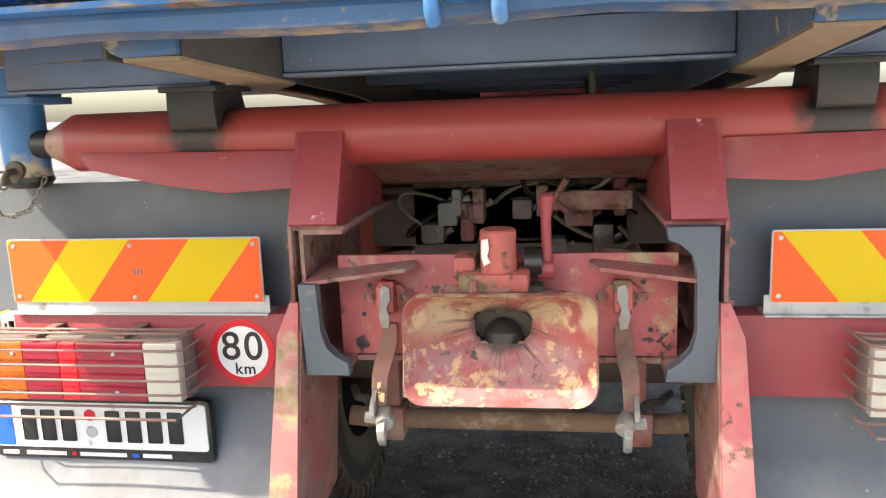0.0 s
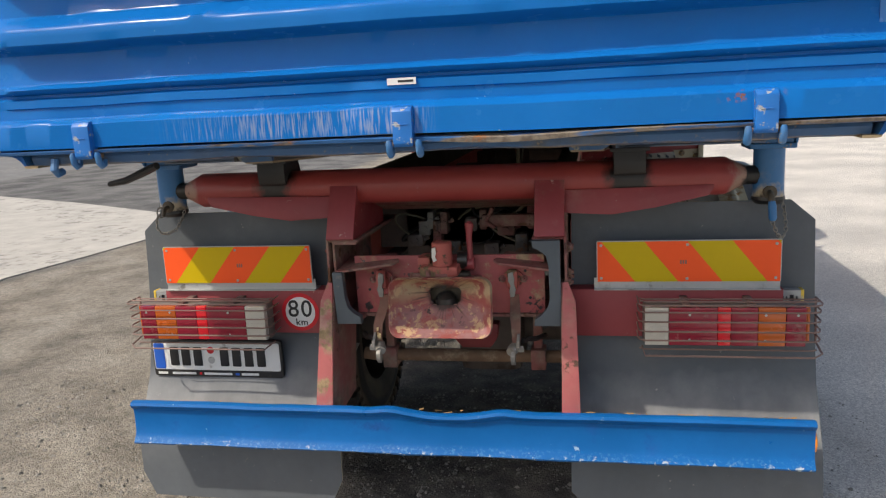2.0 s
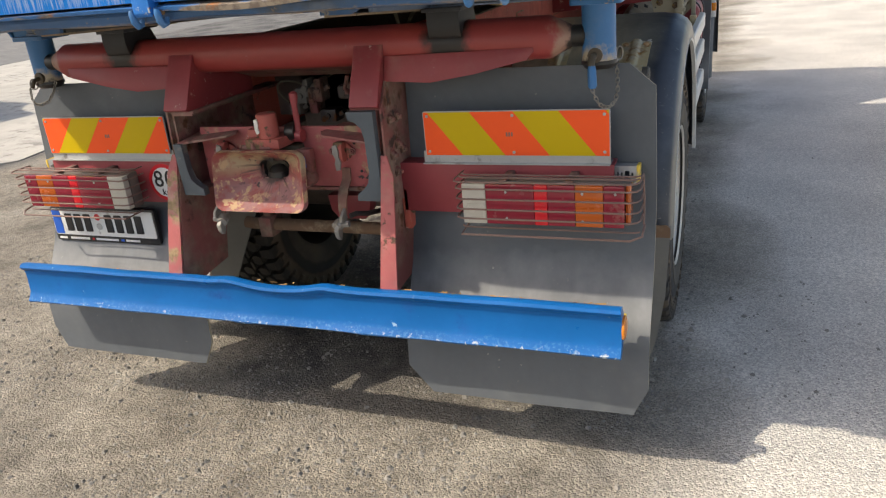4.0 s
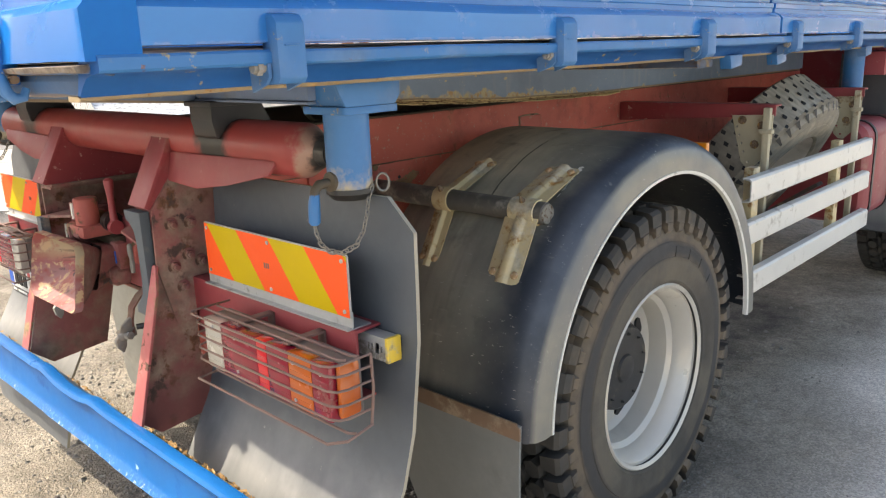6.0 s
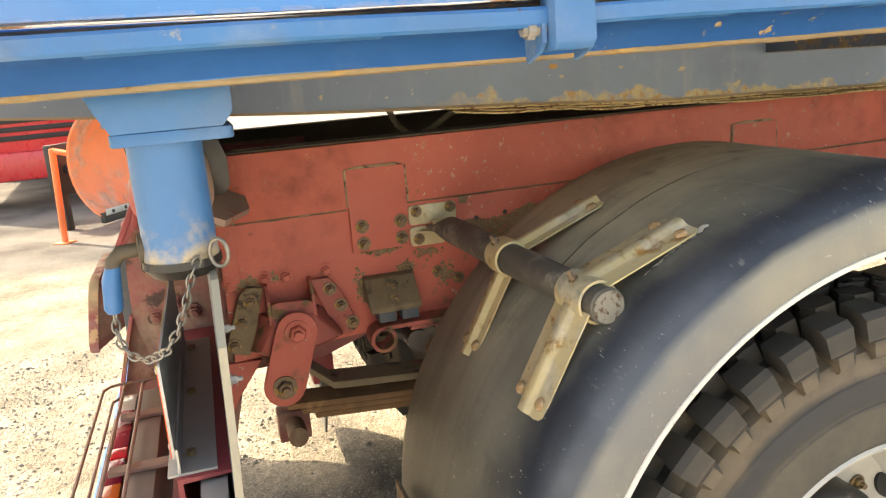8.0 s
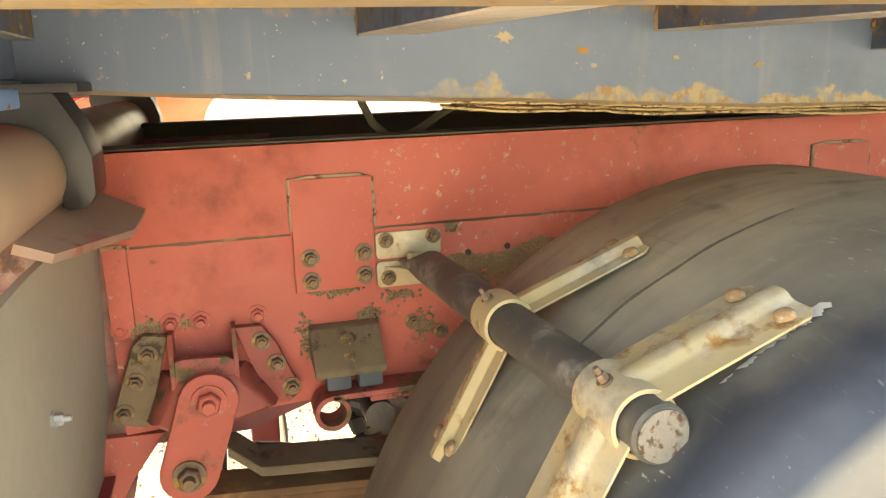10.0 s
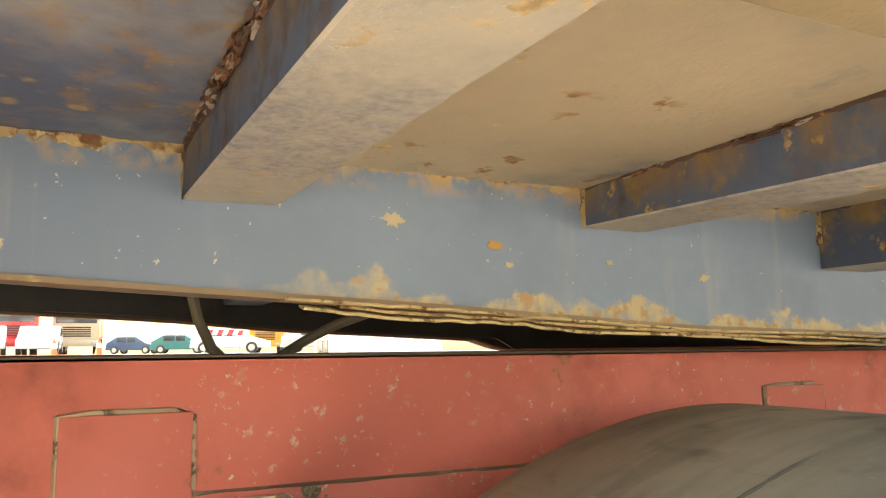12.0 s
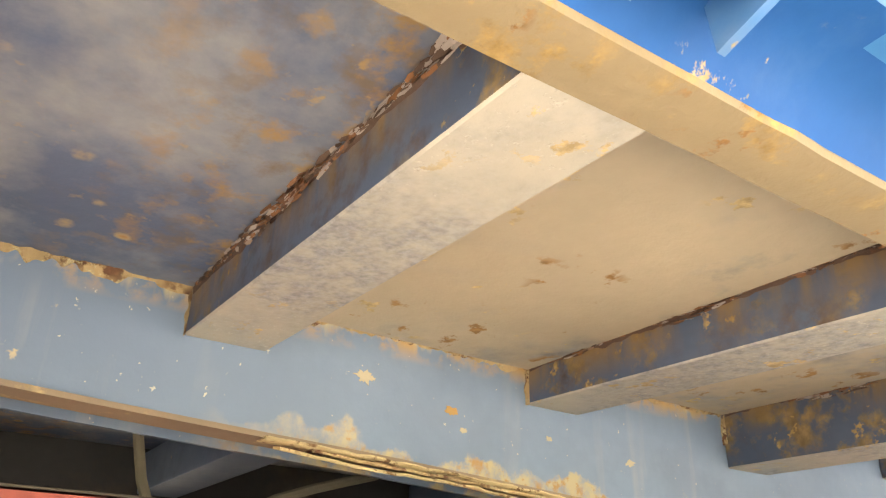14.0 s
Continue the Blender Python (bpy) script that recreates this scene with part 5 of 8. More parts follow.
    box(bm, s * 0.556, s * 0.680, TY - 0.088, TY + 0.09, 1.488, 1.500, 0.003)
    part("tube_saddle", bm, SADDLE, truck, "dark grey saddle bearing on the greasy tube")


both(saddle)


def frame_end(s):
    # upper ear: box bracket that carries the tube
    bm = bmesh.new()
    prism(bm, [(-0.022, 1.40), (-0.105, 1.232), (-0.098, 1.222), (0.30, 1.222), (0.30, 1.34), (0.10, 1.36), (0.02, 1.40)], "x", s * 0.312, s * 0.320)
    prism(bm, [(-0.022, 1.40), (-0.105, 1.232), (-0.098, 1.222), (0.40, 1.222), (0.40, 1.34), (0.10, 1.36), (0.02, 1.40)], "x", s * 0.396, s * 0.404)
    prism(bm, [(-0.020, 1.402), (-0.108, 1.228), (-0.098, 1.222), (-0.008, 1.396)], "x", s * 0.309, s * 0.407, 0, 0.002)
    ear = part("tube_bracket", bm, RED, truck, "oxide-red box bracket under the tube")
    bm = bmesh.new()
    box(bm, s * 0.30, s * 0.41, -0.085, 0.30, 1.212, 1.222, 0.002)
    part("bracket_floor", bm, RED_DIRTY, ear)
    # wing gusset under the tube
    bm = bmesh.new()
    pts = [(s * 0.406, 1.365), (s * 0.406, 1.292), (s * 0.560, 1.284), (s * 0.700, 1.304), (s * 0.862, 1.338), (s * 0.88, 1.36), (s * 0.88, 1.372)]
    prism(bm, pts, "y", -0.016, -0.008, 0, 0.001)
    ws = part("wing_gusset", bm, RED, truck, "oxide-red gusset plate welded below the tube")
    for v in ws.data.vertices:
        v.co.y += (1.37 - v.co.z) * -0.25
    # its twin ahead of the tube, sloping out to a cut tip
    bm = bmesh.new()
    top = [(s * 0.44, 0.085, 1.350), (s * 0.44, 0.172, 1.306), (s * 0.60, 0.170, 1.303), (s * 0.845, 0.118, 1.326), (s * 0.872, 0.088, 1.345)]
    ring_sweep(bm, [top, [(x, y - 0.004, z - 0.010) for x, y, z in top]])
    part("wing_gusset", bm, DUSTY_PINK, truck, "dusty red gusset plate ahead of the tube")
    # outer side plate of the frame end, bolted
    bm = bmesh.new()
    prism(bm, [(-0.092, 1.222), (-0.098, 1.07), (-0.06, 0.90), (0.30, 0.90), (0.42, 0.94), (0.42, 1.36), (0.0, 1.36), (-0.03, 1.30)], "x", s * 0.405, s * 0.413, 0, 0.001)
    side = part("side_plate", bm, RED_DIRTY, truck, "bolted dirty red side plate")
    for y, z in ((-0.045, 1.175), (0.01, 1.172), (-0.05, 1.06), (-0.005, 1.085), (0.03, 1.06), (-0.03, 1.00), (0.02, 0.985)):
        bolt(side, s * 0.413, y, z, 0, 0, 0 if s > 0 else 180, BOLT_RED)
    # grey channel end of the rail
    bm = bmesh.new()
    if s > 0:
        pts = [(0.300, 1.215), (0.392, 1.215), (0.392, 0.925), (0.302, 0.925), (0.306, 0.95), (0.330, 0.962), (0.350, 0.985), (0.356, 1.02), (0.356, 1.13), (0.348, 1.165), (0.325, 1.185), (0.304, 1.19)]
        prism(bm, pts, "y", -0.118, -0.090, 0, 0.002)
    else:
        pts = [(-0.392, 1.112), (-0.356, 1.112), (-0.352, 1.02), (-0.345, 0.985), (-0.325, 0.965), (-0.300, 0.955), (-0.298, 0.928), (-0.385, 0.928)]
        prism(bm, pts, "y", -0.118, -0.090, 0, 0.002)
    part("channel_end", bm, GREY_PRIMER, truck, "slate-grey cut end of the frame rail")
    # frame rail behind
    bm = bmesh.new()
    prism(bm, [(-0.088, 1.215), (-0.088, 0.93), (0.15, 0.93), (0.15, 1.215)], "x", s * 0.384, s * 0.392)
    prism(bm, [(-0.088, 0.945), (-0.088, 0.93), (0.5, 0.93), (0.5, 0.945)], "x", s * 0.305, s * 0.384)
    prism(bm, [(-0.088, 1.215), (-0.088, 1.205), (0.5, 1.205), (0.5, 1.215)], "x", s * 0.305, s * 0.384)
    part("rail_end", bm, RED_DIRTY, truck)
    # triangular stiffener shelf
    bm = bmesh.new()
    prism(bm, [(s * 0.383, -0.105), (s * 0.185, -0.085), (s * 0.165, -0.055), (s * 0.20, 0.05), (s * 0.375, 0.05)], "z", 1.106, 1.114, 0, 0.001)
    sh = part("shelf_gusset", bm, RED_DIRTY, truck, "dusty triangular gusset plate")
    for v in sh.data.vertices:
        v.co.z += (0.383 - abs(v.co.x)) * 0.10 + (v.co.y + 0.1) * 0.10
    # arm down to the underrun bar
    bm = bmesh.new()
    prism(bm, [(-0.098, 1.072), (-0.128, 0.95), (-0.205, 0.655), (-0.14, 0.60), (0.05, 0.62), (0.13, 0.94), (0.06, 1.0), (0.0, 1.06)], "x", s * 0.392, s * 0.402, 0, 0.001)
    arm = part("underrun_arm", bm, RED_DIRTY, truck, "dirty red arm down to the underrun bar")
    bm = bmesh.new()
    prism(bm, [(s * 0.416, 1.072), (s * 0.440, 1.01), (s * 0.452, 0.66), (s * 0.392, 0.66), (s * 0.398, 1.072)], "y", -0.004, 0.004, 0, 0.001)
    for v in bm.verts:
        t = np.interp(v.co.z, [0.66, 0.95, 1.072], [-0.212, -0.134, -0.100])
        v.co.y += t
    part("arm_flange", bm, RED_BRIGHT, arm, "faded red front flange")


both(frame_end)
# plate between the brackets under the tube
bm = bmesh.new()
prism(bm, [(TY + 0.02, 1.345), (0.33, 1.262), (0.33, 1.270), (TY + 0.02, 1.353)], "x", -0.31, 0.31)
part("bridge_plate", bm, RED_DIRTY, truck)

# rear cross member that carries the coupling
bm = bmesh.new()
box(bm, -0.335, 0.335, -0.03, -0.018, 0.945, 1.152, 0.003)
cross = part("coupling_beam", bm, RED_PLATE, truck, "dirty red coupling cross member")
for x, z in ((-0.27, 1.09), (-0.285, 1.03), (0.235, 1.06), (0.235, 1.04), (0.27, 1.095), (-0.24, 1.10), (0.22, 1.0), (0.285, 1.0)):
    bm = bmesh.new()
    rod(bm, [(x, -0.032, z), (x, -0.0295, z)], 0.005, 10)
    part("bolt_hole", bm, INK, cross)
bm = bmesh.new()
box(bm, -0.305, 0.305, -0.03, 0.10, 0.930, 0.942, 0.002)
part("lower_flange", bm, RED_DIRTY, cross)
# coupling mouth: a rounded funnel plate with a jaw hole
bm = bmesh.new()
rings = []
CX0, CX1, CZ0, CZ1 = -0.168, 0.176, 0.918, 1.112
outer = rounded(CX0, CX1, CZ0, CZ1, 0.035, 11)
mx, mz = 0.003, 1.029
for t, dy in ((0.0, 0.0), (0.02, -0.006), (0.06, 0.004), (0.2, 0.030), (0.4, 0.058), (0.58, 0.078), (0.72, 0.092)):
    ring = []
    for px, pz in outer:
        ang = math.atan2((pz - mz) * 1.35, px - mx)
        ex, ez = mx + 0.060 * math.cos(ang), mz + 0.040 * math.sin(ang)
        q = t / 0.72
        x, z = px + (ex - px) * q, pz + (ez - pz) * q
        y = -0.200 - (1.112 - z) * 0.18 + dy * 1.15 * (1.0 if z > 1.0 else 0.9) + 0.004 * noise.noise((x * 22, z * 22, 2))
        ring.append((x, y, z))
    rings.append(ring)
back = [[(x, y + 0.016, z) for x, y, z in r] for r in rings]
ring_sweep(bm, rings[::-1] + back, True, False)
K = len(outer)
for i, f in enumerate(bm.faces):
    f.material_index = 1 if i >= len(rings) * K else 0
mouth = part("coupling_mouth", bm, [MOUTH, RED_DIRTY], truck, "worn red and bare-metal funnel of a drawbar coupling", 50)
bm = bmesh.new()
ring_sweep(bm, [[(mx + (x - mx) * q, y + d, mz + (z - mz) * q) for x, y, z in back[0]] for q, d in ((0.66, 0.070), (0.58, 0.10), (0.50, 0.14))], True, False)
part("funnel_cone", bm, RED_DIRTY, mouth)
bm = bmesh.new()
for r0, d0, r1, d1 in ((0.063, 0.0, 0.058, 0.05), (0.058, 0.05, 0.044, 0.11)):
    ring_sweep(bm, [[(mx + r * math.cos(a), -0.112 + d, mz - 0.006 + 0.70 * r * math.sin(a)) for a in (2 * math.pi * j / 28 for j in range(28))] for r, d in ((r0, d0), (r1, d1))], True, False)
ring_sweep(bm, [[(mx + r * math.cos(a), -0.03, mz - 0.006 + 0.70 * r * math.sin(a)) for a in (2 * math.pi * j / 28 for j in range(28))] for r in (0.044, 0.001)], True, False)
part("jaw_throat", bm, GREASE, mouth, "greasy black jaw")
bm = bmesh.new()
rod(bm, [(mx, -0.088, mz - 0.036), (mx, -0.088, mz - 0.012), (mx, -0.088, mz + 0.004), (mx, -0.088, mz + 0.010)], [0.038, 0.036, 0.022, 0.006], 24)
rod(bm, [(mx - 0.002, -0.118, mz + 0.034), (mx - 0.002, -0.100, mz + 0.036)], 0.009, 12)
part("coupling_pin", bm, GREASE, mouth)
# coupling body above
bm = bmesh.new()
box(bm, -0.075, 0.055, -0.14, 0.05, 1.10, 1.135, 0.008)
rod(bm, [(-0.002, -0.10, 1.12), (-0.002, -0.10, 1.21), (-0.002, -0.10, 1.214)], [0.034, 0.034, 0.030], 20)
box(bm, -0.09, -0.045, -0.10, -0.02, 1.09, 1.16, 0.01)
body = part("coupling_body", bm, RED_GREASY, truck, "red coupling head with a lock cylinder")
bm = bmesh.new()
prism(bm, [(-0.030, 1.198), (-0.018, 1.200), (-0.016, 1.180), (-0.020, 1.168), (-0.014, 1.156), (-0.026, 1.150), (-0.031, 1.166)], "y", -0.1345, -0.126)
part("peeled_patch", bm, WHITE_EDGE, body, "white patch where the paint has peeled")
bm = bmesh.new()
rod(bm, [(0.045, -0.055, 1.14), (0.078, -0.055, 1.14)], 0.030, 18)
part("grease_cover", bm, GREASE, body)
bm = bmesh.new()
rod(bm, [(0.086, -0.058, 1.135), (0.087, -0.06, 1.17), (0.086, -0.06, 1.225), (0.088, -0.060, 1.255), (0.088, -0.060, 1.268), (0.088, -0.06, 1.274)], [0.013, 0.010, 0.010, 0.014, 0.014, 0.006], 12)
rod(bm, [(0.070, -0.058, 1.128), (0.100, -0.058, 1.128)], 0.021, 16)
part("release_lever", bm, RED, body, "red release lever")
bm = bmesh.new()
rod(bm, [(-0.11, -0.115, 1.10), (-0.05, -0.115, 1.10)], 0.009, 10)
rod(bm, [(-0.112, -0.115, 1.10), (-0.104, -0.115, 1.10)], 0.013, 6)
rod(bm, [(-0.02, -0.13, 1.105), (0.02, -0.13, 1.105)], 0.012, 10)
rod(bm, [(-0.045, -0.135, 1.085), (-0.045, -0.135, 1.125)], 0.010, 10)
part("lock_pin", bm, RED_DIRTY, body)
bm = bmesh.new()
box(bm, -0.085, 0.085, -0.070, -0.02, 0.95, 1.10, 0.02)
part("coupling_block", bm, GREASY_BROWN, body)
bm = bmesh.new()
box(bm, 0.070, 0.125, -0.075, -0.045, 1.005, 1.085, 0.006)
rod(bm, [(0.10, -0.05, 0.985), (0.10, -0.085, 0.985), (0.10, -0.10, 0.985)], [0.030, 0.030, 0.022], 16)
part("lock_housing", bm, RED_DIRTY, body)
bm = bmesh.new()
box(bm, 0.098, 0.104, -0.078, -0.055, 1.022, 1.060, 0.002)
part("tag", bm, EU_BLUE, body, "small blue type plate")


def jaw_links(s):
    # brake hose sockets and hanger straps either side of the mouth
    bm = bmesh.new()
    rings = []
    for x, y, z, w in ((0.232, -0.034, 1.012, 0.015), (0.232, -0.038, 0.990, 0.016), (0.233, -0.046, 0.972, 0.017), (0.236, -0.078, 0.952, 0.018), (0.240, -0.104, 0.925, 0.016), (0.241, -0.113, 0.890, 0.015), (0.240, -0.114, 0.850, 0.012)):
        rings.append([(s * (x - w), y, z), (s * (x - w * 0.6), y + 0.003, z), (s * (x + w), y, z), (s * (x + w), y - 0.006, z), (s * (x - w), y - 0.006, z)])
    ring_sweep(bm, rings)
    st = part("hanger_strap", bm, RUSTY_STRAP, truck, "bent dirty steel hanger strap")
    bm = bmesh.new()
    rod(bm, [(s * 0.225, -0.150, 0.842), (s * 0.232, -0.130, 0.850), (s * 0.236, -0.105, 0.852)], [0.017, 0.019, 0.015], 12)
    rod(bm, [(s * 0.212, -0.138, 0.846), (s * 0.266, -0.132, 0.850)], [0.010, 0.012], 6)
    prism(bm, [(-0.150, 0.852), (-0.165, 0.835), (-0.160, 0.812), (-0.146, 0.796), (-0.136, 0.812), (-0.132, 0.838)], "x", s * 0.224, s * 0.240, 0, 0.003)
    prism(bm, [(-0.120, 0.900), (-0.150, 0.880), (-0.156, 0.862), (-0.128, 0.850), (-0.112, 0.868)], "x", s * 0.244, s * 0.254, 0, 0.002)
    part("hose_coupling", bm, DULL_ZINC, st, "scuffed grey hose coupling")
    bm = bmesh.new()
    rod(bm, [(s * 0.262, -0.11, 0.870), (s * 0.275, -0.09, 0.872), (s * 0.300, -0.06, 0.862), (s * 0.330, 0.02, 0.85)], 0.009, 8)
    part("brake_hose", bm, BLACK_PLASTIC, st)
    if s < 0:
        bm = bmesh.new()
        prism(bm, [(-0.242, 0.918), (-0.234, 0.920), (-0.236, 0.900), (-0.228, 0.896), (-0.230, 0.878), (-0.240, 0.882)], "y", -0.128, -0.124)
        part("tag", bm, PALE_RUST, st, "torn ochre scrap")
    # diamond flange with two bolts, box and a silver flap
    bm = bmesh.new()
    prism(bm, [(s * 0.186, 1.070), (s * 0.205, 1.094), (s * 0.252, 1.094), (s * 0.272, 1.070), (s * 0.252, 1.046), (s * 0.205, 1.046)], "y", -0.042, -0.030, 0, 0.004)
    c1 = part("socket", bm, RED_GREASY, truck, "small red socket with a silver flap")
    bm = bmesh.new()
    prism(bm, [(-0.042, 1.104), (-0.066, 1.106), (-0.078, 1.094), (-0.080, 1.050), (-0.070, 1.040), (-0.042, 1.042)], "x", s * 0.212, s * 0.246, 0, 0.005)
    part("socket_box", bm, RED_GREASY, c1)
    for x in (0.192, 0.266):
        bolt(c1, s * x, -0.042, 1.070, 0, 0, -90, BOLT_RED, 0.7)
    bm = bmesh.new()
    prism(bm, [(s * 0.217, 1.098), (s * 0.232, 1.104), (s * 0.238, 1.080), (s * 0.235, 1.062), (s * 0.242, 1.044), (s * 0.236, 1.018), (s * 0.222, 1.016), (s * 0.219, 1.040), (s * 0.226, 1.056), (s * 0.216, 1.072)], "y", -0.088, -0.081, 0, 0.001)
    part("flap", bm, DULL_ZINC, c1)


both(jaw_links)
# torsion bar and bushes low behind the coupling
bm = bmesh.new()
rod(bm, [(-0.40, 0.22, 0.702), (-0.36, 0.22, 0.698), (0.36, 0.22, 0.698), (0.40, 0.22, 0.702)], 0.024, 14)
bar = part("stabiliser_bar", bm, BROWN_STRIP, truck)
for s in (1, -1):
    bm = bmesh.new()
    box(bm, *sorted((s * 0.262, s * 0.318)), 0.18, 0.26, 0.655, 0.735, 0.006)
    box(bm, *sorted((s * 0.272, s * 0.305)), 0.20, 0.24, 0.735, 0.93, 0.006)
    part("bar_bush", bm, RED_DIRTY, bar)
# dark fittings inside the frame
random.seed(5)
inner = part("inner_cross_member", (lambda b: (box(b, -0.30, 0.30, 0.62, 0.64, 0.96, 1.30, 0.004), b)[1])(bmesh.new()), DARK_VOID, truck, "dark brown cross member inside the frame")
for x, z, w, h, mt in ((-0.17, 1.17, 0.05, 0.06, DULL_ZINC), (-0.12, 1.15, 0.035, 0.10, RED_DIRTY), (-0.145, 1.20, 0.025, 0.07, DULL_ZINC), (-0.09, 1.19, 0.03, 0.09, RED_DIRTY), (-0.21, 1.12, 0.06, 0.05, DARK_VOID), (0.07, 1.20, 0.03, 0.08, RED_DIRTY), (0.26, 1.22, 0.03, 0.12, RED_DIRTY), (0.02, 1.18, 0.05, 0.05, DARK_VOID), (0.16, 1.16, 0.07, 0.05, RED_DIRTY), (0.22, 1.10, 0.05, 0.08, STEEL), (-0.06, 1.09, 0.07, 0.05, STEEL), (0.1, 1.08, 0.06, 0.05, DARK_VOID)):
    bm = bmesh.new()
    box(bm, x - w / 2, x + w / 2, 0.40, 0.47, z - h / 2, z + h / 2, 0.008)
    rod(bm, [(x, 0.39, z), (x, 0.41, z)], 0.012, 10)
    rod(bm, [(x + w / 2, 0.43, z), (x + w / 2 + 0.02, 0.43, z + 0.01)], 0.009, 8)
    part("valve_block", bm, mt, inner)
for k in range(10):
    x0, z0 = random.uniform(-0.22, 0.24), random.uniform(1.10, 1.25)
    pts = [(x0 + 0.10 * math.sin(j * 0.45 + k), 0.36 + 0.02 * k + 0.01 * j, z0 + 0.05 * math.sin(j * 0.5 + k * 1.7)) for j in range(9)]
    bm = bmesh.new()
    rod(bm, pts, 0.0045 + 0.003 * (k % 3) / 2, 6)
    part("air_hose", bm, HOSE if k % 2 else BLACK_PLASTIC, inner)
# added plate that darkens the view between the rails, not a known part
bm = bmesh.new()
box(bm, -0.42, 0.42, 3.92, 3.96, 0.98, 1.50, 0.006)
part("dark_backing_plate", bm, DARK_VOID, truck, "added dark plate closing the view under the front of the bed")
bm = bmesh.new()
box(bm, 0.08, 0.28, 0.30, 0.33, 1.19, 1.235, 0.004)
rod(bm, [(0.13, 0.25, 1.27), (0.10, 0.27, 1.22), (0.13, 0.28, 1.19)], 0.008, 8)
part("bracket_rail", bm, RED_DIRTY, inner)
bm = bmesh.new()
prism(bm, [(-0.06, 0.80), (0.13, 0.80), (0.12, 0.735), (0.095, 0.70), (-0.02, 0.70), (-0.05, 0.735)], "y", 0.30, 0.36, 0, 0.01)
part("valve_guard", bm, RED, inner)


# light beams, boards, lamps
def light_beam(s):
    bm = bmesh.new()
    a, b = sorted((s * 0.412, s * 1.105))
    prism(bm, [(0.0, 0.855), (0.0, 1.020), (0.075, 1.020), (0.075, 1.014), (0.006, 1.014), (0.006, 0.861), (0.075, 0.861), (0.075, 0.855)], "x", a, b, 0, 0.0015)
    beam = part("lamp_beam", bm, RED, truck, "oxide-red channel that carries the lamps")
    bm = bmesh.new()
    a, b = sorted((s * 0.50, s * 1.095))
    box(bm, a, b, -0.012, 0.055, 1.020, 1.0235)
    box(bm, a, b, 0.003, 0.0065, 1.0235, 1.06)
    ang = part("board_angle", bm, GALV, beam, "galvanised angle under the marker board")
    for x in (0.56, 0.80, 1.04):
        bm = bmesh.new()
        rod(bm, [(s * x, 0.02, 1.0235), (s * x, 0.02, 1.031)], 0.007, 8)
        part("screw", bm, BOLT, beam)
    # slotted extension with a yellow cap
    holes = []
    for hx, w, h in ((1.1115, 0.0028, 0.008), (1.1225, 0.0028, 0.007), (1.1385, 0.0068, 0.012), (1.1535, 0.0028, 0.007)):
        holes.append([(s * (hx - w), 0.981 - h), (s * (hx + w), 0.981 - h), (s * (hx + w), 0.981 + h), (s * (hx - w), 0.981 + h)])
    outer = [(s * 1.05, 0.955), (s * 1.168, 0.955), (s * 1.168, 1.008), (s * 1.05, 1.008)]
    sl = cut_plate("slotted_bar", outer, holes, "y", 0.030, 0.034, GALV, beam, "galvanised slotted bar")
    bm = bmesh.new()
    box(bm, *sorted((s * 1.05, s * 1.168)), 0.034, 0.066, 1.004, 1.008)
    box(bm, *sorted((s * 1.05, s * 1.168)), 0.034, 0.066, 0.955, 0.959)
    part("slotted_bar_flange", bm, GALV, beam)
    bm = bmesh.new()
    box(bm, *sorted((s * 1.166, s * 1.176)), 0.028, 0.068, 0.953, 1.010, 0.003)
    part("end_cap", bm, YELLOW_CAP, beam, "yellow plastic end cap")
    # marker board: orange and yellow diagonal bands
    x0, x1, z0, z1 = 0.512, 1.093, 1.048, 1.185
    board = part("marker_board", (lambda q: (prism(q, [(s * x, z) for x, z in rounded(x0 - 0.003, x1 + 0.003, z0 - 0.003, z1 + 0.003, 0.006, 3)], "y", -0.0015, 0.0025), q)[1])(bmesh.new()), GALV, truck, "orange and yellow striped marker board")
    lean = 0.110
    def clip(poly, axis, limit, keep_less):
        out = []
        for i, p in enumerate(poly):
            q = poly[(i + 1) % len(poly)]
            pin, qin = (p[axis] <= limit) == keep_less or p[axis] == limit, (q[axis] <= limit) == keep_less or q[axis] == limit
            if pin:
                out.append(p)
            if pin != qin:
                t = (limit - p[axis]) / (q[axis] - p[axis])
                out.append((p[0] + t * (q[0] - p[0]), p[1] + t * (q[1] - p[1])))
        return out
    step = 0.1395
    start = x0 + 0.0135 - 2 * step
    for k in range(8):
        top0 = start + k * step
        poly = [(top0, z1), (top0 + step, z1), (top0 + step + lean, z0), (top0 + lean, z0)]
        poly = clip(clip(poly, 0, x1, True), 0, x0, False)
        if len(poly) < 3:
            continue
        bm = bmesh.new()
        prism(bm, [(s * x, z) for x, z in poly], "y", -0.0030, -0.0016)
        part("film_band", bm, YELLOW_FILM if k % 2 == 0 else ORANGE_FILM, board)
    for x, z in ((x0 + 0.012, z1 - 0.012), ((x0 + x1) / 2, z1 - 0.012), (x1 - 0.014, z1 - 0.012), (x0 + 0.012, z0 + 0.012), ((x0 + x1) / 2, z0 + 0.010), (x1 - 0.014, z0 + 0.012)):
        bm = bmesh.new()
        rod(bm, [(s * x, -0.003, z), (s * x, -0.0055, z), (s * x, -0.006, z)], [0.005, 0.0045, 0.002], 10)
        part("rivet", bm, GALV, board)
    for k in range(3):   # scribbled mark, unreadable
        bm = bmesh.new()
        box(bm, *sorted((s * 0.79 + (k - 1) * 0.008 - 0.002, s * 0.79 + (k - 1) * 0.008 + 0.003)), -0.0036, -0.003, 1.108, 1.121)
        part("scribble", bm, WIRE, board)


both(light_beam)


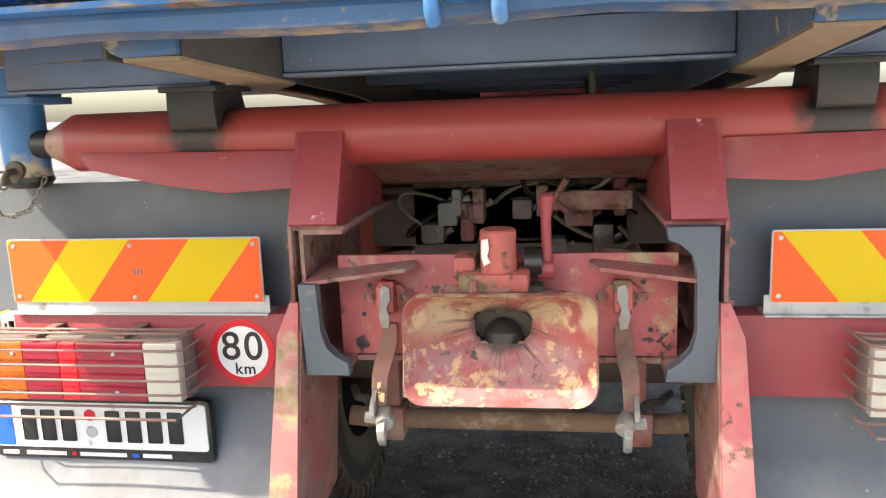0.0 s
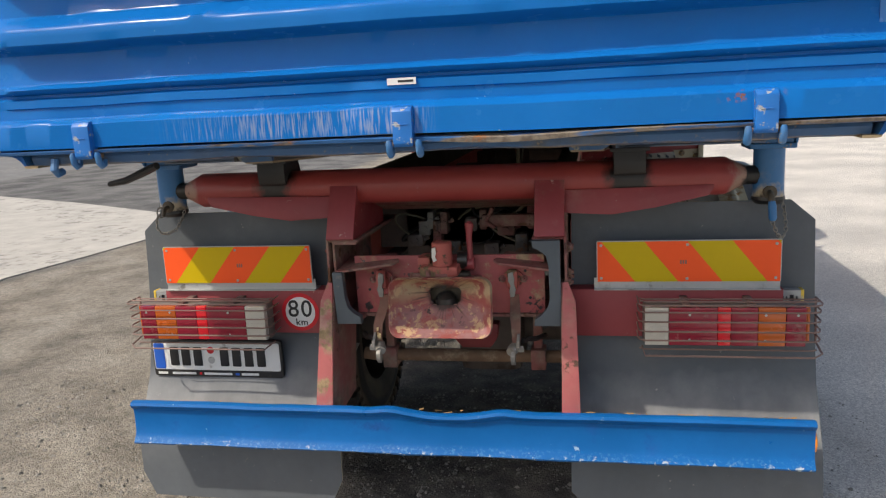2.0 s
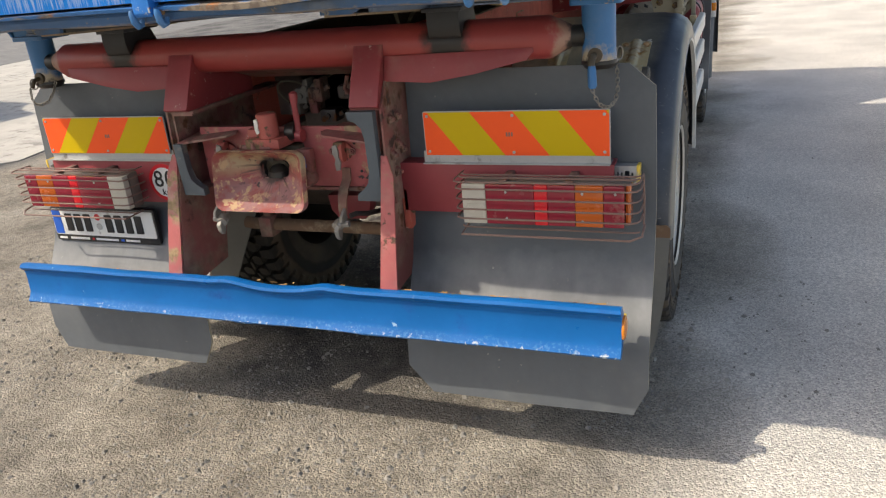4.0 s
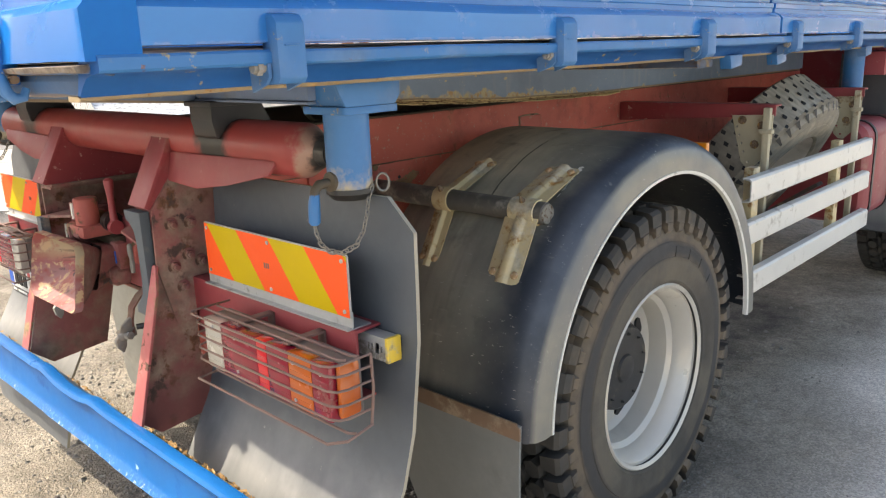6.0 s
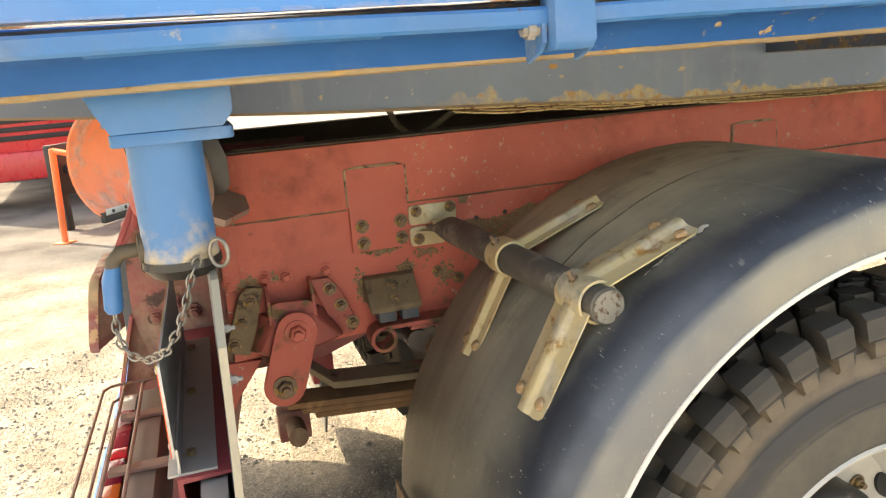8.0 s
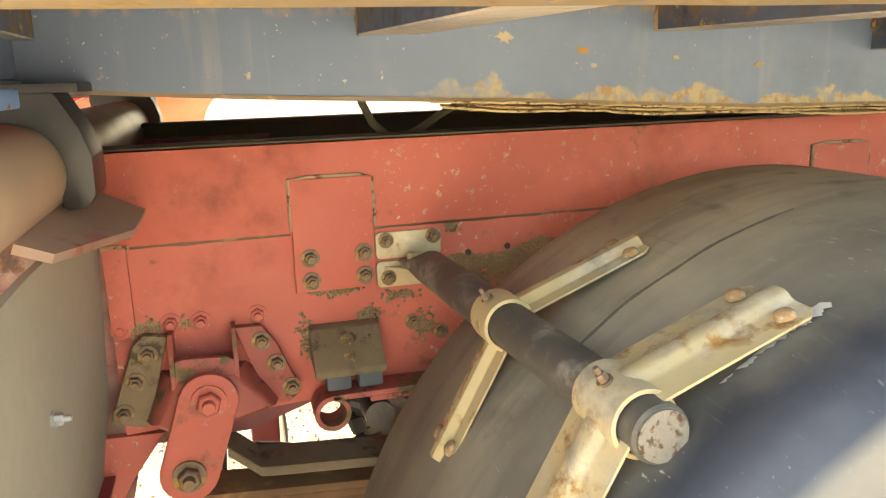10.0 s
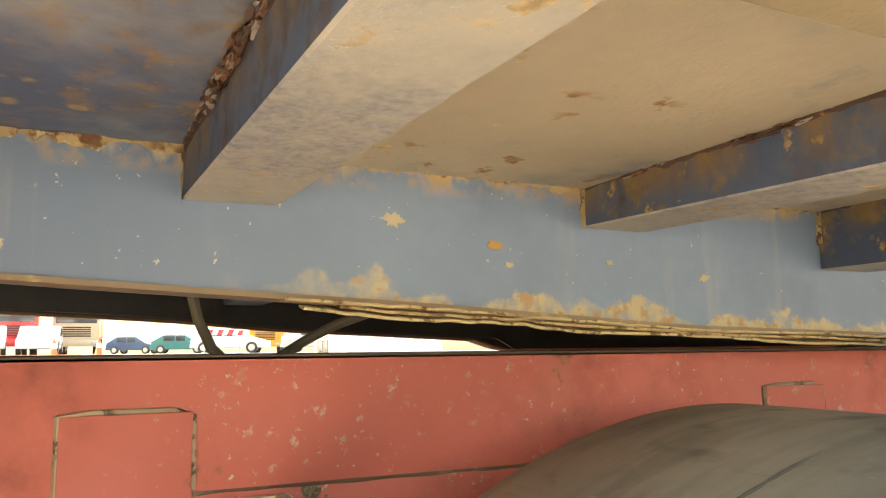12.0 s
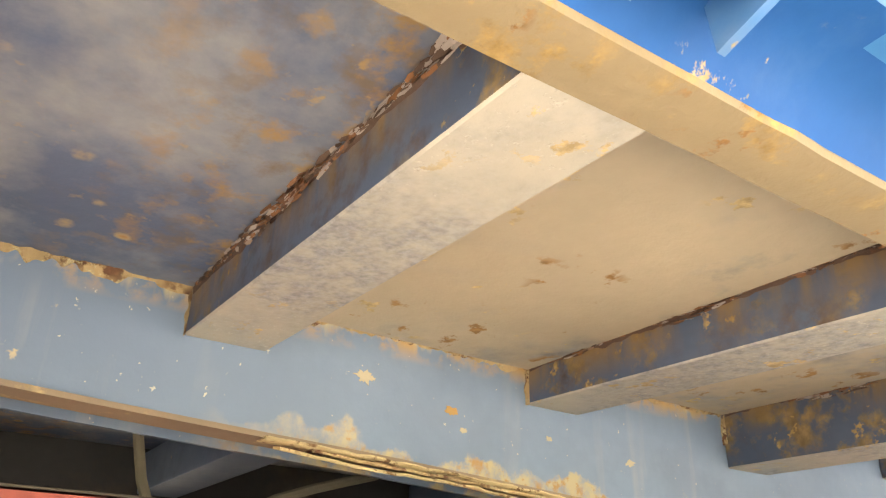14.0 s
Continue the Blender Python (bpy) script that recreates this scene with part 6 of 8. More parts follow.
def lamp(s):
    x0, x1, z0, z1, yb, yf = 0.660, 1.176, 0.862, 0.988, -0.035, -0.112
    def bx(a, b, *r, **k):
        box(*((r[0],) + tuple(sorted((s * a, s * b))) + r[1:]), **k)
    q = bmesh.new()
    bx(x0 - 0.003, x1 - 0.012, q, yb, yf + 0.03, z0 - 0.004, z1 + 0.004, bev=0.008)
    hous = part("tail_lamp", q, DUSTY_PLASTIC, truck, "dusty tail lamp with red and amber lenses behind a wire guard")
    for a, b, mt, nm in ((x0, 0.735, LENS_CLEAR, "clear_lens"), (0.7355, 0.8855, LENS_DARK, "red_lens"), (0.886, 0.926, LENS_RED, "red_lens"), (0.9265, 1.008, LENS_DARK, "red_lens"), (1.0085, 1.090, LENS_AMBER, "amber_lens"), (1.0905, 1.150, LENS_DARK, "red_lens")):
        q = bmesh.new()
        bx(a, b, q, yf + 0.028, yf, z0, z1, bev=0.004)
        for k in range(1, 6):
            zz = z0 + (z1 - z0) * k / 6
            bx(a + 0.004, b - 0.004, q, yf + 0.004, yf - 0.0012, zz - 0.001, zz + 0.001)
        part(nm, q, mt, hous)
    q = bmesh.new()
    bx(1.1505, x1 - 0.010, q, yf + 0.070, yf + 0.016, z0 + 0.006, z1, bev=0.008)
    part("side_lens", q, LENS_AMBER, hous, "amber wrap-round side lens")
    for x, z in ((0.70, 0.972), (0.80, 0.965), (0.80, 0.882), (1.03, 0.965), (1.03, 0.88), (1.125, 0.965)):
        q = bmesh.new()
        rod(q, [(s * x, yf, z), (s * x, yf - 0.003, z)], 0.004, 8)
        part("screw", q, GALV, hous)
    # wire guard
    for z in (1.004, 0.978, 0.946, 0.914, 0.884):
        q = bmesh.new()
        out = yf - 0.018 - (0.012 if z > 1.0 else 0.0)
        pts = [(s * 0.640, yb + 0.01, z), (s * 0.640, out + 0.030, z), (s * 0.645, out + 0.010, z), (s * 0.662, out, z), (s * 1.165, out, z), (s * 1.186, out + 0.010, z), (s * 1.194, out + 0.03, z), (s * 1.194, yb, z)]
        rod(q, pts, 0.0028, 6)
        part("guard_wire", q, WIRE, hous)
    q = bmesh.new()
    pts = [(s * 0.655, yb - 0.02, 0.840), (s * 0.66, yf - 0.03, 0.836), (s * 1.17, yf - 0.03, 0.836), (s * 1.20, yf, 0.840), (s * 1.20, yb - 0.01, 0.852)]
    rod(q, pts, 0.0034, 6)
    part("guard_wire", q, WIRE, hous)
    q = bmesh.new()
    rod(q, [(s * 1.194, yb, 1.004), (s * 1.197, yb, 0.93), (s * 1.197, yb - 0.01, 0.852)], 0.0034, 6)
    part("guard_wire", q, WIRE, hous)
    for back, z in ((0.040, 1.006), (0.008, 1.007), (0.02, 0.842)):
        q = bmesh.new()
        rod(q, [(s * 0.646, yf + back + 0.012, z), (s * 0.660, yf + back, z), (s * 1.176, yf + back, z), (s * 1.190, yf + back + 0.010, z)], 0.003, 6)
        part("guard_wire", q, WIRE, hous)
    for x in (0.79, 0.99):
        q = bmesh.new()
        bx(x - 0.012, x + 0.012, q, 0.0, yf + 0.01, 0.994, 1.000, bev=0.001)
        bx(x - 0.012, x + 0.012, q, 0.0, -0.006, 0.965, 1.000, bev=0.001)
        part("guard_bracket", q, WIRE, hous)


both(lamp)

# number plate with bars for its characters
bm = bmesh.new()
prism(bm, rounded(-1.165, -0.63, 0.676, 0.822, 0.012, 4), "y", -0.006, 0.012, 0, 0.002)
holder = part("plate_holder", bm, BLACK_PLASTIC, truck, "black plastic plate holder with a silver rim", m=pose(-0.026, 0, 0))
bm = bmesh.new()
prism(bm, rounded(-1.158, -0.638, 0.704, 0.814, 0.008, 4), "y", -0.010, -0.006, 0, 0.001)
plate = part("number_plate", bm, PLATE_WHITE, holder, "white number plate with a blue end strip")
bm = bmesh.new()
prism(bm, rounded(-1.155, -1.112, 0.708, 0.810, 0.005, 3), "y", -0.0112, -0.0098)
part("blue_strip", bm, EU_BLUE, holder)
for x in (-1.07, -1.022, -0.972, -0.862, -0.812, -0.762, -0.712):
    bm = bmesh.new()
    box(bm, x - 0.017, x + 0.017, -0.0114, -0.0099, 0.722, 0.796, 0.003)
    part("character_bar", bm, INK, holder)
for z, mt in ((0.785, SIGN_RED), (0.745, GALV)):
    bm = bmesh.new()
    rod(bm, [(-0.917, -0.0099, z), (-0.917, -0.0115, z)], 0.014, 16)
    part("test_seal", bm, mt, holder)
for a, b, mt in ((-1.15, -1.11, PLATE_WHITE), (-1.09, -0.99, PLATE_WHITE), (-0.975, -0.965, SIGN_RED), (-0.955, -0.84, PLATE_WHITE), (-0.825, -0.81, EU_BLUE), (-0.80, -0.73, PLATE_WHITE)):
    bm = bmesh.new()
    box(bm, a, b, -0.0075, -0.006, 0.684, 0.693)
    part("print_bar", bm, mt, holder)
# speed sign
bm = bmesh.new()
rod(bm, [(-0.568, 0.0, 0.936), (-0.568, -0.0015, 0.936)], 0.072, 48)
sign = part("speed_sticker", bm, SIGN_RED, truck, "round white speed sticker with a red ring reading 80 km")
bm = bmesh.new()
rod(bm, [(-0.568, -0.0015, 0.936), (-0.568, -0.0022, 0.936)], 0.0575, 48)
part("white_disc", bm, PLATE_WHITE, sign)
for body, x in (("8", -0.5935), ("0", -0.5425)):
    text_mesh(body, 0.090, pose(x, -0.0032, 0.946, 90, 0, 0), INK, sign, "digit")
for body, x in (("k", -0.5795), ("m", -0.5545)):
    text_mesh(body, 0.036, pose(x, -0.0032, 0.897, 90, 0, 0), INK, sign, "letter")
# maker's sticker on the tailgate: a plain light rectangle with bars
bm = bmesh.new()
box(bm, -0.055, 0.025, -0.5215, -0.5195, 1.700, 1.718)
stk = part("sticker", bm, PLATE_WHITE, truck, "small white sticker with a dark mark", m=pose(0.012, 0, 0.030))
bm = bmesh.new()
box(bm, -0.025, 0.018, -0.5222, -0.5213, 1.706, 1.712)
part("print_bar", bm, INK, stk)


# rubber mud flaps behind the rear axle
def mud_flap(s):
    bm = bmesh.new()
    zs = [1.302, 1.235, 1.1, 1.0, 0.9, 0.8, 0.74, 0.68, 0.63, 0.58, 0.54, 0.5, 0.46, 0.42, 0.33, 0.235]
    left = lambda z: np.interp(z, [0.235, 0.33, 1.302], [0.46 if s < 0 else 0.50, 0.415, 0.425])
    right = lambda z: np.interp(z, [0.235, 0.33, 0.9, 1.235, 1.302], [1.175, 1.222, 1.222, 1.214, 1.138])
    rings = []
    for z in zs:
        y = float(np.interp(z, [0.235, 0.42, 0.50, 0.58, 0.68, 0.8, 1.0, 1.302], [-0.118, -0.112, -0.090, -0.045, 0.012, 0.05, 0.078, 0.088]))
        row = [left(z) + (right(z) - left(z)) * i / 16 for i in range(17)]
        front = [(s * x, y - 0.006 + 0.010 * noise.noise((x * 3, z * 3, s)), z) for x in row]
        rear = [(x, yy + 0.010, zz) for x, yy, zz in front]
        rings.append(front + rear[::-1])
    ring_sweep(bm, rings)
    bmesh.ops.recalc_face_normals(bm, faces=bm.faces)
    for f in bm.faces:
        f.material_index = 1 if f.normal.y > 0.5 or abs(f.normal.x) > 0.5 or abs(f.normal.z) > 0.7 else 0
    fl = part("mud_flap", bm, [RUBBER, FLAP_DUSTY], truck, "scuffed grey-black rubber mud flap")
    for x, z in ((0.829, 1.138), (0.935, 1.085)):
        bolt(fl, s * x, 0.088, z, 0, 0, 90, BOLT_ZINC)


both(mud_flap)

# blue underrun bar: dented folded profile
bm = bmesh.new()
rings = []
for i in range(81):
    x = -1.148 + 2.306 * i / 80
    d = 0.016 * math.exp(-((x - 0.02) / 0.16) ** 2) - 0.010 * math.exp(-((x + 0.17) / 0.06) ** 2) - 0.008 * math.exp(-((x - 0.19) / 0.05) ** 2)
    w = 0.003 * noise.noise((x * 4, 0, 0)) + 0.0015 * noise.noise((x * 17, 3, 0))
    top = 0.668 - d + w
    rings.append([(x, -0.252 + w, 0.510 + w), (x, -0.256 + w, 0.516), (x, -0.243 + w, 0.534), (x, -0.236, 0.548), (x, -0.233, 0.600), (x, -0.233, 0.625), (x, -0.236 - w, top - 0.030), (x, -0.246 - w, top - 0.022), (x, -0.251, top - 0.012), (x, -0.246, top - 0.003), (x, -0.234, top + 0.001), (x, -0.214, top - 0.004),
                  (x, -0.175, top - 0.055), (x, -0.160, 0.590), (x, -0.178, 0.555), (x, -0.240, 0.506)])
ring_sweep(bm, rings)
ubar = part("underrun_bar", bm, BLUE_SCUFFED, truck, "blue folded underrun bar with a dented top edge")
bm = bmesh.new()
rod(bm, [(1.158, -0.200, 0.588), (1.164, -0.200, 0.588), (1.167, -0.2, 0.588)], [0.037, 0.036, 0.028], 28)
part("end_reflector", bm, ORANGE_CAP, ubar, "round orange reflector")
for s in (1, -1):
    bm = bmesh.new()
    box(bm, *sorted((s * 1.125, s * 1.160)), -0.158, -0.142, 0.578, 0.606, 0.003)
    part("end_block", bm, YELLOW_CAP, ubar, "faded yellow block")
bm = bmesh.new()
random.seed(11)
for k in range(260):
    x = random.uniform(0.46, 1.12) if k % 3 else random.uniform(-1.1, 1.1)
    y, z = random.uniform(-0.205, -0.165), 0
    z = float(np.interp(y, [-0.21, -0.175, -0.16], [0.664, 0.613, 0.592])) + 0.004
    a = random.uniform(0, 6.28)
    l, w = random.uniform(0.006, 0.022), random.uniform(0.0012, 0.004)
    c, sn = math.cos(a), math.sin(a)
    v = [bm.verts.new((x + c * l * i - sn * w * j, y + sn * l * i * 0.4 + c * w * j * 0.4, z + 0.002 * random.random() + 0.002 * (i + j))) for i, j in ((-1, -1), (1, -1), (1, 1), (-1, 1))]
    bm.faces.new(v)
tagged(part("leaf_litter", bm, WOODY, ubar, "straw and dry leaf litter"), kind="stuff")


# ball posts under the bed corners, with locking pins on chains
def ball_post(s):
    bm = bmesh.new()
    rod(bm, [(s * 1.058, 0.052, 1.480), (s * 1.058, 0.052, 1.345), (s * 1.058, 0.052, 1.318), (s * 1.058, 0.052, 1.306)], [0.048, 0.048, 0.050, 0.044], 28)
    post = part("ball_post", bm, POST_BLUE, truck, "blue tipping post with rusty and greasy foot")
    bm = bmesh.new()
    prism(bm, rounded(*sorted((s * 0.985, s * 1.13)), -0.008, 0.140, 0.012, 3), "z", 1.478, 1.494, 0, 0.003)
    prism(bm, [(-0.004, 1.494), (0.128, 1.494), (0.142, 1.512), (0.142, 1.546), (-0.030, 1.546), (-0.018, 1.52)], "x", s * 1.122, s * 1.130, 0, 0.002)
    box(bm, *sorted((s * 1.0, s * 1.12)), 0.0, 0.12, 1.494, 1.60, 0.004)
    part("post_head", bm, BLUE_WORN, post)
    bm = bmesh.new()
    rod(bm, [(s * 1.058, 0.052, 1.322), (s * 1.058, 0.052, 1.312), (s * 1.058, 0.052, 1.298)], [0.0515, 0.0525, 0.040], 28)
    rod(bm, [(s * 0.985, 0.045, 1.392), (s * 1.02, 0.045, 1.392)], 0.031, 20)
    part("grease_collar", bm, GREASE, post)
    # bent pin handle
    bm = bmesh.new()
    rod(bm, [(s * 1.056, 0.045, 1.338), (s * 1.052, 0.0, 1.338), (s * 1.050, -0.025, 1.336), (s * 1.050, -0.036, 1.325), (s * 1.052, -0.040, 1.31)], [0.0075, 0.010, 0.0105, 0.0105, 0.010] if s > 0 else 0.0075, 12)
    rod(bm, [(s * 1.054, 0.012, 1.339), (s * 1.054, 0.000, 1.339), (s * 1.054, -0.002, 1.339)], [0.022, 0.021, 0.015], 16)
    part("lock_pin", bm, GREASY_BROWN, post, "greasy bent pin through the foot")
    if s > 0:
        bm = bmesh.new()
        rod(bm, [(1.0505, -0.036, 1.325), (1.0525, -0.042, 1.30), (1.054, -0.045, 1.262), (1.054, -0.045, 1.256)], [0.009, 0.0125, 0.0125, 0.009], 14)
        part("pin_grip", bm, BLUE_WORN, post, "blue tube grip")
        curve = [(1.054, -0.045, 1.250), (1.060, -0.046, 1.235), (1.068, -0.042, 1.215), (1.080, -0.03, 1.200), (1.095, -0.01, 1.195), (1.108, 0.015, 1.207), (1.112, 0.035, 1.235), (1.110, 0.05, 1.27), (1.105, 0.062, 1.305), (1.106, 0.07, 1.32)]
    else:
        curve = [(-1.075, 0.0, 1.325), (-1.09, -0.02, 1.30), (-1.095, -0.02, 1.265), (-1.08, -0.02, 1.245), (-1.055, -0.02, 1.242), (-1.03, -0.005, 1.252), (-1.01, 0.01, 1.285), (-1.00, 0.02, 1.315)]
    pts = [Vector(p) for p in curve]
    lengths = [0.0]
    for p, q in zip(pts, pts[1:]):
        lengths.append(lengths[-1] + (q - p).length)
    bm = bmesh.new()
    k = int(lengths[-1] / 0.0125)
    for j in range(k + 1):
        d = lengths[-1] * j / k
        i = max(0, min(len(pts) - 2, next((n for n, l in enumerate(lengths) if l > d), len(pts) - 1) - 1))
        c = pts[i].lerp(pts[i + 1], (d - lengths[i]) / (lengths[i + 1] - lengths[i]))
        way = (pts[i + 1] - pts[i]).normalized()
        side = (Vector((1, 0.3, 0.1)) if j % 2 else Vector((0.1, 1, 0.3))).cross(way).normalized()
        loop = [c + way * 0.0095 * math.cos(a) + side * 0.0052 * math.sin(a) for a in (2 * math.pi * n / 10 for n in range(11))]
        rod(bm, loop, 0.0017, 5, False)
    part("chain", bm, CHAIN, post, "short link chain")
    bm = bmesh.new()
    c = Vector((s * 1.108, 0.10, 1.33)) if s > 0 else Vector((-1.085, 0.0, 1.318))
    rod(bm, [c + Vector((0.4 * math.cos(a), 0.6 * math.cos(a), math.sin(a))) * 0.019 for a in (2 * math.pi * n / 18 for n in range(19))], 0.0028, 6, False)
    part("ring", bm, CHAIN, post)


both(ball_post)


# chassis side rails
def chassis(s):
    out = 0.437
    bm = bmesh.new()
    prism(bm, [(0.10, 1.247), (0.39, 1.247), (4.6, 1.250), (4.6, 1.395), (0.10, 1.398)], "x", s * 0.425, s * out, 0, 0.001)
    box(bm, *sorted((s * 0.355, s * out)), 0.10, 4.6, 1.392, 1.400, 0.002, 1)
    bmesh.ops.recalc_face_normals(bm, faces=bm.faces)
    # inward faces take the same dark brown as the top
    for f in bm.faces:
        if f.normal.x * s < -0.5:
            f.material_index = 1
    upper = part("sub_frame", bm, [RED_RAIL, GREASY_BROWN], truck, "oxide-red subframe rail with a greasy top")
    bm = bmesh.new()
    prism(bm, [(0.10, 0.930), (0.55, 0.955), (0.9, 1.0), (4.6, 1.0), (4.6, 1.246), (0.10, 1.246)], "x", s * 0.420, s * 0.430)
    rail = part("frame_rail", bm, RED_RAIL, truck, "oxide-red bolted frame rail with dust and rust marks")
    bm = bmesh.new()
    box(bm, *sorted((s * 0.35, s * 0.425)), 0.15, 4.6, 0.995, 1.004, 0.001)
    part("rail_flange", bm, DARK_VOID, rail)
    # dark dusty strip along the step between the two rails, standing in for gap shade
    for y0, y1 in ((0.14, 0.39), (0.532, 1.42), (1.565, 4.0)):
        bm = bmesh.new()
        rings = []
        for i in range(50):
            y = y0 + (y1 - y0) * i / 49
            g = max(0.1, 0.5 + 0.9 * noise.noise((y * 20, s, 4)))
            rings.append([(s * 0.4305, y, 1.2475), (s * (0.4355 + 0.003 * g), y, 1.2475), (s * (0.433 + 0.002 * g), y, 1.2445 - 0.003 * g), (s * 0.4305, y, 1.243 - 0.003 * g)])
        ring_sweep(bm, rings)
        part("step_gap_shade", bm, BROWN_STRIP, rail)
    if s < 0:
        return
    # bolted patch plates
    def patch(y0, y1, z0, z1, bolts):
        bm = bmesh.new()
        prism(bm, [(y0, z0), (y1, z0), (y1, z1), (y0, z1)], "x", 0.430, 0.4435, 0, 0.0015)
        p = part("patch_plate", bm, RED_RAIL, rail, "red patch plate with rusty bolts")
        bm = bmesh.new()
        rod(bm, [(0.438, y0, 1.25), (0.439, y0 - 0.001, z1), (0.4375, y0 + 0.03, z1 + 0.002), (0.4375, y1 - 0.02, z1 + 0.002), (0.438, y1 + 0.001, z1 - 0.004), (0.438, y1 + 0.002, 1.25)], 0.0042, 6)
        part("weld_bead", bm, DUST_BEAD, p)
        for y, z in bolts:
            bolt(p, 0.4435, y, z, random.uniform(0, 60))
    patch(0.393, 0.529, 1.145, 1.336, ((0.419, 1.204), (0.419, 1.164), (0.510, 1.206), (0.510, 1.166)))
    patch(1.425, 1.56, 1.15, 1.338, ((1.45, 1.2),))
    patch(0.10, 0.135, 1.115, 1.246, ())
    for y, z in ((0.112, 1.113), (0.188, 1.114), (0.235, 1.112), (0.326, 1.113), (0.418, 1.070), (0.593, 1.069), (0.645, 1.045)):
        bolt(rail, 0.430, y, z, random.uniform(0, 60), mesh=BOLT_RAIL if z > 1.1 else BOLT_RUSTY, s=0.9)
    for y, z in ((0.525, 1.085), (0.70, 1.185), (0.775, 1.19)):
        bm = bmesh.new()
        rod(bm, [(0.4295, y, z), (0.4315, y, z)], 0.006, 10)
        part("bolt_hole", bm, INK, rail)
    # seat plate and outrigger tube for the fender
    bm = bmesh.new()
    prism(bm, rounded(0.532, 0.648, 1.189, 1.235, 0.008, 3), "x", 0.430, 0.437, 0, 0.001)
    prism(bm, rounded(0.532, 0.618, 1.138, 1.184, 0.008, 3), "x", 0.430, 0.437, 0, 0.001)
    seat = part("tube_flange", bm, ZINC, truck, "yellowed zinc flange bolted to the frame")
    for y, z in ((0.550, 1.221), (0.634, 1.223), (0.552, 1.155)):
        bolt(seat, 0.437, y, z, 10, mesh=BOLT_RUSTY, s=0.85)
    bm = bmesh.new()
    rings = []
    for x, ry, rz in ((0.438, 0.036, 0.004), (0.455, 0.038, 0.007), (0.478, 0.034, 0.018), (0.505, 0.0305, 0.0295), (0.60, 0.0305, 0.0305), (1.128, 0.0305, 0.0305), (1.131, 0.028, 0.028)):
        f = (x - 0.437) / 0.694
        rings.append([(x, 0.606 + 0.052 * f + ry * math.cos(a), 1.184 - 0.019 * f + rz * math.sin(a)) for a in (2 * math.pi * j / 28 for j in range(28))])
    ring_sweep(bm, rings)
    tb = part("outrigger_tube", bm, TUBE_BLACK, truck, "scraped black outrigger tube")
    bm = bmesh.new()
    rod(bm, [(1.1305, 0.658, 1.165), (1.1335, 0.658, 1.165)], 0.0265, 24)
    part("tube_cap", bm, CAP_STEEL, tb)
    bm = bmesh.new()
    prism(bm, [(0.437, 0.545), (0.437, 0.640), (0.470, 0.632), (0.492, 0.610), (0.470, 0.580)], "z", 1.170, 1.175)
    rod(bm, [(0.466, 0.588, 1.186), (0.466, 0.588, 1.202)], 0.009, 6)
    part("clamp_ear", bm, ZINC, seat)
    # spring hanger: two bolted ears and a nose with an open pocket on top
    bm = bmesh.new()
    back = [(0.165, 1.035), (0.300, 1.035), (0.318, 1.020), (0.352, 0.965), (0.300, 0.935), (0.165, 0.935), (0.128, 0.955)]
    nose = [(0.194, 1.035), (0.280, 1.035), (0.291, 1.022), (0.338, 0.972), (0.277, 0.957), (0.176, 0.952), (0.156, 0.966)]
    mid = [((a[0] * 0.35 + b[0] * 0.65), (a[1] * 0.35 + b[1] * 0.65)) for a, b in zip(back, nose)]
    ring_sweep(bm, [[(x, y, z) for y, z in r] for x, r in ((0.4305, back), (0.478, mid), (0.490, nose), (0.494, [(0.236 + (y - 0.236) * 0.92, 0.99 + (z - 0.99) * 0.90) for y, z in nose]))])
    hang = part("spring_hanger", bm, RED_GREASY, truck, "cast red spring hanger with rusty bolts", 40)
    bm = bmesh.new()
    prism(bm, [(0.190, 1.030), (0.283, 1.030), (0.281, 1.061), (0.270, 1.066), (0.205, 1.070), (0.192, 1.066)], "x", 0.478, 0.490, 0, 0.002)
    part("pocket_wall", bm, RED_GREASY, hang)
    for ya, yb in ((0.183, 0.191), (0.281, 0.289)):
        bm = bmesh.new()
        prism(bm, [(0.4305, 1.106), (0.462, 1.104), (0.490, 1.074), (0.490, 1.02), (0.4305, 1.02)], "y", ya, yb, 0, 0.002)
        part("pocket_wall", bm, RED_GREASY, hang)
    bm = bmesh.new()
    box(bm, 0.431, 0.477, 0.192, 0.280, 1.036, 1.046, 0.003)
    part("pocket_dirt", bm, CAKED, hang, "brown dirt lying in the pocket")
    for ear, dots, mt in (([(0.128, 1.088), (0.146, 1.104), (0.182, 1.098), (0.160, 1.02), (0.136, 0.946), (0.081, 0.960), (0.104, 1.021)], ((0.150, 1.072), (0.127, 1.028), (0.104, 0.977)), CAKED),
                          ([(0.283, 1.100), (0.329, 1.099), (0.352, 1.067), (0.389, 0.975), (0.367, 0.957), (0.338, 0.958), (0.315, 1.02)], ((0.328, 1.073), (0.350, 1.031), (0.372, 0.986)), RED_GREASY)):
        bm = bmesh.new()
        prism(bm, ear, "x", 0.4305, 0.450, 0, 0.004)
        e = part("hanger_ear", bm, mt, hang)
        for y, z in dots:
            bolt(e, 0.450, y, z, random.uniform(0, 60), s=1.0)
    bm = bmesh.new()
    prism(bm, [(0.0, 0.93), (0.16, 0.925), (0.10, 0.845), (0.07, 0.79), (0.0, 0.79)], "x", 0.405, 0.428, 0, 0.003)
    low = part("lower_gusset", bm, RED_RAIL, hang, "red gusset plate with a rimmed hole")
    bm = bmesh.new()
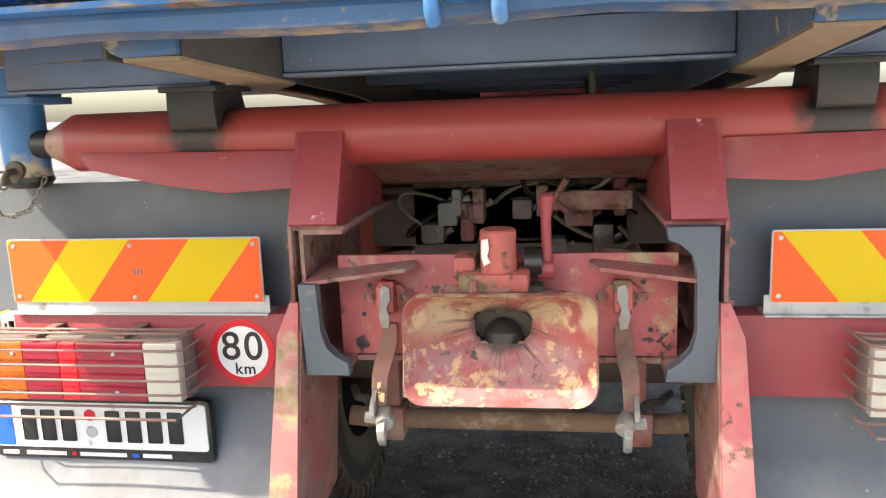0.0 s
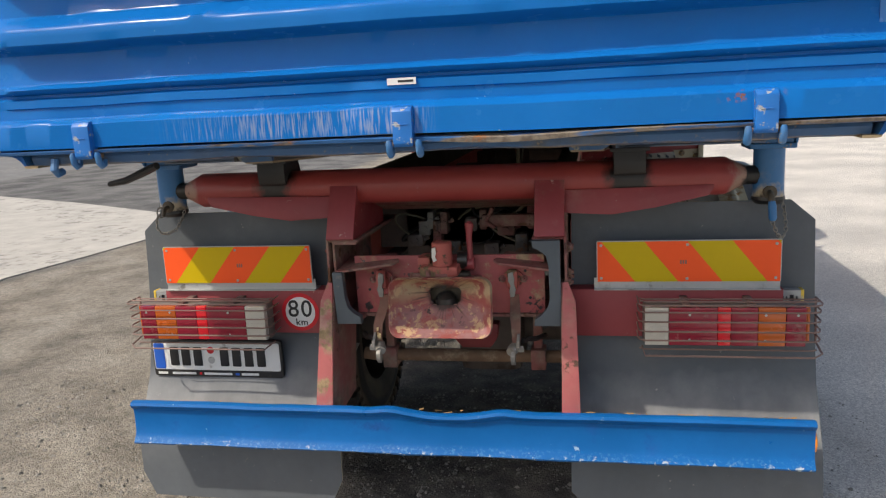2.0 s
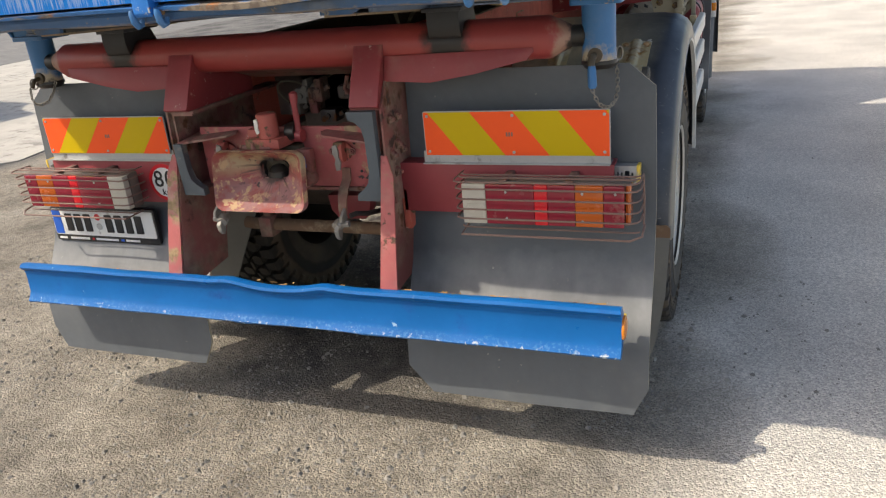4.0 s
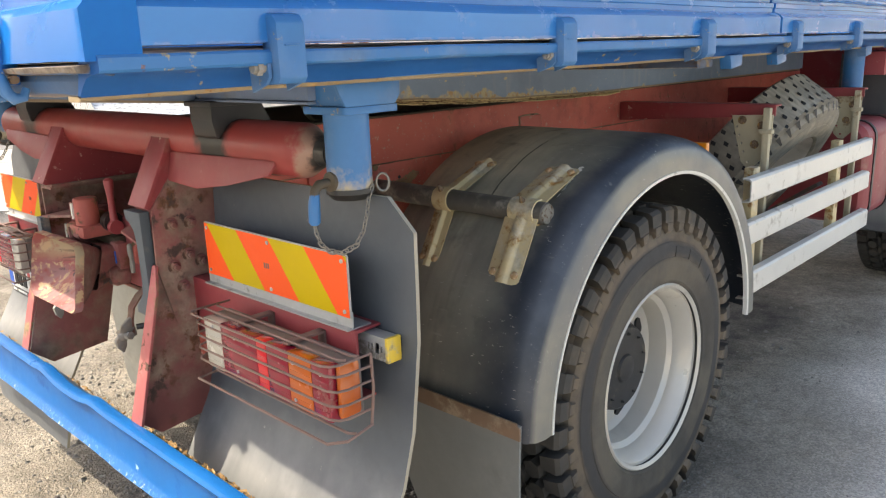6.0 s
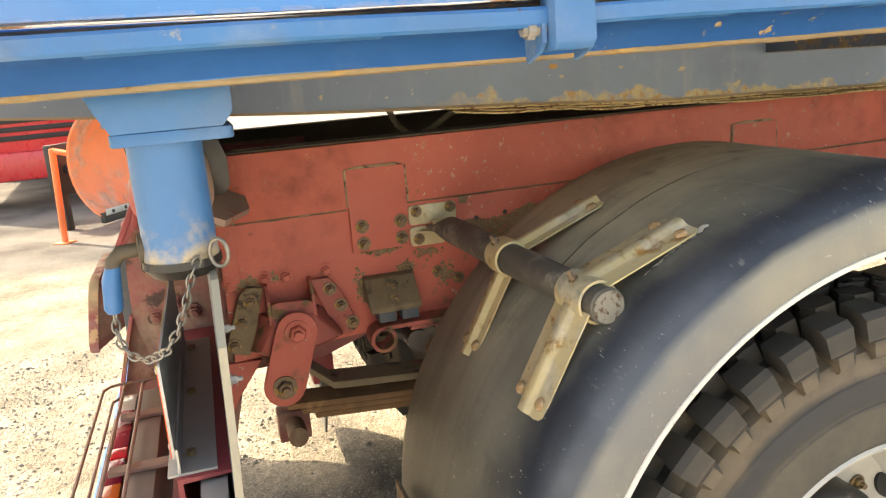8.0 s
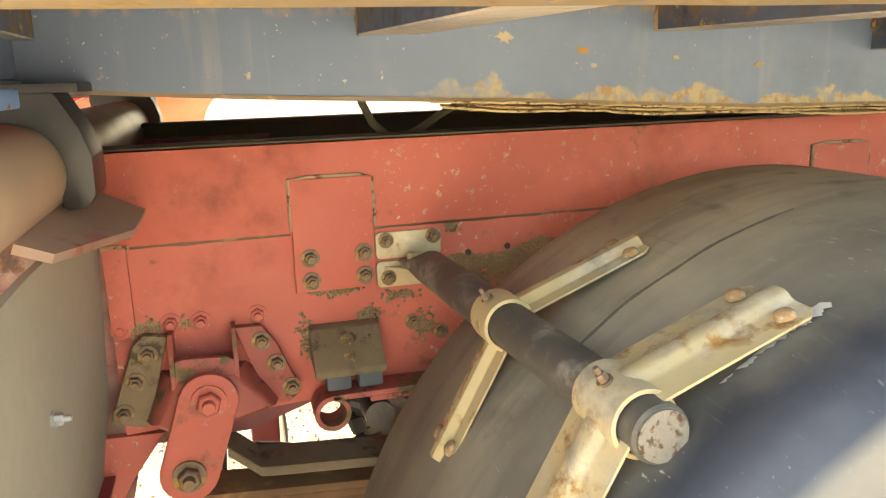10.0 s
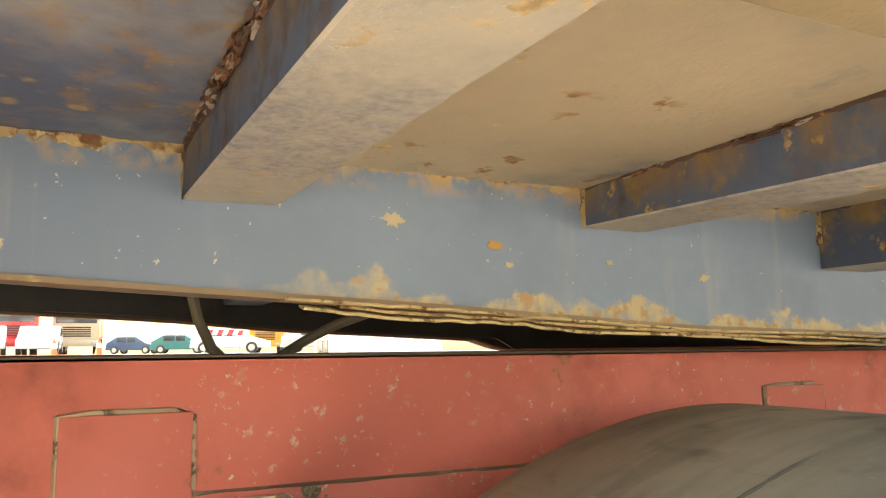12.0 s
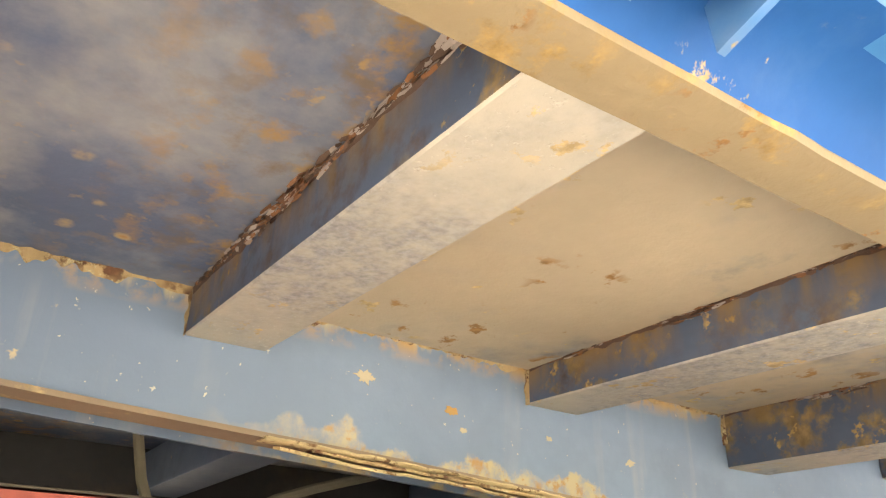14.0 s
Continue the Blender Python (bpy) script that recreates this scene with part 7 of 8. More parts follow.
    lathe_x(bm, [(0.426, 0.014), (0.432, 0.015), (0.432, 0.021), (0.426, 0.023)], 0.031, 0.858, 20)
    part("hole_rim", bm, CAKED, low)
    # white disc painting the brightness seen through the hole
    bm = bmesh.new()
    rod(bm, [(0.4275, 0.031, 0.858), (0.4295, 0.031, 0.858)], 0.0145, 18)
    part("hole", bm, PLATE_WHITE, low)
    # shackle plate
    bm = bmesh.new()
    dy, dz = -0.041, -0.121
    base = Vector((0.238, 1.003))
    end = base + Vector((dy, dz))
    pts = [(base.x + 0.046 * math.cos(radians(a)), base.y + 0.046 * math.sin(radians(a))) for a in range(-16, 165, 18)] + [(end.x + 0.046 * math.cos(radians(a)), end.y + 0.046 * math.sin(radians(a))) for a in range(164, 345, 18)]
    prism(bm, pts, "x", 0.500, 0.512, 0, 0.003)
    sh = part("shackle", bm, RED_RAIL, truck, "red shackle plate on the leaf spring")
    bolt(sh, 0.512, base.x, base.y, 15, mesh=BOLT_RAIL, s=1.5)
    bolt(sh, 0.512, end.x, end.y, 40, mesh=BOLT_RUSTY, s=1.7)
    # leaf spring pack
    pack = None
    for k in range(4):
        bm = bmesh.new()
        rings = []
        for i in range(40):
            y = (0.258 if k == 0 else 0.17 + 0.03 * k) + (1.85 - 0.06 * k) * (i / 39) ** 1.4
            z = (0.866 if k == 0 else 0.838 - 0.0140 * k) - 0.050 * math.sin(math.pi * min(1, max(0, (y - 0.2) / 1.9))) + (0.05 * max(0, (0.31 - y)) / 0.06 if k == 0 else 0)
            t = 0.016 if k == 0 else 0.0125
            rings.append([(0.392, y, z), (0.476, y, z), (0.478, y, z - 0.003), (0.478, y, z - t), (0.392, y, z - t)])
        ring_sweep(bm, rings)
        o = part("spring_leaf", bm, CAKED if k == 0 else LEAF_RUST, pack or truck, "rusty red leaf spring pack" if not pack else "")
        pack = pack or o
    # caked dirt: lumps stuck to the rail
    verts, faces = [], []
    def lumps(count, place):
        for k in range(count):
            y, z = place()
            r = random.uniform(0.0012, 0.0042)
            b = len(verts)
            for j in range(6):
                q = r * random.uniform(0.7, 1.3)
                verts.append((0.4303, y + q * math.cos(j * 1.047), z + q * math.sin(j * 1.047)))
            verts.append((0.4303 + r * random.uniform(0.5, 1.1), y, z))
            faces.extend((b + j, b + (j + 1) % 6, b + 6) for j in range(6))
    def streak():
        y = random.uniform(0.664, 0.867)
        lo, hi = np.interp(y, [0.664, 0.715, 0.751, 0.795, 0.867], [1.172, 1.131, 1.118, 1.14, 1.19]), np.interp(y, [0.664, 0.777, 0.84, 0.867], [1.182, 1.18, 1.203, 1.195])
        return y, random.uniform(lo, hi)
    lumps(1300, streak)
    for y, z, w, h, k in ((0.150, 1.108, 0.022, 0.012, 60), (0.205, 1.112, 0.022, 0.008, 30), (0.515, 1.092, 0.018, 0.012, 40), (0.405, 1.060, 0.010, 0.028, 40), (0.462, 1.140, 0.040, 0.007, 60), (0.615, 1.060, 0.02, 0.02, 40), (0.575, 1.12, 0.03, 0.012, 30), (0.668, 1.235, 0.012, 0.006, 16)):
        lumps(k * 3, lambda: (random.gauss(y, w * 0.6), random.gauss(z, h * 0.6)))
    me = bpy.data.meshes.new("caked_dirt")
    me.from_pydata(verts, [], faces)
    me.materials.append(LUMPS)
    dirt = new("caked_dirt", me)
    dirt.parent = rail
    tagged(dirt, "brown dirt caked on the rail", kind="stuff")
    # helper spring and bump stop
    bm = bmesh.new()
    ringpts = [(0.434 + 0.031 * math.cos(a), 0.943 + 0.031 * math.sin(a)) for a in (2 * math.pi * n / 20 for n in range(21))]
    rings = [[(0.437, y, z), (0.495, y, z), (0.495, 0.434 + (y - 0.434) * 0.74, 0.943 + (z - 0.943) * 0.74), (0.437, 0.434 + (y - 0.434) * 0.74, 0.943 + (z - 0.943) * 0.74)] for y, z in ringpts]
    ring_sweep(bm, rings, True, False)
    box(bm, 0.437, 0.495, 0.434, 0.80, 0.965, 0.975, 0.002)
    box(bm, 0.440, 0.490, 0.50, 1.5, 0.953, 0.963, 0.002)
    part("helper_spring", bm, RED_GREASY, truck, "dirty red helper spring with rolled eye")
    bm = bmesh.new()
    prism(bm, [(0.430, 1.085), (0.452, 1.080), (0.505, 1.022), (0.505, 1.010), (0.43, 1.03)], "y", 0.408, 0.528, 0, 0.004)
    box(bm, 0.445, 0.500, 0.426, 0.468, 0.985, 1.012, 0.006, 1)
    box(bm, 0.445, 0.500, 0.480, 0.522, 0.985, 1.012, 0.006, 1)
    bs = part("bump_stop", bm, [CAKED, GREY_PRIMER], truck, "dusty bump stop bracket with a grey rubber block")
    bolt(bs, 0.468, 0.468, 1.062, 0, -45, 0, s=0.7)
    bolt(bs, 0.488, 0.470, 1.038, 0, -45, 0, s=0.7)
    bm = bmesh.new()
    rod(bm, [(0.40, 0.515, 0.925), (0.49, 0.515, 0.925)], 0.026, 16)
    rod(bm, [(0.41, 0.545, 0.915), (0.47, 0.545, 0.915)], 0.034, 16)
    rod(bm, [(0.42, 0.47, 0.935), (0.42, 0.54, 0.90)], 0.018, 10)
    rod(bm, [(0.44, 0.53, 0.93), (0.44, 0.56, 0.88)], 0.014, 10)
    part("brake_linkage", bm, STEEL, truck)


random.seed(21)
both(chassis)
for y in (0.62, 1.6, 2.6, 3.6, 4.4):
    bm = bmesh.new()
    box(bm, -0.42, 0.42, y, y + 0.08, 1.05, 1.22, 0.004)
    part("frame_cross_member", bm, DARK_VOID, truck)
# hoses over the frame, under the bed
bm = bmesh.new()
rod(bm, [(0.2, 0.545, 1.52), (0.2, 0.555, 1.48), (0.2, 0.563, 1.45), (0.2, 0.583, 1.408), (0.2, 0.612, 1.382), (0.2, 0.645, 1.378), (0.2, 0.68, 1.393), (0.2, 0.72, 1.418), (0.2, 0.77, 1.443), (0.2, 0.835, 1.466), (0.2, 0.95, 1.50)], 0.008, 8)
part("hydraulic_hose", bm, HOSE, truck, "sagging dusty hydraulic hose")
# tipping ram in the frame
bm = bmesh.new()
lathe = [(1.0, 0.09), (1.36, 0.10), (1.42, 0.07)]
rod(bm, [(0, 2.3, 0.85), (0, 2.3, 1.3), (0, 2.3, 1.46)], [0.11, 0.11, 0.07], 20)
part("tipping_ram", bm, DARK_VOID, truck)


# wheels
def tyre_mesh(bm, xo, xi):
    """xo: outer side, xi: inner side; a profile turned about the axle, with blocks along both shoulders."""
    r = TR - 0.034
    prof = [(xo - 0.018, 0.300), (xo - 0.004, 0.312), (xo + 0.001, 0.322), (xo + 0.0005, 0.330), (xo + 0.004, 0.345), (xo + 0.007, 0.372), (xo + 0.007, 0.398), (xo + 0.0045, 0.4005), (xo + 0.0045, 0.428), (xo + 0.001, 0.446), (xo - 0.002, 0.449), (xo - 0.004, 0.474), (xo - 0.012, 0.490), (xo - 0.034, 0.500), (xo - 0.050, r - 0.004),
            (xi + 0.030, r), (xi + 0.018, 0.515), (xi + 0.006, 0.47), (xi - 0.004, 0.42), (xi, 0.35), (xi + 0.018, 0.300)]
    lathe_x(bm, prof, 0, 0, 72, 0, True)


def tread_mesh(bm, xo, lugs=42, xi=None):
    """Rows of rubber blocks round the tyre: tall square shoulder blocks with a stepped side, and staggered blocks between."""
    r = TR - 0.034
    pitch = 2 * math.pi / lugs
    inner = [(xo - 0.070, xo - 0.124, 0.5), (xo - 0.130, xi + 0.130, 0.0), (xi + 0.124, xi + 0.070, 0.5)]
    for k in range(lugs):
        a = pitch * k
        for xa, xb, off in inner:
            mid, half = a + off * pitch, pitch * 0.41
            cut = half * 0.35
            foot = [(xa, -half + cut), (xa, half - cut), ((xa + xb) / 2, half), (xb, half - cut), (xb, -half + cut), ((xa + xb) / 2, -half)]
            low = [bm.verts.new((x, (r - 0.004) * math.cos(mid + d), (r - 0.004) * math.sin(mid + d))) for x, d in foot]
            top = [bm.verts.new((x + (0.003 if x < (xa + xb) / 2 - 0.001 else -0.003 if x > (xa + xb) / 2 + 0.001 else 0.0), TR * math.cos(mid + d * 0.92), TR * math.sin(mid + d * 0.92))) for x, d in foot]
            bm.faces.new(top)
            for i in range(6):
                bm.faces.new((low[i], low[(i + 1) % 6], top[(i + 1) % 6], top[i]))
        for x0, way in ((xo, 1), (xi, -1)):
            half = pitch * 0.335
            prof = [(x0 - way * 0.064, r - 0.006), (x0 - way * 0.061, TR), (x0 - way * 0.012, TR - 0.003), (x0 - way * 0.001, TR - 0.013), (x0 + way * 0.001, 0.512), (x0 + way * 0.0045, 0.510), (x0 + way * 0.0045, 0.484), (x0 - way * 0.006, 0.474)]
            sides = []
            for sg in (-1, 1):
                row = []
                for j, (x, rad) in enumerate(prof):
                    h = half * (0.80 if j in (0, 1) else 1.0 if j < 4 else 0.94 if j == 4 else 0.60) * (1.06 if rad < TR - 0.02 and j < 5 else 1.0)
                    row.append(bm.verts.new((x, rad * math.cos(a + sg * h), rad * math.sin(a + sg * h))))
                sides.append(row)
            for j in range(len(prof) - 1):
                bm.faces.new((sides[0][j], sides[1][j], sides[1][j + 1], sides[0][j + 1]))
            bm.faces.new(sides[0])
            bm.faces.new(sides[1][::-1])


def tread(tyre, xo, lugs, xi, mat=TYRE):
    q = bmesh.new()
    tread_mesh(q, xo, lugs, xi)
    return tagged(part("tread", q, mat, tyre, "", 30), kind="stuff")


def rear_wheel(s):
    at = pose(0, CY, CZ) if s > 0 else pose(0, CY, CZ, 0, 0, 180)
    bm = bmesh.new()
    lathe_x(bm, [(1.204, 0.296), (1.210, 0.302), (1.212, 0.307), (1.206, 0.312), (1.196, 0.310), (1.190, 0.290), (1.165, 0.272), (1.125, 0.265), (1.110, 0.250), (1.045, 0.243), (1.025, 0.225), (1.018, 0.19), (1.012, 0.13), (1.010, 0.10)], 0, 0, 72)
    wheel = part("wheel", bm, RIM, truck, "dusty dual wheel with a silver-white rim", m=at)
    bm = bmesh.new()
    tyre_mesh(bm, 1.212, 0.930)
    tread(part("tyre", bm, TYRE, wheel, "chunky-lugged black tyre caked with brown dust", 30), 1.212, 42, 0.930)
    bm = bmesh.new()
    tyre_mesh(bm, 0.880, 0.600)
    tread(part("tyre", bm, TYRE, wheel, "", 30), 0.880, 42, 0.600)
    bm = bmesh.new()
    lathe_x(bm, [(1.012, 0.150), (1.070, 0.150), (1.082, 0.146), (1.090, 0.138), (1.092, 0.05), (1.100, 0.045), (1.104, 0.02), (1.104, 0.0001)], 0, 0, 40)
    part("hub_cover", bm, BLACK_PLASTIC, wheel, "dark grey hub cover")
    for k in range(10):
        a = 2 * math.pi * (k + 0.3) / 10
        bolt(wheel, 1.086, 0.118 * math.cos(a), 0.118 * math.sin(a), 0, 0, 0, BOLT_HUB, 0.75)
    for k in range(10):
        a = 2 * math.pi * k / 10
        bolt(wheel, 1.017, 0.168 * math.cos(a), 0.168 * math.sin(a), 0, 0, 0, BOLT_RUSTY, 1.1)
    for k in range(8):   # hand holes in the disc
        a = 2 * math.pi * (k + 0.5) / 8
        bm = bmesh.new()
        c = Vector((1.0245, 0.214 * math.cos(a), 0.214 * math.sin(a)))
        t1, t2 = Vector((0, math.cos(a), math.sin(a))), Vector((0, -math.sin(a), math.cos(a)))
        rings = [[c + Vector((dx, 0, 0)) + q * (0.017 * math.cos(b) * t1 + 0.032 * math.sin(b) * t2) for b in (2 * math.pi * n / 16 for n in range(16))] for dx, q in ((-0.01, 1), (0.004, 1))]
        ring_sweep(bm, rings)
        part("hand_hole", bm, INK, wheel)
    for a0, a1 in ((81, 89), (95, 103), (108, 117), (121, 129)):   # raised maker's marks as plain bars
        bm = bmesh.new()
        rings = []
        for a in np.linspace(a0, a1, 4):
            c, q = math.cos(radians(160 - a)), math.sin(radians(160 - a))
            rings.append([(1.2155, 0.396 * c, 0.396 * q), (1.2190, 0.399 * c, 0.399 * q), (1.2180, 0.432 * c, 0.432 * q), (1.2145, 0.435 * c, 0.435 * q)])
        ring_sweep(bm, rings)
        part("raised_bar", bm, TYRE, wheel)
    return wheel


both(rear_wheel)
bm = bmesh.new()
rod(bm, [(-0.7, CY, CZ), (0.7, CY, CZ)], 0.09, 20)
box(bm, -0.16, 0.16, CY - 0.2, CY + 0.2, CZ - 0.2, CZ + 0.18, 0.06)
part("rear_axle", bm, DARK_VOID, truck)
bm = bmesh.new()
rod(bm, [(0.30, 0.30, 0.80), (0.33, CY, 0.62)], 0.022, 12)
part("damper", bm, STEEL, truck)

# fenders
FY, FZ = 1.155, 0.592


def fender(s):
    prof = [(1.226, 0.619), (1.239, 0.623), (1.241, 0.660), (1.235, 0.688), (1.219, 0.710), (1.188, 0.727), (1.135, 0.736), (1.03, 0.738), (0.60, 0.738), (0.595, 0.733), (0.60, 0.728), (1.03, 0.728), (1.130, 0.726), (1.176, 0.718), (1.206, 0.702), (1.224, 0.680), (1.230, 0.655)]
    bm = bmesh.new()
    rings = []
    for i in range(61):
        a = radians(179 - 179 * i / 60)
        rings.append([(s * x, FY + r * math.cos(a), FZ + r * math.sin(a)) for x, r in prof])
    ring_sweep(bm, rings)
    f = part("fender", bm, FENDER, truck, "dusty black plastic fender with a white edge", 50)
    bm = bmesh.new()   # shallow crease along the crown
    rings = []
    for i in range(40):
        a, wide = radians(131 - 28.5 * i / 39), (0.0035 + 0.002 * noise.noise((i * 0.5, 2, 2))) * min(1.0, 0.2 + i / 6, 0.2 + (39 - i) / 6)
        mid = 0.890 + 0.004 * noise.noise((i * 0.13, 7, 2))
        rings.append([(s * (mid + u * wide), FY + r * math.cos(a), FZ + r * math.sin(a)) for u, r in ((-1, 0.7379), (-0.4, 0.7388), (0.4, 0.7388), (1, 0.7379))])
    ring_sweep(bm, rings)
    part("crease", bm, DARK_SCUFF, f)
    bm = bmesh.new()
    rings = []
    for i in range(61):
        a = radians(179 - 179 * i / 60)
        rings.append([(s * x, FY + r * math.cos(a), FZ + r * math.sin(a)) for x, r in ((1.2405, 0.6170), (1.2425, 0.6265), (1.228, 0.6275), (1.225, 0.6170))])
    ring_sweep(bm, rings)
    part("edge_trim", bm, WHITE_EDGE, f, "white painted edge")
    # rear lower flap with a rusty clamp strip
    bm = bmesh.new()
    rings = []
    for z in (0.680, 0.55, 0.4, 0.24, 0.15, 0.115):
        x1 = float(np.interp(z, [0.115, 0.16, 0.4, 0.68], [1.14, 1.185, 1.222, 1.238]))
        x0 = float(np.interp(z, [0.115, 0.16, 0.68], [0.94, 0.90, 0.66] if s > 0 else [0.80, 0.76, 0.48]))
        y = 0.412 + 0.010 * math.sin(z * 7)
        rings.append([(s * x0, y, z), (s * x1, y, z), (s * x1, y - 0.008, z), (s * x0, y - 0.008, z)])
    ring_sweep(bm, rings)
    fl = part("lower_flap", bm, FLAP_GREY, truck, "grey rubber flap below the fender")
    bm = bmesh.new()
    prism(bm, [(s * 0.66, 0.640), (s * 1.238, 0.640), (s * 1.238, 0.674), (s * 1.226, 0.686), (s * 0.66, 0.686)], "y", 0.392, 0.398, 0, 0.001)
    part("clamp_strip", bm, BROWN_STRIP, fl, "rusty clamp strip")
    bm = bmesh.new()
    rod(bm, [(s * 1.02, 0.412, 0.150), (s * 1.02, 0.402, 0.150)], 0.014, 14)
    part("flap_hole", bm, INK, fl)
    if s < 0:
        return
    # pressed brackets that clamp the fender to the outrigger tube
    for x0, x1 in ((1.012, 1.122), (0.748, 0.822)):
        def rail(a0, a1, name):
            bm = bmesh.new()
            rings = []
            p0, p1 = Vector(a0), Vector(a1)
            d = (p1 - p0).normalized()
            up = Vector((-d.y, d.x))
            if up.y < 0 and abs(up.y) > abs(up.x):
                up = -up
            if (p0 + up * 0.01 - Vector((FY, FZ))).length < (p0 - Vector((FY, FZ))).length:
                up = -up
            w = x1 - x0
            for i, t in enumerate((0.0, 0.06, 0.5, 1.0)):
                c = p0.lerp(p1, t)
                cut = 0.010 if i == 0 else 0.0
                top = [(cut, 0.0), (w * 0.30, 0.001), (w * 0.345, 0.0035), (w * 0.385, 0.009), (w * 0.43, 0.0115), (w * 0.57, 0.0115), (w * 0.62, 0.009), (w * 0.66, 0.0035), (w * 0.71, 0.001), (w - cut, 0.0)]
                sec = [(x0 + a, h) for a, h in top] + [(x0 + a, h - 0.003) for a, h in top[::-1]]
                rings.append([(x, c.x + up.x * h, c.y + up.y * h) for x, h in sec])
            ring_sweep(bm, rings)
            o = part(name, bm, ZINC, f, "yellowed zinc strap with rust stains", 30)
            tilt = math.degrees(math.atan2(up.y, up.x))
            for xx in (x0 + w * 0.16, x1 - w * 0.16):
                c = p0.lerp(p1, 0.14)
                q = new("rivet", DOME)
                q.parent = f
                q.matrix_basis = Matrix.Translation((xx, c.x + up.x * 0.002, c.y + up.y * 0.002)) @ Vector((0, up.x, up.y)).to_track_quat("X", "Z").to_matrix().to_4x4() @ Matrix.Scale(0.9, 4)
            return o
        if x0 > 1:   # shreds of white film left along the outer edge of the strap
            bm = bmesh.new()
            for k in range(34):
                t = random.random() ** 1.6 * 0.75
                c = Vector((0.838, 1.2645)).lerp(Vector((0.690, 1.1865)), t)
                c = Vector((FY, FZ)) + (c - Vector((FY, FZ))).normalized() * 0.7392
                d = Vector((0.148, 0.078)).normalized()
                l, w = random.uniform(0.003, 0.010), random.uniform(0.003, 0.014) * (1.3 - t)
                m = x1 - 0.011 - (0.006 if t < 0.08 else 0)
                v = [bm.verts.new((m + a, c.x + d.x * e, c.y + d.y * e + h)) for a, e, h in ((0, -l, 0), (w, -l * 0.3 + w * 0.5, 0.0012), (w * 0.6, l * 0.5 + w * 0.5, 0.0008), (0, l, 0))]
                bm.faces.new(v)
            tagged(part("film_shreds", bm, WHITE_EDGE, f, "torn white film along the strap"), kind="stuff")
        rail((0.536, 0.990), (0.630, 1.158), "lower_strap")
        rail((0.832, 1.262), (0.655, 1.192), "upper_strap")
        bm = bmesh.new()
        xa, xb = x0 + (x1 - x0) * 0.12, x1 - (x1 - x0) * 0.12
        f1 = ((x0 + x1) / 2 - 0.437) / 0.694
        cy, cz = 0.606 + 0.052 * f1, 1.184 - 0.019 * f1
        ring = [(cy + 0.036 * math.cos(radians(a)), cz + 0.036 * math.sin(radians(a))) for a in range(0, 360, 15)]
        small = [(cy + 0.0312 * math.cos(radians(a)), cz + 0.0312 * math.sin(radians(a))) for a in range(0, 360, 15)]
        vs = [[bm.verts.new((x, y, z)) for y, z in r] for x, r in ((xa, small), (xa, ring), (xb, ring), (xb, small))]
        for a, b in zip(vs, vs[1:]):
            for i in range(24):
                bm.faces.new((a[i], a[(i + 1) % 24], b[(i + 1) % 24], b[i]))
        cl = part("tube_clamp", bm, ZINC, f)
        bolt(cl, (xa + xb) / 2, cy - 0.020, cz + 0.030, 0, -55, -90, BOLT_SMALL, 1.0)
    bm = bmesh.new()
    box(bm, 1.12, 1.175, 1.50, 1.525, 1.215, 1.265, 0.004)
    part("side_marker", bm, ORANGE_CAP, f, "orange side marker")


both(fender)


# side guard: three white rails on posts
def side_guard(s):
    guard = None
    for z0, z1, y1 in ((1.005, 1.095, 3.36), (0.835, 0.925, 3.36), (0.625, 0.718, 3.40)):
        bm = bmesh.new()
        rings = []
        for y in (1.845, 1.848, y1):
            e = 0.0
            rings.append([(s * x, y, z) for x, z in ((1.165, z1 + 0.002), (1.192, z1), (1.200, z1 - 0.008), (1.200, z0 + 0.008), (1.192, z0), (1.165, z0 - 0.002), (1.165, z0 + 0.004), (1.188, z0 + 0.006), (1.195, z0 + 0.012), (1.195, z1 - 0.012), (1.188, z1 - 0.006), (1.165, z1 - 0.004))])
        ring_sweep(bm, rings)
        o = part("guard_rail", bm, ALU, guard or truck, "white aluminium side guard rails on wooden-brown posts" if not guard else "")
        guard = guard or o
    for y in (1.95, 2.95):
        bm = bmesh.new()
        box(bm, *sorted((s * 1.125, s * 1.163)), y, y + 0.06, 0.60, 1.12, 0.003)
        part("guard_post", bm, ZINC, guard)


both(side_guard)
# outrigger beams, and the spare tyre standing between them
for y in (2.17, 3.33):
    bm = bmesh.new()
    prism(bm, [(0.44, 1.345), (1.146, 1.345), (1.146, 1.300), (1.00, 1.292), (0.44, 1.262)], "y", y, y + 0.008, 0, 0.002)
    box(bm, 0.44, 1.146, y + 0.008, y + 0.06, 1.337, 1.345, 0.002)
    beam = part("outrigger", bm, RED, truck, "oxide-red outrigger beam")
    pts = [(0.975, 1.300), (1.142, 1.306), (1.140, 1.19), (1.114, 1.135), (1.068, 1.088), (1.045, 1.090), (1.022, 1.112)]
    holes = [circle(0.998 + 0.011 * k, 1.255 - 0.034 * k, 0.006, 8) for k in range(4)] + [circle(1.052, 1.112, 0.006, 8)]
    hp = cut_plate("hole_plate", pts, holes, "y", y - 0.012, y - 0.004, PLATE_DUSTY, beam, "yellowed steel bracket plate with a row of holes")
    for x, z in ((1.02, 1.282), (1.10, 1.262), (1.075, 1.185)):
        bolt(hp, x, y - 0.012, z, 0, 0, -90, s=1.1)
    bm = bmesh.new()
    box(bm, 1.112, 1.140, y - 0.040, y - 0.014, 0.62, 1.335, 0.004)
    box(bm, 1.100, 1.152, y - 0.044, y - 0.012, 1.232, 1.250, 0.003)
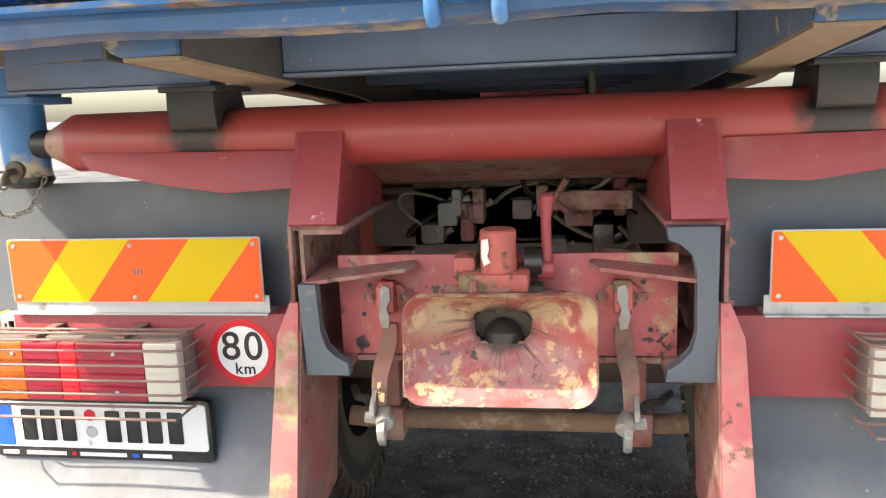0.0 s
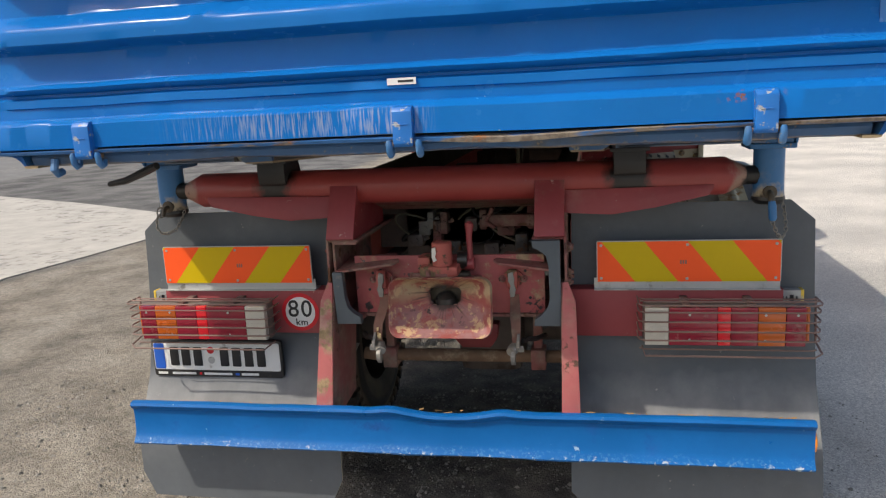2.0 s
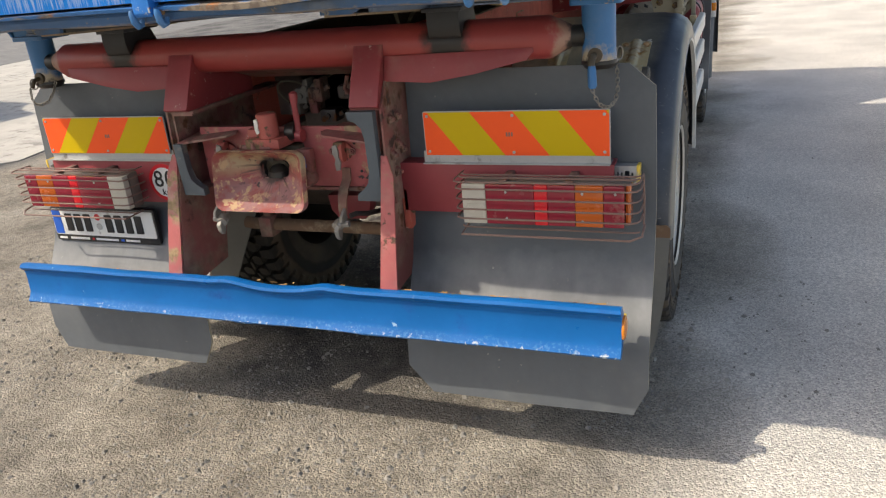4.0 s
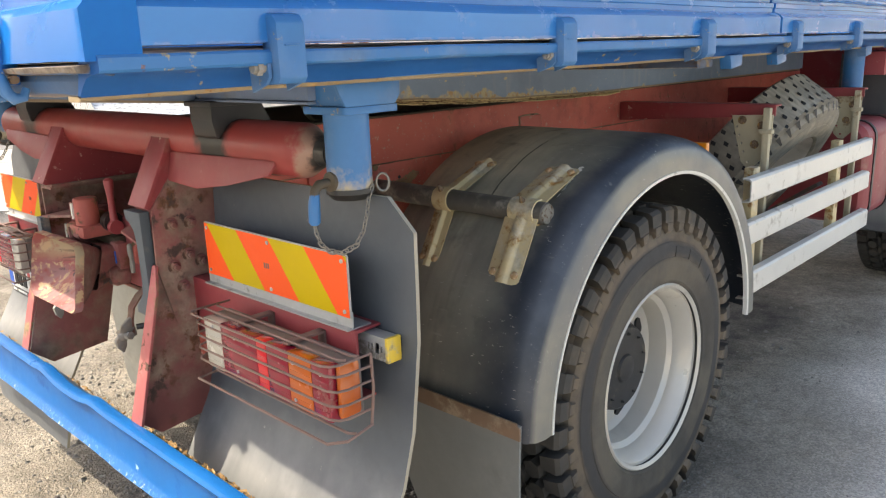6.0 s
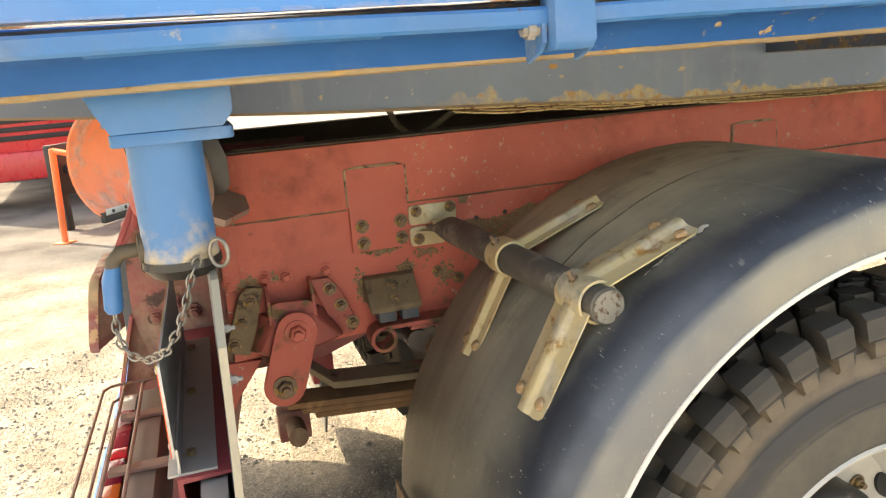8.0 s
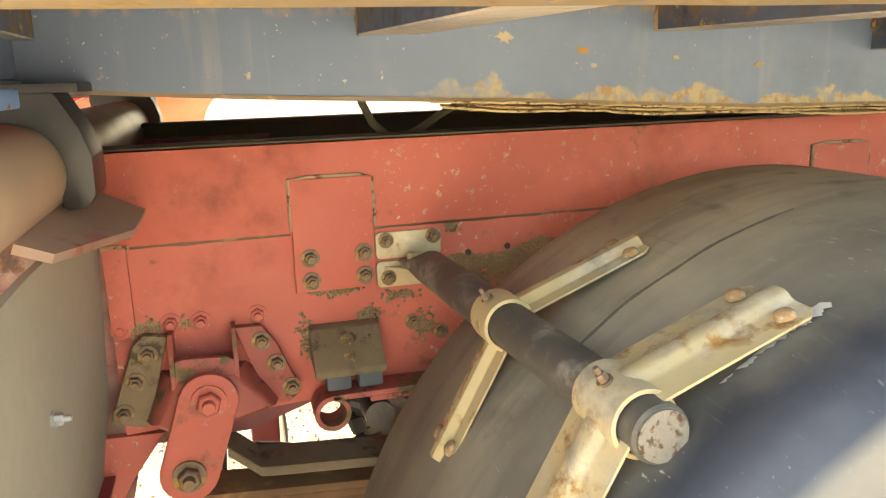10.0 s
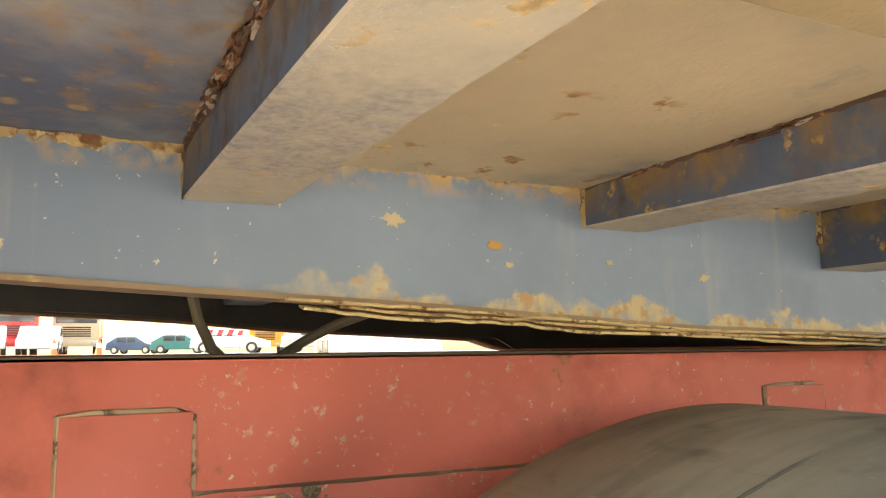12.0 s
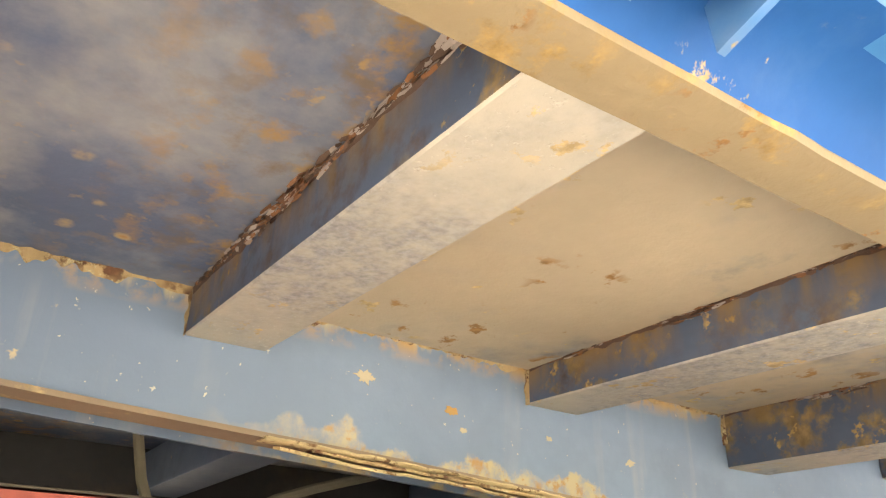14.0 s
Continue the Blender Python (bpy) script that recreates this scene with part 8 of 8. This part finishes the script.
    part("guard_hanger", bm, PLATE_DUSTY, beam, "yellowed upright bar with a clamp")
sp = bmesh.new()
tyre_mesh(sp, 0.14, -0.14)
spare = part("spare_tyre", sp, TYRE_DUSTY, truck, "dusty grey spare tyre standing between outriggers", 30, m=pose(0.785, 2.86, 0.975, 0, 35, 0) @ pose(0, 0, 0, 20) @ Matrix.Scale(0.93, 4))
bm = bmesh.new()
for k in range(48):
    a = 2 * math.pi * k / 48
    for xx, off, wide in ((0.094, 0.0, 0.010), (0.050, 0.5, 0.016), (0.0, 0.0, 0.016), (-0.050, 0.5, 0.016), (-0.10, 0.0, 0.016)):
        q = a + off * 2 * math.pi / 48
        c, e = Vector((xx, (TR - 0.0335) * math.cos(q), (TR - 0.0335) * math.sin(q))), Vector((0, -math.sin(q), math.cos(q)))
        out = Vector((0, math.cos(q), math.sin(q))) * 0.001
        v = [bm.verts.new(c + out + Vector((dx, 0, 0)) + e * de) for dx, de in ((-wide, -0.008), (wide * 0.6, -0.011), (wide, 0.006), (-wide * 0.4, 0.010))]
        bm.faces.new(v)
tagged(part("tread", bm, INK, spare), kind="stuff")
bm = bmesh.new()
for k in range(48):   # shoulder notches
    a = 2 * math.pi * k / 48
    r0, r1, h = 0.482, 0.516, math.pi / 48 * 0.40
    v = [bm.verts.new((x, r * math.cos(a + d), r * math.sin(a + d))) for x, r, d in ((0.1345, r0, -h * 0.4), (0.1345, r0, h * 0.4), (0.106, r1, h), (0.106, r1, -h))]
    bm.faces.new(v)
tagged(part("shoulder_notches", bm, INK, spare), kind="stuff")
bm = bmesh.new()
lathe_x(bm, [(0.115, 0.296), (0.13, 0.306), (0.10, 0.28), (0.0, 0.262), (-0.02, 0.20), (-0.03, 0.12)], 0, 0, 40)
part("rim", bm, RIM, spare)
bm = bmesh.new()
prism(bm, [(0.36, 0.42), (1.02, 0.88), (1.03, 0.865), (0.37, 0.405)], "y", 2.36, 2.44)
prism(bm, [(0.36, 0.42), (1.02, 0.88), (1.03, 0.865), (0.37, 0.405)], "y", 3.12, 3.20)
box(bm, 0.35, 0.39, 2.36, 3.20, 0.405, 1.0, 0.004)
part("carrier", bm, STEEL, truck, "dark steel cradle below the spare tyre")
# air tank, fuel tank and front fender ahead of the guard
bm = bmesh.new()
rings = []
for y in (3.42, 3.45, 3.98, 4.01):
    e = 0.02 if y in (3.42, 4.01) else 0.0
    rings.append([(x, y, z) for x, z in rounded(0.58 + e, 1.16 - e, 0.62 + e, 1.16 - e, 0.09, 5)])
ring_sweep(bm, rings)
tank = part("fuel_tank", bm, RED, truck, "faded red fuel tank with dark straps")
for y in (3.55, 3.88):
    bm = bmesh.new()
    prism(bm, rounded(0.575, 1.166, 0.614, 1.166, 0.092, 5), "y", y, y + 0.03)
    part("tank_strap", bm, BLACK_PLASTIC, tank)
bm = bmesh.new()
prism(bm, [(-4.22, 0)] and [(4.24, 1.50), (4.24, 0.42), (4.30, 0.40), (4.32, 1.50)], "x", 0.75, 1.2)
part("front_flap", bm, RUBBER, truck, "grey rubber flap behind the front wheel")
bm = bmesh.new()
rings = []
for i in range(25):
    a = radians(185 - 190 * i / 24)
    rings.append([(x, 4.98 + r * math.cos(a), 0.55 + r * math.sin(a)) for x, r in ((0.75, 0.70), (1.20, 0.70), (1.22, 0.66), (1.22, 0.62), (1.20, 0.68), (0.75, 0.68))])
ring_sweep(bm, rings)
part("front_fender", bm, GREY_PRIMER, truck)
for s in (1, -1):
    w = part("front_wheel", (lambda b: (lathe_x(b, [(1.13, 0.296), (1.15, 0.307), (1.12, 0.28), (1.09, 0.25), (1.14, 0.20), (1.16, 0.10), (1.17, 0.0001)], 0, 0, 40), b)[1])(bmesh.new()), RIM, truck, "", m=pose(0, 4.98, CZ) if s > 0 else pose(0, 4.98, CZ, 0, 0, 180))
    bm = bmesh.new()
    tyre_mesh(bm, 1.15, 0.87)
    tread(part("tyre", bm, TYRE, w, "", 30), 1.15, 42, 0.87)
# cab
bm = bmesh.new()
prism(bm, [(4.45, 1.15), (4.45, 2.75), (4.6, 2.85), (5.9, 2.80), (6.15, 2.0), (6.2, 0.9), (5.75, 0.7), (5.70, 1.1), (5.4, 1.3), (4.7, 1.3)], "x", -1.18, 1.18, 0, 0.03)
cab = part("cab", bm, RED, truck, "red and grey driver's cab")
bm = bmesh.new()
prism(bm, [(4.46, 1.2), (4.46, 2.0), (4.62, 2.0), (4.66, 1.2)], "x", 1.182, 1.20, 0, 0.005)
rod(bm, [(1.19, 4.40, 1.62), (1.20, 4.40, 0.95)], 0.035, 12)
part("cab_corner", bm, GALV, cab, "grey corner panel and pipe")
bm = bmesh.new()
rod(bm, [(1.10, 4.16, 1.50), (1.12, 4.20, 1.40), (1.14, 4.27, 1.33), (1.17, 4.34, 1.32), (1.19, 4.42, 1.36)], 0.012, 8)
part("cable", bm, BLACK_PLASTIC, cab)
for z in (1.25, 1.0):
    bm = bmesh.new()
    box(bm, 1.20, 1.235, 4.36, 4.42, z, z + 0.06, 0.006)
    part("side_marker", bm, ORANGE_CAP, cab)
bm = bmesh.new()
box(bm, 1.02, 1.14, 4.08, 4.16, 0.98, 1.14, 0.01)
part("red_box", bm, SIGN_RED, cab)
for y in (1.62, 2.02, 3.1):   # blue posts and tabs under the side sill
    bm = bmesh.new()
    prism(bm, [(y - 0.05, 1.55), (y + 0.05, 1.55), (y + 0.045, 1.515), (y - 0.035, 1.505)], "x", 1.17, 1.21, 0, 0.003)
    part("sill_tab", bm, BLUE_WORN, truck)
bm = bmesh.new()
rod(bm, [(1.05, 3.45, 1.56), (1.05, 3.45, 1.30)], 0.05, 20)
part("ball_post", bm, BLUE_WORN, truck)
bm = bmesh.new()
box(bm, 0.98, 1.17, 3.55, 4.1, 1.40, 1.52, 0.006)
part("red_rail", bm, RED, truck)


# ---- the yard ----
# sunbleached concrete slab to the left of the truck
bm = bmesh.new()
pts = [(-5.5, 3.4), (-5.66, 4.3), (-5.45, 5.4), (-5.3, 6.4), (-5.2, 8.0), (-7.0, 9.05), (-9.2, 10.3), (-11.9, 11.6), (-14.8, 13.2), (-14.8, -0.4), (-9.2, 0.1), (-7.0, 2.0)]
prism(bm, pts, "z", 0.002, 0.012)
tagged(finish("pavement", bm, CONCRETE), "sunbleached pale concrete slab", "pavement", kind="structure")
# bright concrete apron ahead
bm = bmesh.new()
prism(bm, [(3.0, 23.0), (60, 23.0), (60, 90), (3.0, 90)], "z", 0.002, 0.012)
tagged(finish("pavement", bm, CONCRETE), "pale concrete apron across the yard", "pavement", kind="structure")
OLD_ASPHALT = material("weathered_far_asphalt", (0.17, 0.168, 0.163), 0.9, vary=0.15, bump=0.3, layers=[((0.26, 0.25, 0.235), 0.9, 3, 0.5, 0.7, 0.5, 0.45, 0.6)])
PLOUGH = material("orange_plough_paint", (0.86, 0.21, 0.075), 0.5, bump=0.1, vary=0.12, layers=[((0.72, 0.38, 0.26), 0.8, 3, 0.5, 0.72, 1, 0.45, 0.62)])
PLASTIC_WHITE = material("white_vehicle_paint", (0.75, 0.75, 0.74), 0.3, coat=0.5, vary=0.04)
VEH_RED = material("red_vehicle_paint", (0.62, 0.03, 0.04), 0.3, coat=0.5, vary=0.06)
GLASS = material("dark_vehicle_glass", (0.03, 0.04, 0.045), 0.08, vary=0.1, coat=0.5)


def snow_plough():
    t = thing("snow_plough", "orange snow plough blade standing before a red lorry", "snow plough", (-7.52, -0.555, 0))
    turn = pose(0, 0, 0.22, 0, 0, 58)
    bm = bmesh.new()
    rings = []
    for i in range(17):
        v = -1.24 + 2.48 * i / 16
        ring = []
        for k in range(13):
            a = radians(-70 + 150 * k / 12)
            r = 0.58
            ring.append((0.45 - r * math.cos(a) * 0.8, v, 0.62 + r * math.sin(a) * 0.98))
        ring += [(x - 0.03, y, z) for x, y, z in ring[::-1]]
        rings.append(ring)
    ring_sweep(bm, rings)
    part("blade", bm, PLOUGH, t, "curved orange blade with pale scrapes", m=turn)
    bm = bmesh.new()
    box(bm, 0.24, 0.30, -1.24, 1.24, 0.02, 0.13, 0.01)
    edge = part("cutting_edge", bm, BLACK_PLASTIC, t, "black rubber cutting edge", m=turn)
    bm = bmesh.new()
    box(bm, 0.30, 0.312, -1.22, 1.22, 0.10, 0.165, 0.003)
    part("clamp_strip", bm, GALV, edge)
    for k in range(12):
        bm = bmesh.new()
        v = -1.12 + 2.24 * k / 11
        box(bm, 0.312, 0.325, v - 0.014, v + 0.014, 0.115, 0.15, 0.003)
        part("bolt", bm, INK, edge)
    for v in (-1.0, -0.35, 0.35, 1.0):
        bm = bmesh.new()
        prism(bm, [(0.24, 0.10), (0.03, 0.30), (-0.06, 0.62), (0.02, 0.92), (0.20, 1.12), (0.12, 1.14), (-0.12, 0.90), (-0.2, 0.62), (-0.1, 0.25), (0.1, 0.06)], "y", v - 0.02, v + 0.02, 0, 0.006)
        part("rib", bm, PLOUGH, t, m=turn)
    bm = bmesh.new()
    rod(bm, [(-0.42, -1.05, -0.22), (-0.36, -1.05, 0.80)], 0.035, 10)
    rod(bm, [(-0.36, -1.05, 0.78), (-0.10, -1.0, 0.72)], 0.03, 10)
    box(bm, -0.50, -0.34, -1.13, -0.97, -0.22, -0.205, 0.003)
    part("support_leg", bm, PLOUGH, t, m=turn)
    bm = bmesh.new()
    rod(bm, [(-0.2, -0.3, 0.5), (-0.9, -0.3, 0.5)], 0.05, 10)
    rod(bm, [(-0.2, 0.3, 0.5), (-0.9, 0.1, 0.5)], 0.05, 10)
    box(bm, -0.98, -0.88, -0.5, 0.3, 0.2, 0.8, 0.02)
    box(bm, -0.97, -0.91, -0.4, -0.3, -0.22, 0.22, 0.005)
    part("mounting_frame", bm, INK, t, m=turn)


snow_plough()


def lorry(x, y, turn, paint, label, long=5.5, high=2.9, cargo=None):
    """A parked lorry: cab with windscreen, grille and bumper, load body and wheels; its front looks to its own +x."""
    t = thing("lorry", label, "lorry", (x, y, 0))
    t.rotation_euler = (0, 0, radians(turn))
    bm = bmesh.new()
    prism(bm, [(0, 0.75), (0, high), (-0.15, high + 0.1), (-1.9, high + 0.1), (-1.9, 0.75)], "y", -1.2, 1.2, 0, 0.06)
    part("cab", bm, paint, t)
    bm = bmesh.new()
    box(bm, -0.02, 0.02, -1.05, 1.05, 1.75, 2.65, 0.02)
    part("windscreen", bm, GLASS, t)
    bm = bmesh.new()
    box(bm, -0.1, 0.12, -1.22, 1.22, 0.45, 0.85, 0.05)
    part("bumper", bm, paint, t)
    for k in range(5):
        bm = bmesh.new()
        box(bm, 0.0, 0.03, -0.75, 0.75, 1.0 + k * 0.12, 1.07 + k * 0.12, 0.01)
        part("grille_slat", bm, INK, t)
    for v in (-0.95, 0.95):
        bm = bmesh.new()
        box(bm, 0.10, 0.14, v - 0.18, v + 0.18, 0.55, 0.75, 0.02)
        part("headlamp", bm, GALV, t)
    bm = bmesh.new()
    box(bm, -long - 2.0, -2.1, -1.22, 1.22, 1.05, high, 0.03)
    part("load_body", bm, cargo or paint, t)
    bm = bmesh.new()
    box(bm, -long - 2.0, -0.3, -0.45, 0.45, 0.6, 0.95, 0.01)
    part("chassis", bm, INK, t)
    for u in (-1.1, -long, -long - 1.2):
        for v in (-1.0, 1.0):
            bm = bmesh.new()
            rod(bm, [(u, v - 0.15, 0.5), (u, v + 0.15, 0.5)], 0.5, 24)
            w = part("wheel", bm, TYRE, t)
            bm = bmesh.new()
            rod(bm, [(u, v - 0.158, 0.5), (u, v + 0.158, 0.5)], 0.28, 20)
            part("rim", bm, RIM, w)
    return t


def car(x, y, turn, paint, label, van=False):
    t = thing("van" if van else "car", label, "van" if van else "car", (x, y, 0))
    t.rotation_euler = (0, 0, radians(turn))
    side = [(0, 0.35), (0, 0.85), (-0.9, 1.0), (-1.6, 1.75), (-5.0, 1.8), (-5.05, 0.35)] if van else [(0, 0.3), (0, 0.7), (-1.0, 0.85), (-1.7, 1.4), (-3.3, 1.42), (-4.2, 0.9), (-4.3, 0.3)]
    bm = bmesh.new()
    prism(bm, side, "y", -0.88, 0.88, 0, 0.08)
    part("body", bm, paint, t)
    for v in (-0.89, 0.885):
        for a, b in (((-1.75, -2.6), (-2.7, -4.0)) if van else ((-1.75, -2.4), (-2.5, -3.3))):
            bm = bmesh.new()
            box(bm, b, a, v, v + 0.006, 0.95 if not van else 1.1, 1.32 if not van else 1.6, 0.002)
            part("window", bm, GLASS, t)
    for u in (-0.85, -3.5):
        for v in (-0.8, 0.8):
            bm = bmesh.new()
            rod(bm, [(u, v - 0.1, 0.32), (u, v + 0.1, 0.32)], 0.32, 20)
            w = part("wheel", bm, TYRE, t)
            bm = bmesh.new()
            rod(bm, [(u, v - 0.106, 0.32), (u, v + 0.106, 0.32)], 0.19, 16)
            part("rim", bm, RIM, w)
    return t


YELLOW_VEH = material("orange_vehicle_paint", (0.80, 0.32, 0.02), 0.35, coat=0.4, vary=0.06)
TAN_VEH = material("cream_vehicle_paint", (0.62, 0.47, 0.30), 0.35, coat=0.4, vary=0.06)
SILVER_VEH = material("silver_vehicle_paint", (0.52, 0.54, 0.54), 0.3, metal=0.4, coat=0.4, vary=0.06)
BLUE_VEH = material("dark_blue_vehicle_paint", (0.03, 0.08, 0.16), 0.3, coat=0.5, vary=0.06)
TEAL_VEH = material("teal_vehicle_paint", (0.02, 0.20, 0.19), 0.35, coat=0.4, vary=0.06)
GREY_VEH = material("grey_vehicle_paint", (0.28, 0.32, 0.33), 0.35, coat=0.4, vary=0.06)
lorry(-9.9, -2.15, 6, VEH_RED, "red lorry with a black grille behind the plough")
# concrete rising to the row of parked vehicles across the yard
bm = bmesh.new()
prism(bm, [(-15, 0.0), (-24, 0.55), (-34, 1.36), (-260, 1.40), (-260, -0.2), (-15, -0.2)], "y", -60, 150)
tagged(finish("pavement", bm, OLD_ASPHALT), "weathered grey asphalt rising to a row of parked vehicles", "pavement", kind="structure")
RISE = 1.37
for ob in (
    lorry(-44, -2.9, 2, VEH_RED, "bright red lorry parked on the rise", cargo=YELLOW_VEH),
    lorry(-46, 0.1, -3, TAN_VEH, "cream lorry with an orange body parked on the rise", cargo=YELLOW_VEH),
    lorry(-58, 13.2, -16, YELLOW_VEH, "orange municipal lorry parked beyond the cars"),
    lorry(-70, 24, -22, PLASTIC_WHITE, "white lorry parked far off", cargo=VEH_RED),
    lorry(-62, -7.5, 4, PLASTIC_WHITE, "white lorry with a red body parked far off", cargo=VEH_RED),
    car(-38.5, -3.6, 4, SILVER_VEH, "silver estate car before a red lorry"),
    car(-39.0, -1.5, -2, PLASTIC_WHITE, "white car before a cream lorry"),
    car(-66, 6.3, 60, BLUE_VEH, "dark blue car parked far off"),
    car(-60, 9.4, 75, TEAL_VEH, "teal car parked far off"),
    car(-43, 10.2, 70, PLASTIC_WHITE, "white car parked side on"),
    car(-40, 14.6, 80, SILVER_VEH, "silver hatchback parked side on"),
    car(-47, 21.5, 85, GREY_VEH, "grey van parked side on", True),
):
    ob.location.z = RISE
car(-8.4, 4.4, -12, SILVER_VEH, "silver van parked on pale concrete", True)
car(17.5, 40, 175, PLASTIC_WHITE, "light car parked far across the yard")


def traffic_cone(x, y, z):
    """Orange cone with a white sleeve on a square foot."""
    t = thing("traffic_cone", "orange traffic cone with a white sleeve", "cone", (x, y, z), group="cones on the rise")
    bm = bmesh.new()
    box(bm, -0.20, 0.20, -0.20, 0.20, 0.0, 0.04, 0.01)
    part("foot", bm, PLOUGH, t)
    for z0, z1, mt, nm in ((0.04, 0.30, PLOUGH, "cone"), (0.301, 0.52, PLASTIC_WHITE, "sleeve"), (0.521, 0.75, PLOUGH, "tip")):
        bm = bmesh.new()
        rod(bm, [(0, 0, z0), (0, 0, z1)], [0.16 - 0.17 * z0, 0.16 - 0.17 * z1], 16)
        part(nm, bm, mt, t)


traffic_cone(-33.5, -0.6, 1.32)
traffic_cone(-35.5, 1.1, RISE)


def barrier(x, y, z, turn):
    """Red and white striped barrier board on two feet."""
    t = thing("barrier", "red and white striped road barrier", "barrier", (x, y, z))
    t.rotation_euler = (0, 0, radians(turn))
    for k in range(8):
        bm = bmesh.new()
        v = -1.0 + 0.25 * k
        prism(bm, [(v, 0.85), (v + 0.25, 0.85), (v + 0.35, 1.1), (v + 0.10, 1.1)], "x", -0.02, 0.02)
        part("stripe", bm, VEH_RED if k % 2 else PLASTIC_WHITE, t)
    for v in (-0.8, 0.9):
        bm = bmesh.new()
        box(bm, -0.025, 0.025, v - 0.03, v + 0.03, 0.0, 0.85, 0.004)
        box(bm, -0.25, 0.25, v - 0.06, v + 0.06, 0.0, 0.05, 0.01)
        part("post", bm, GALV, t)


barrier(-36, 6.4, RISE, 10)


def tractor(x, y, turn):
    """A farm tractor side on: narrow bonnet, cab, small front and large rear wheels."""
    t = thing("tractor", "dark tractor on lugged tyres with white rims", "tractor", (x, y, 0))
    t.rotation_euler = (0, 0, radians(turn))
    bm = bmesh.new()
    prism(bm, [(-0.55, 0.75), (-0.6, 1.25), (-0.3, 1.5), (1.3, 1.62), (1.3, 0.7)], "y", 0.45, 1.05, 0, 0.05)
    part("bonnet", bm, GREY_VEH, t)
    bm = bmesh.new()
    prism(bm, [(1.3, 0.75), (1.35, 1.6), (1.5, 2.65), (2.7, 2.65), (2.9, 1.5), (2.9, 0.8)], "y", 0.15, 1.35, 0, 0.06)
    cab = part("cab", bm, INK, t)
    bm = bmesh.new()
    prism(bm, [(1.5, 1.55), (1.62, 2.5), (2.6, 2.5), (2.72, 1.55)], "y", 0.135, 0.149, 0, 0.002)
    part("window", bm, GLASS, cab)
    for u, r, w in ((0.0, 0.64, 0.38), (2.35, 0.82, 0.46)):
        for v in (0.0, 1.5):
            bm = bmesh.new()
            rod(bm, [(u, v - w / 2, r), (u, v - w / 2 + 0.05, r), (u, v + w / 2 - 0.05, r), (u, v + w / 2, r)], [r * 0.88, r * 0.96, r * 0.96, r * 0.88], 32)
            for k in range(20):
                a = k * math.pi / 10
                for h in (-1, 1):
                    b = a + h * 0.06
                    c, s = math.cos(b), math.sin(b)
                    rod(bm, [(u + r * 0.93 * c, v + h * w * 0.48, r + r * 0.93 * s), (u + r * 0.96 * math.cos(a), v, r + r * 0.96 * math.sin(a))], 0.035, 5)
            tyre = part("wheel", bm, TYRE, t)
            bm = bmesh.new()
            rod(bm, [(u, v - w / 2 - 0.012, r), (u, v + w / 2 + 0.012, r)], r * 0.55, 24)
            rim = part("rim", bm, PLASTIC_WHITE, tyre, "white dished rim")
            bm = bmesh.new()
            rod(bm, [(u, v - w / 2 - 0.06, r), (u, v + w / 2 + 0.06, r)], r * 0.16, 16)
            part("hub", bm, INK, rim)


tractor(13.1, 35.0, -14)


# ---- trees along the far edge of the yard ----
LEAF = material("green_leaves", (0.065, 0.11, 0.03), 0.6, vary=0.5)
BARK = material("grey_brown_bark", (0.16, 0.12, 0.09), 0.9, bump=0.6, bump_scale=14, vary=0.3)


def tree(x, y, high, wide, seed):
    random.seed(seed)
    t = thing("tree", "broad green tree at the far edge of the yard", "tree", (x, y, 0), group="trees beyond the yard")
    bm = bmesh.new()
    rod(bm, [(0, 0, 0), (0.05, 0.02, high * 0.2), (-0.05, 0.05, high * 0.45), (0.04, 0, high * 0.8)], [0.24, 0.18, 0.14, 0.04], 10)
    clumps = []
    for k in range(26):
        a = k * 2.4
        h = high * random.uniform(0.34, 0.97)
        r = wide * random.uniform(0.25, 1.0) * math.sqrt(max(0.08, 1 - ((h / high - 0.6) / 0.42) ** 2))
        c = (r * math.cos(a), r * math.sin(a), h)
        clumps.append(c)
        rod(bm, [(0, 0, h * 0.55), (c[0] * 0.5, c[1] * 0.5, h * 0.82), c], [0.06, 0.04, 0.012], 5)
    part("trunk", bm, BARK, t, "grey-brown trunk with limbs")
    verts, faces = [], []
    for c in clumps:
        size = wide * random.uniform(0.28, 0.46)
        for j in range(170):
            d = Vector((random.gauss(0, 1), random.gauss(0, 1), random.gauss(0, 0.8)))
            p = Vector(c) + d.normalized() * size * random.random() ** 0.45
            u = Vector((random.uniform(-1, 1), random.uniform(-1, 1), random.uniform(-0.6, 0.6))).normalized()
            v = u.cross(Vector((random.uniform(-1, 1), random.uniform(-1, 1), 1))).normalized()
            s = random.uniform(0.07, 0.13)
            b = len(verts)
            verts += [tuple(p - u * s), tuple(p + v * s * 0.5), tuple(p + u * s), tuple(p - v * s * 0.5)]
            faces.append((b, b + 1, b + 2, b + 3))
    me = bpy.data.meshes.new("crown")
    me.from_pydata(verts, [], faces)
    me.materials.append(LEAF)
    crown = new("crown", me)
    crown.parent = t


for k in range(8):
    tree(-68 + 2.9 * k + 0.8 * math.sin(k * 4.1), 40 + 2.2 * math.sin(k * 2.3) + 0.5 * k, 5.2 + 1.3 * math.sin(k * 1.7), 2.3 + 0.4 * math.sin(k * 3.1), 100 + k)
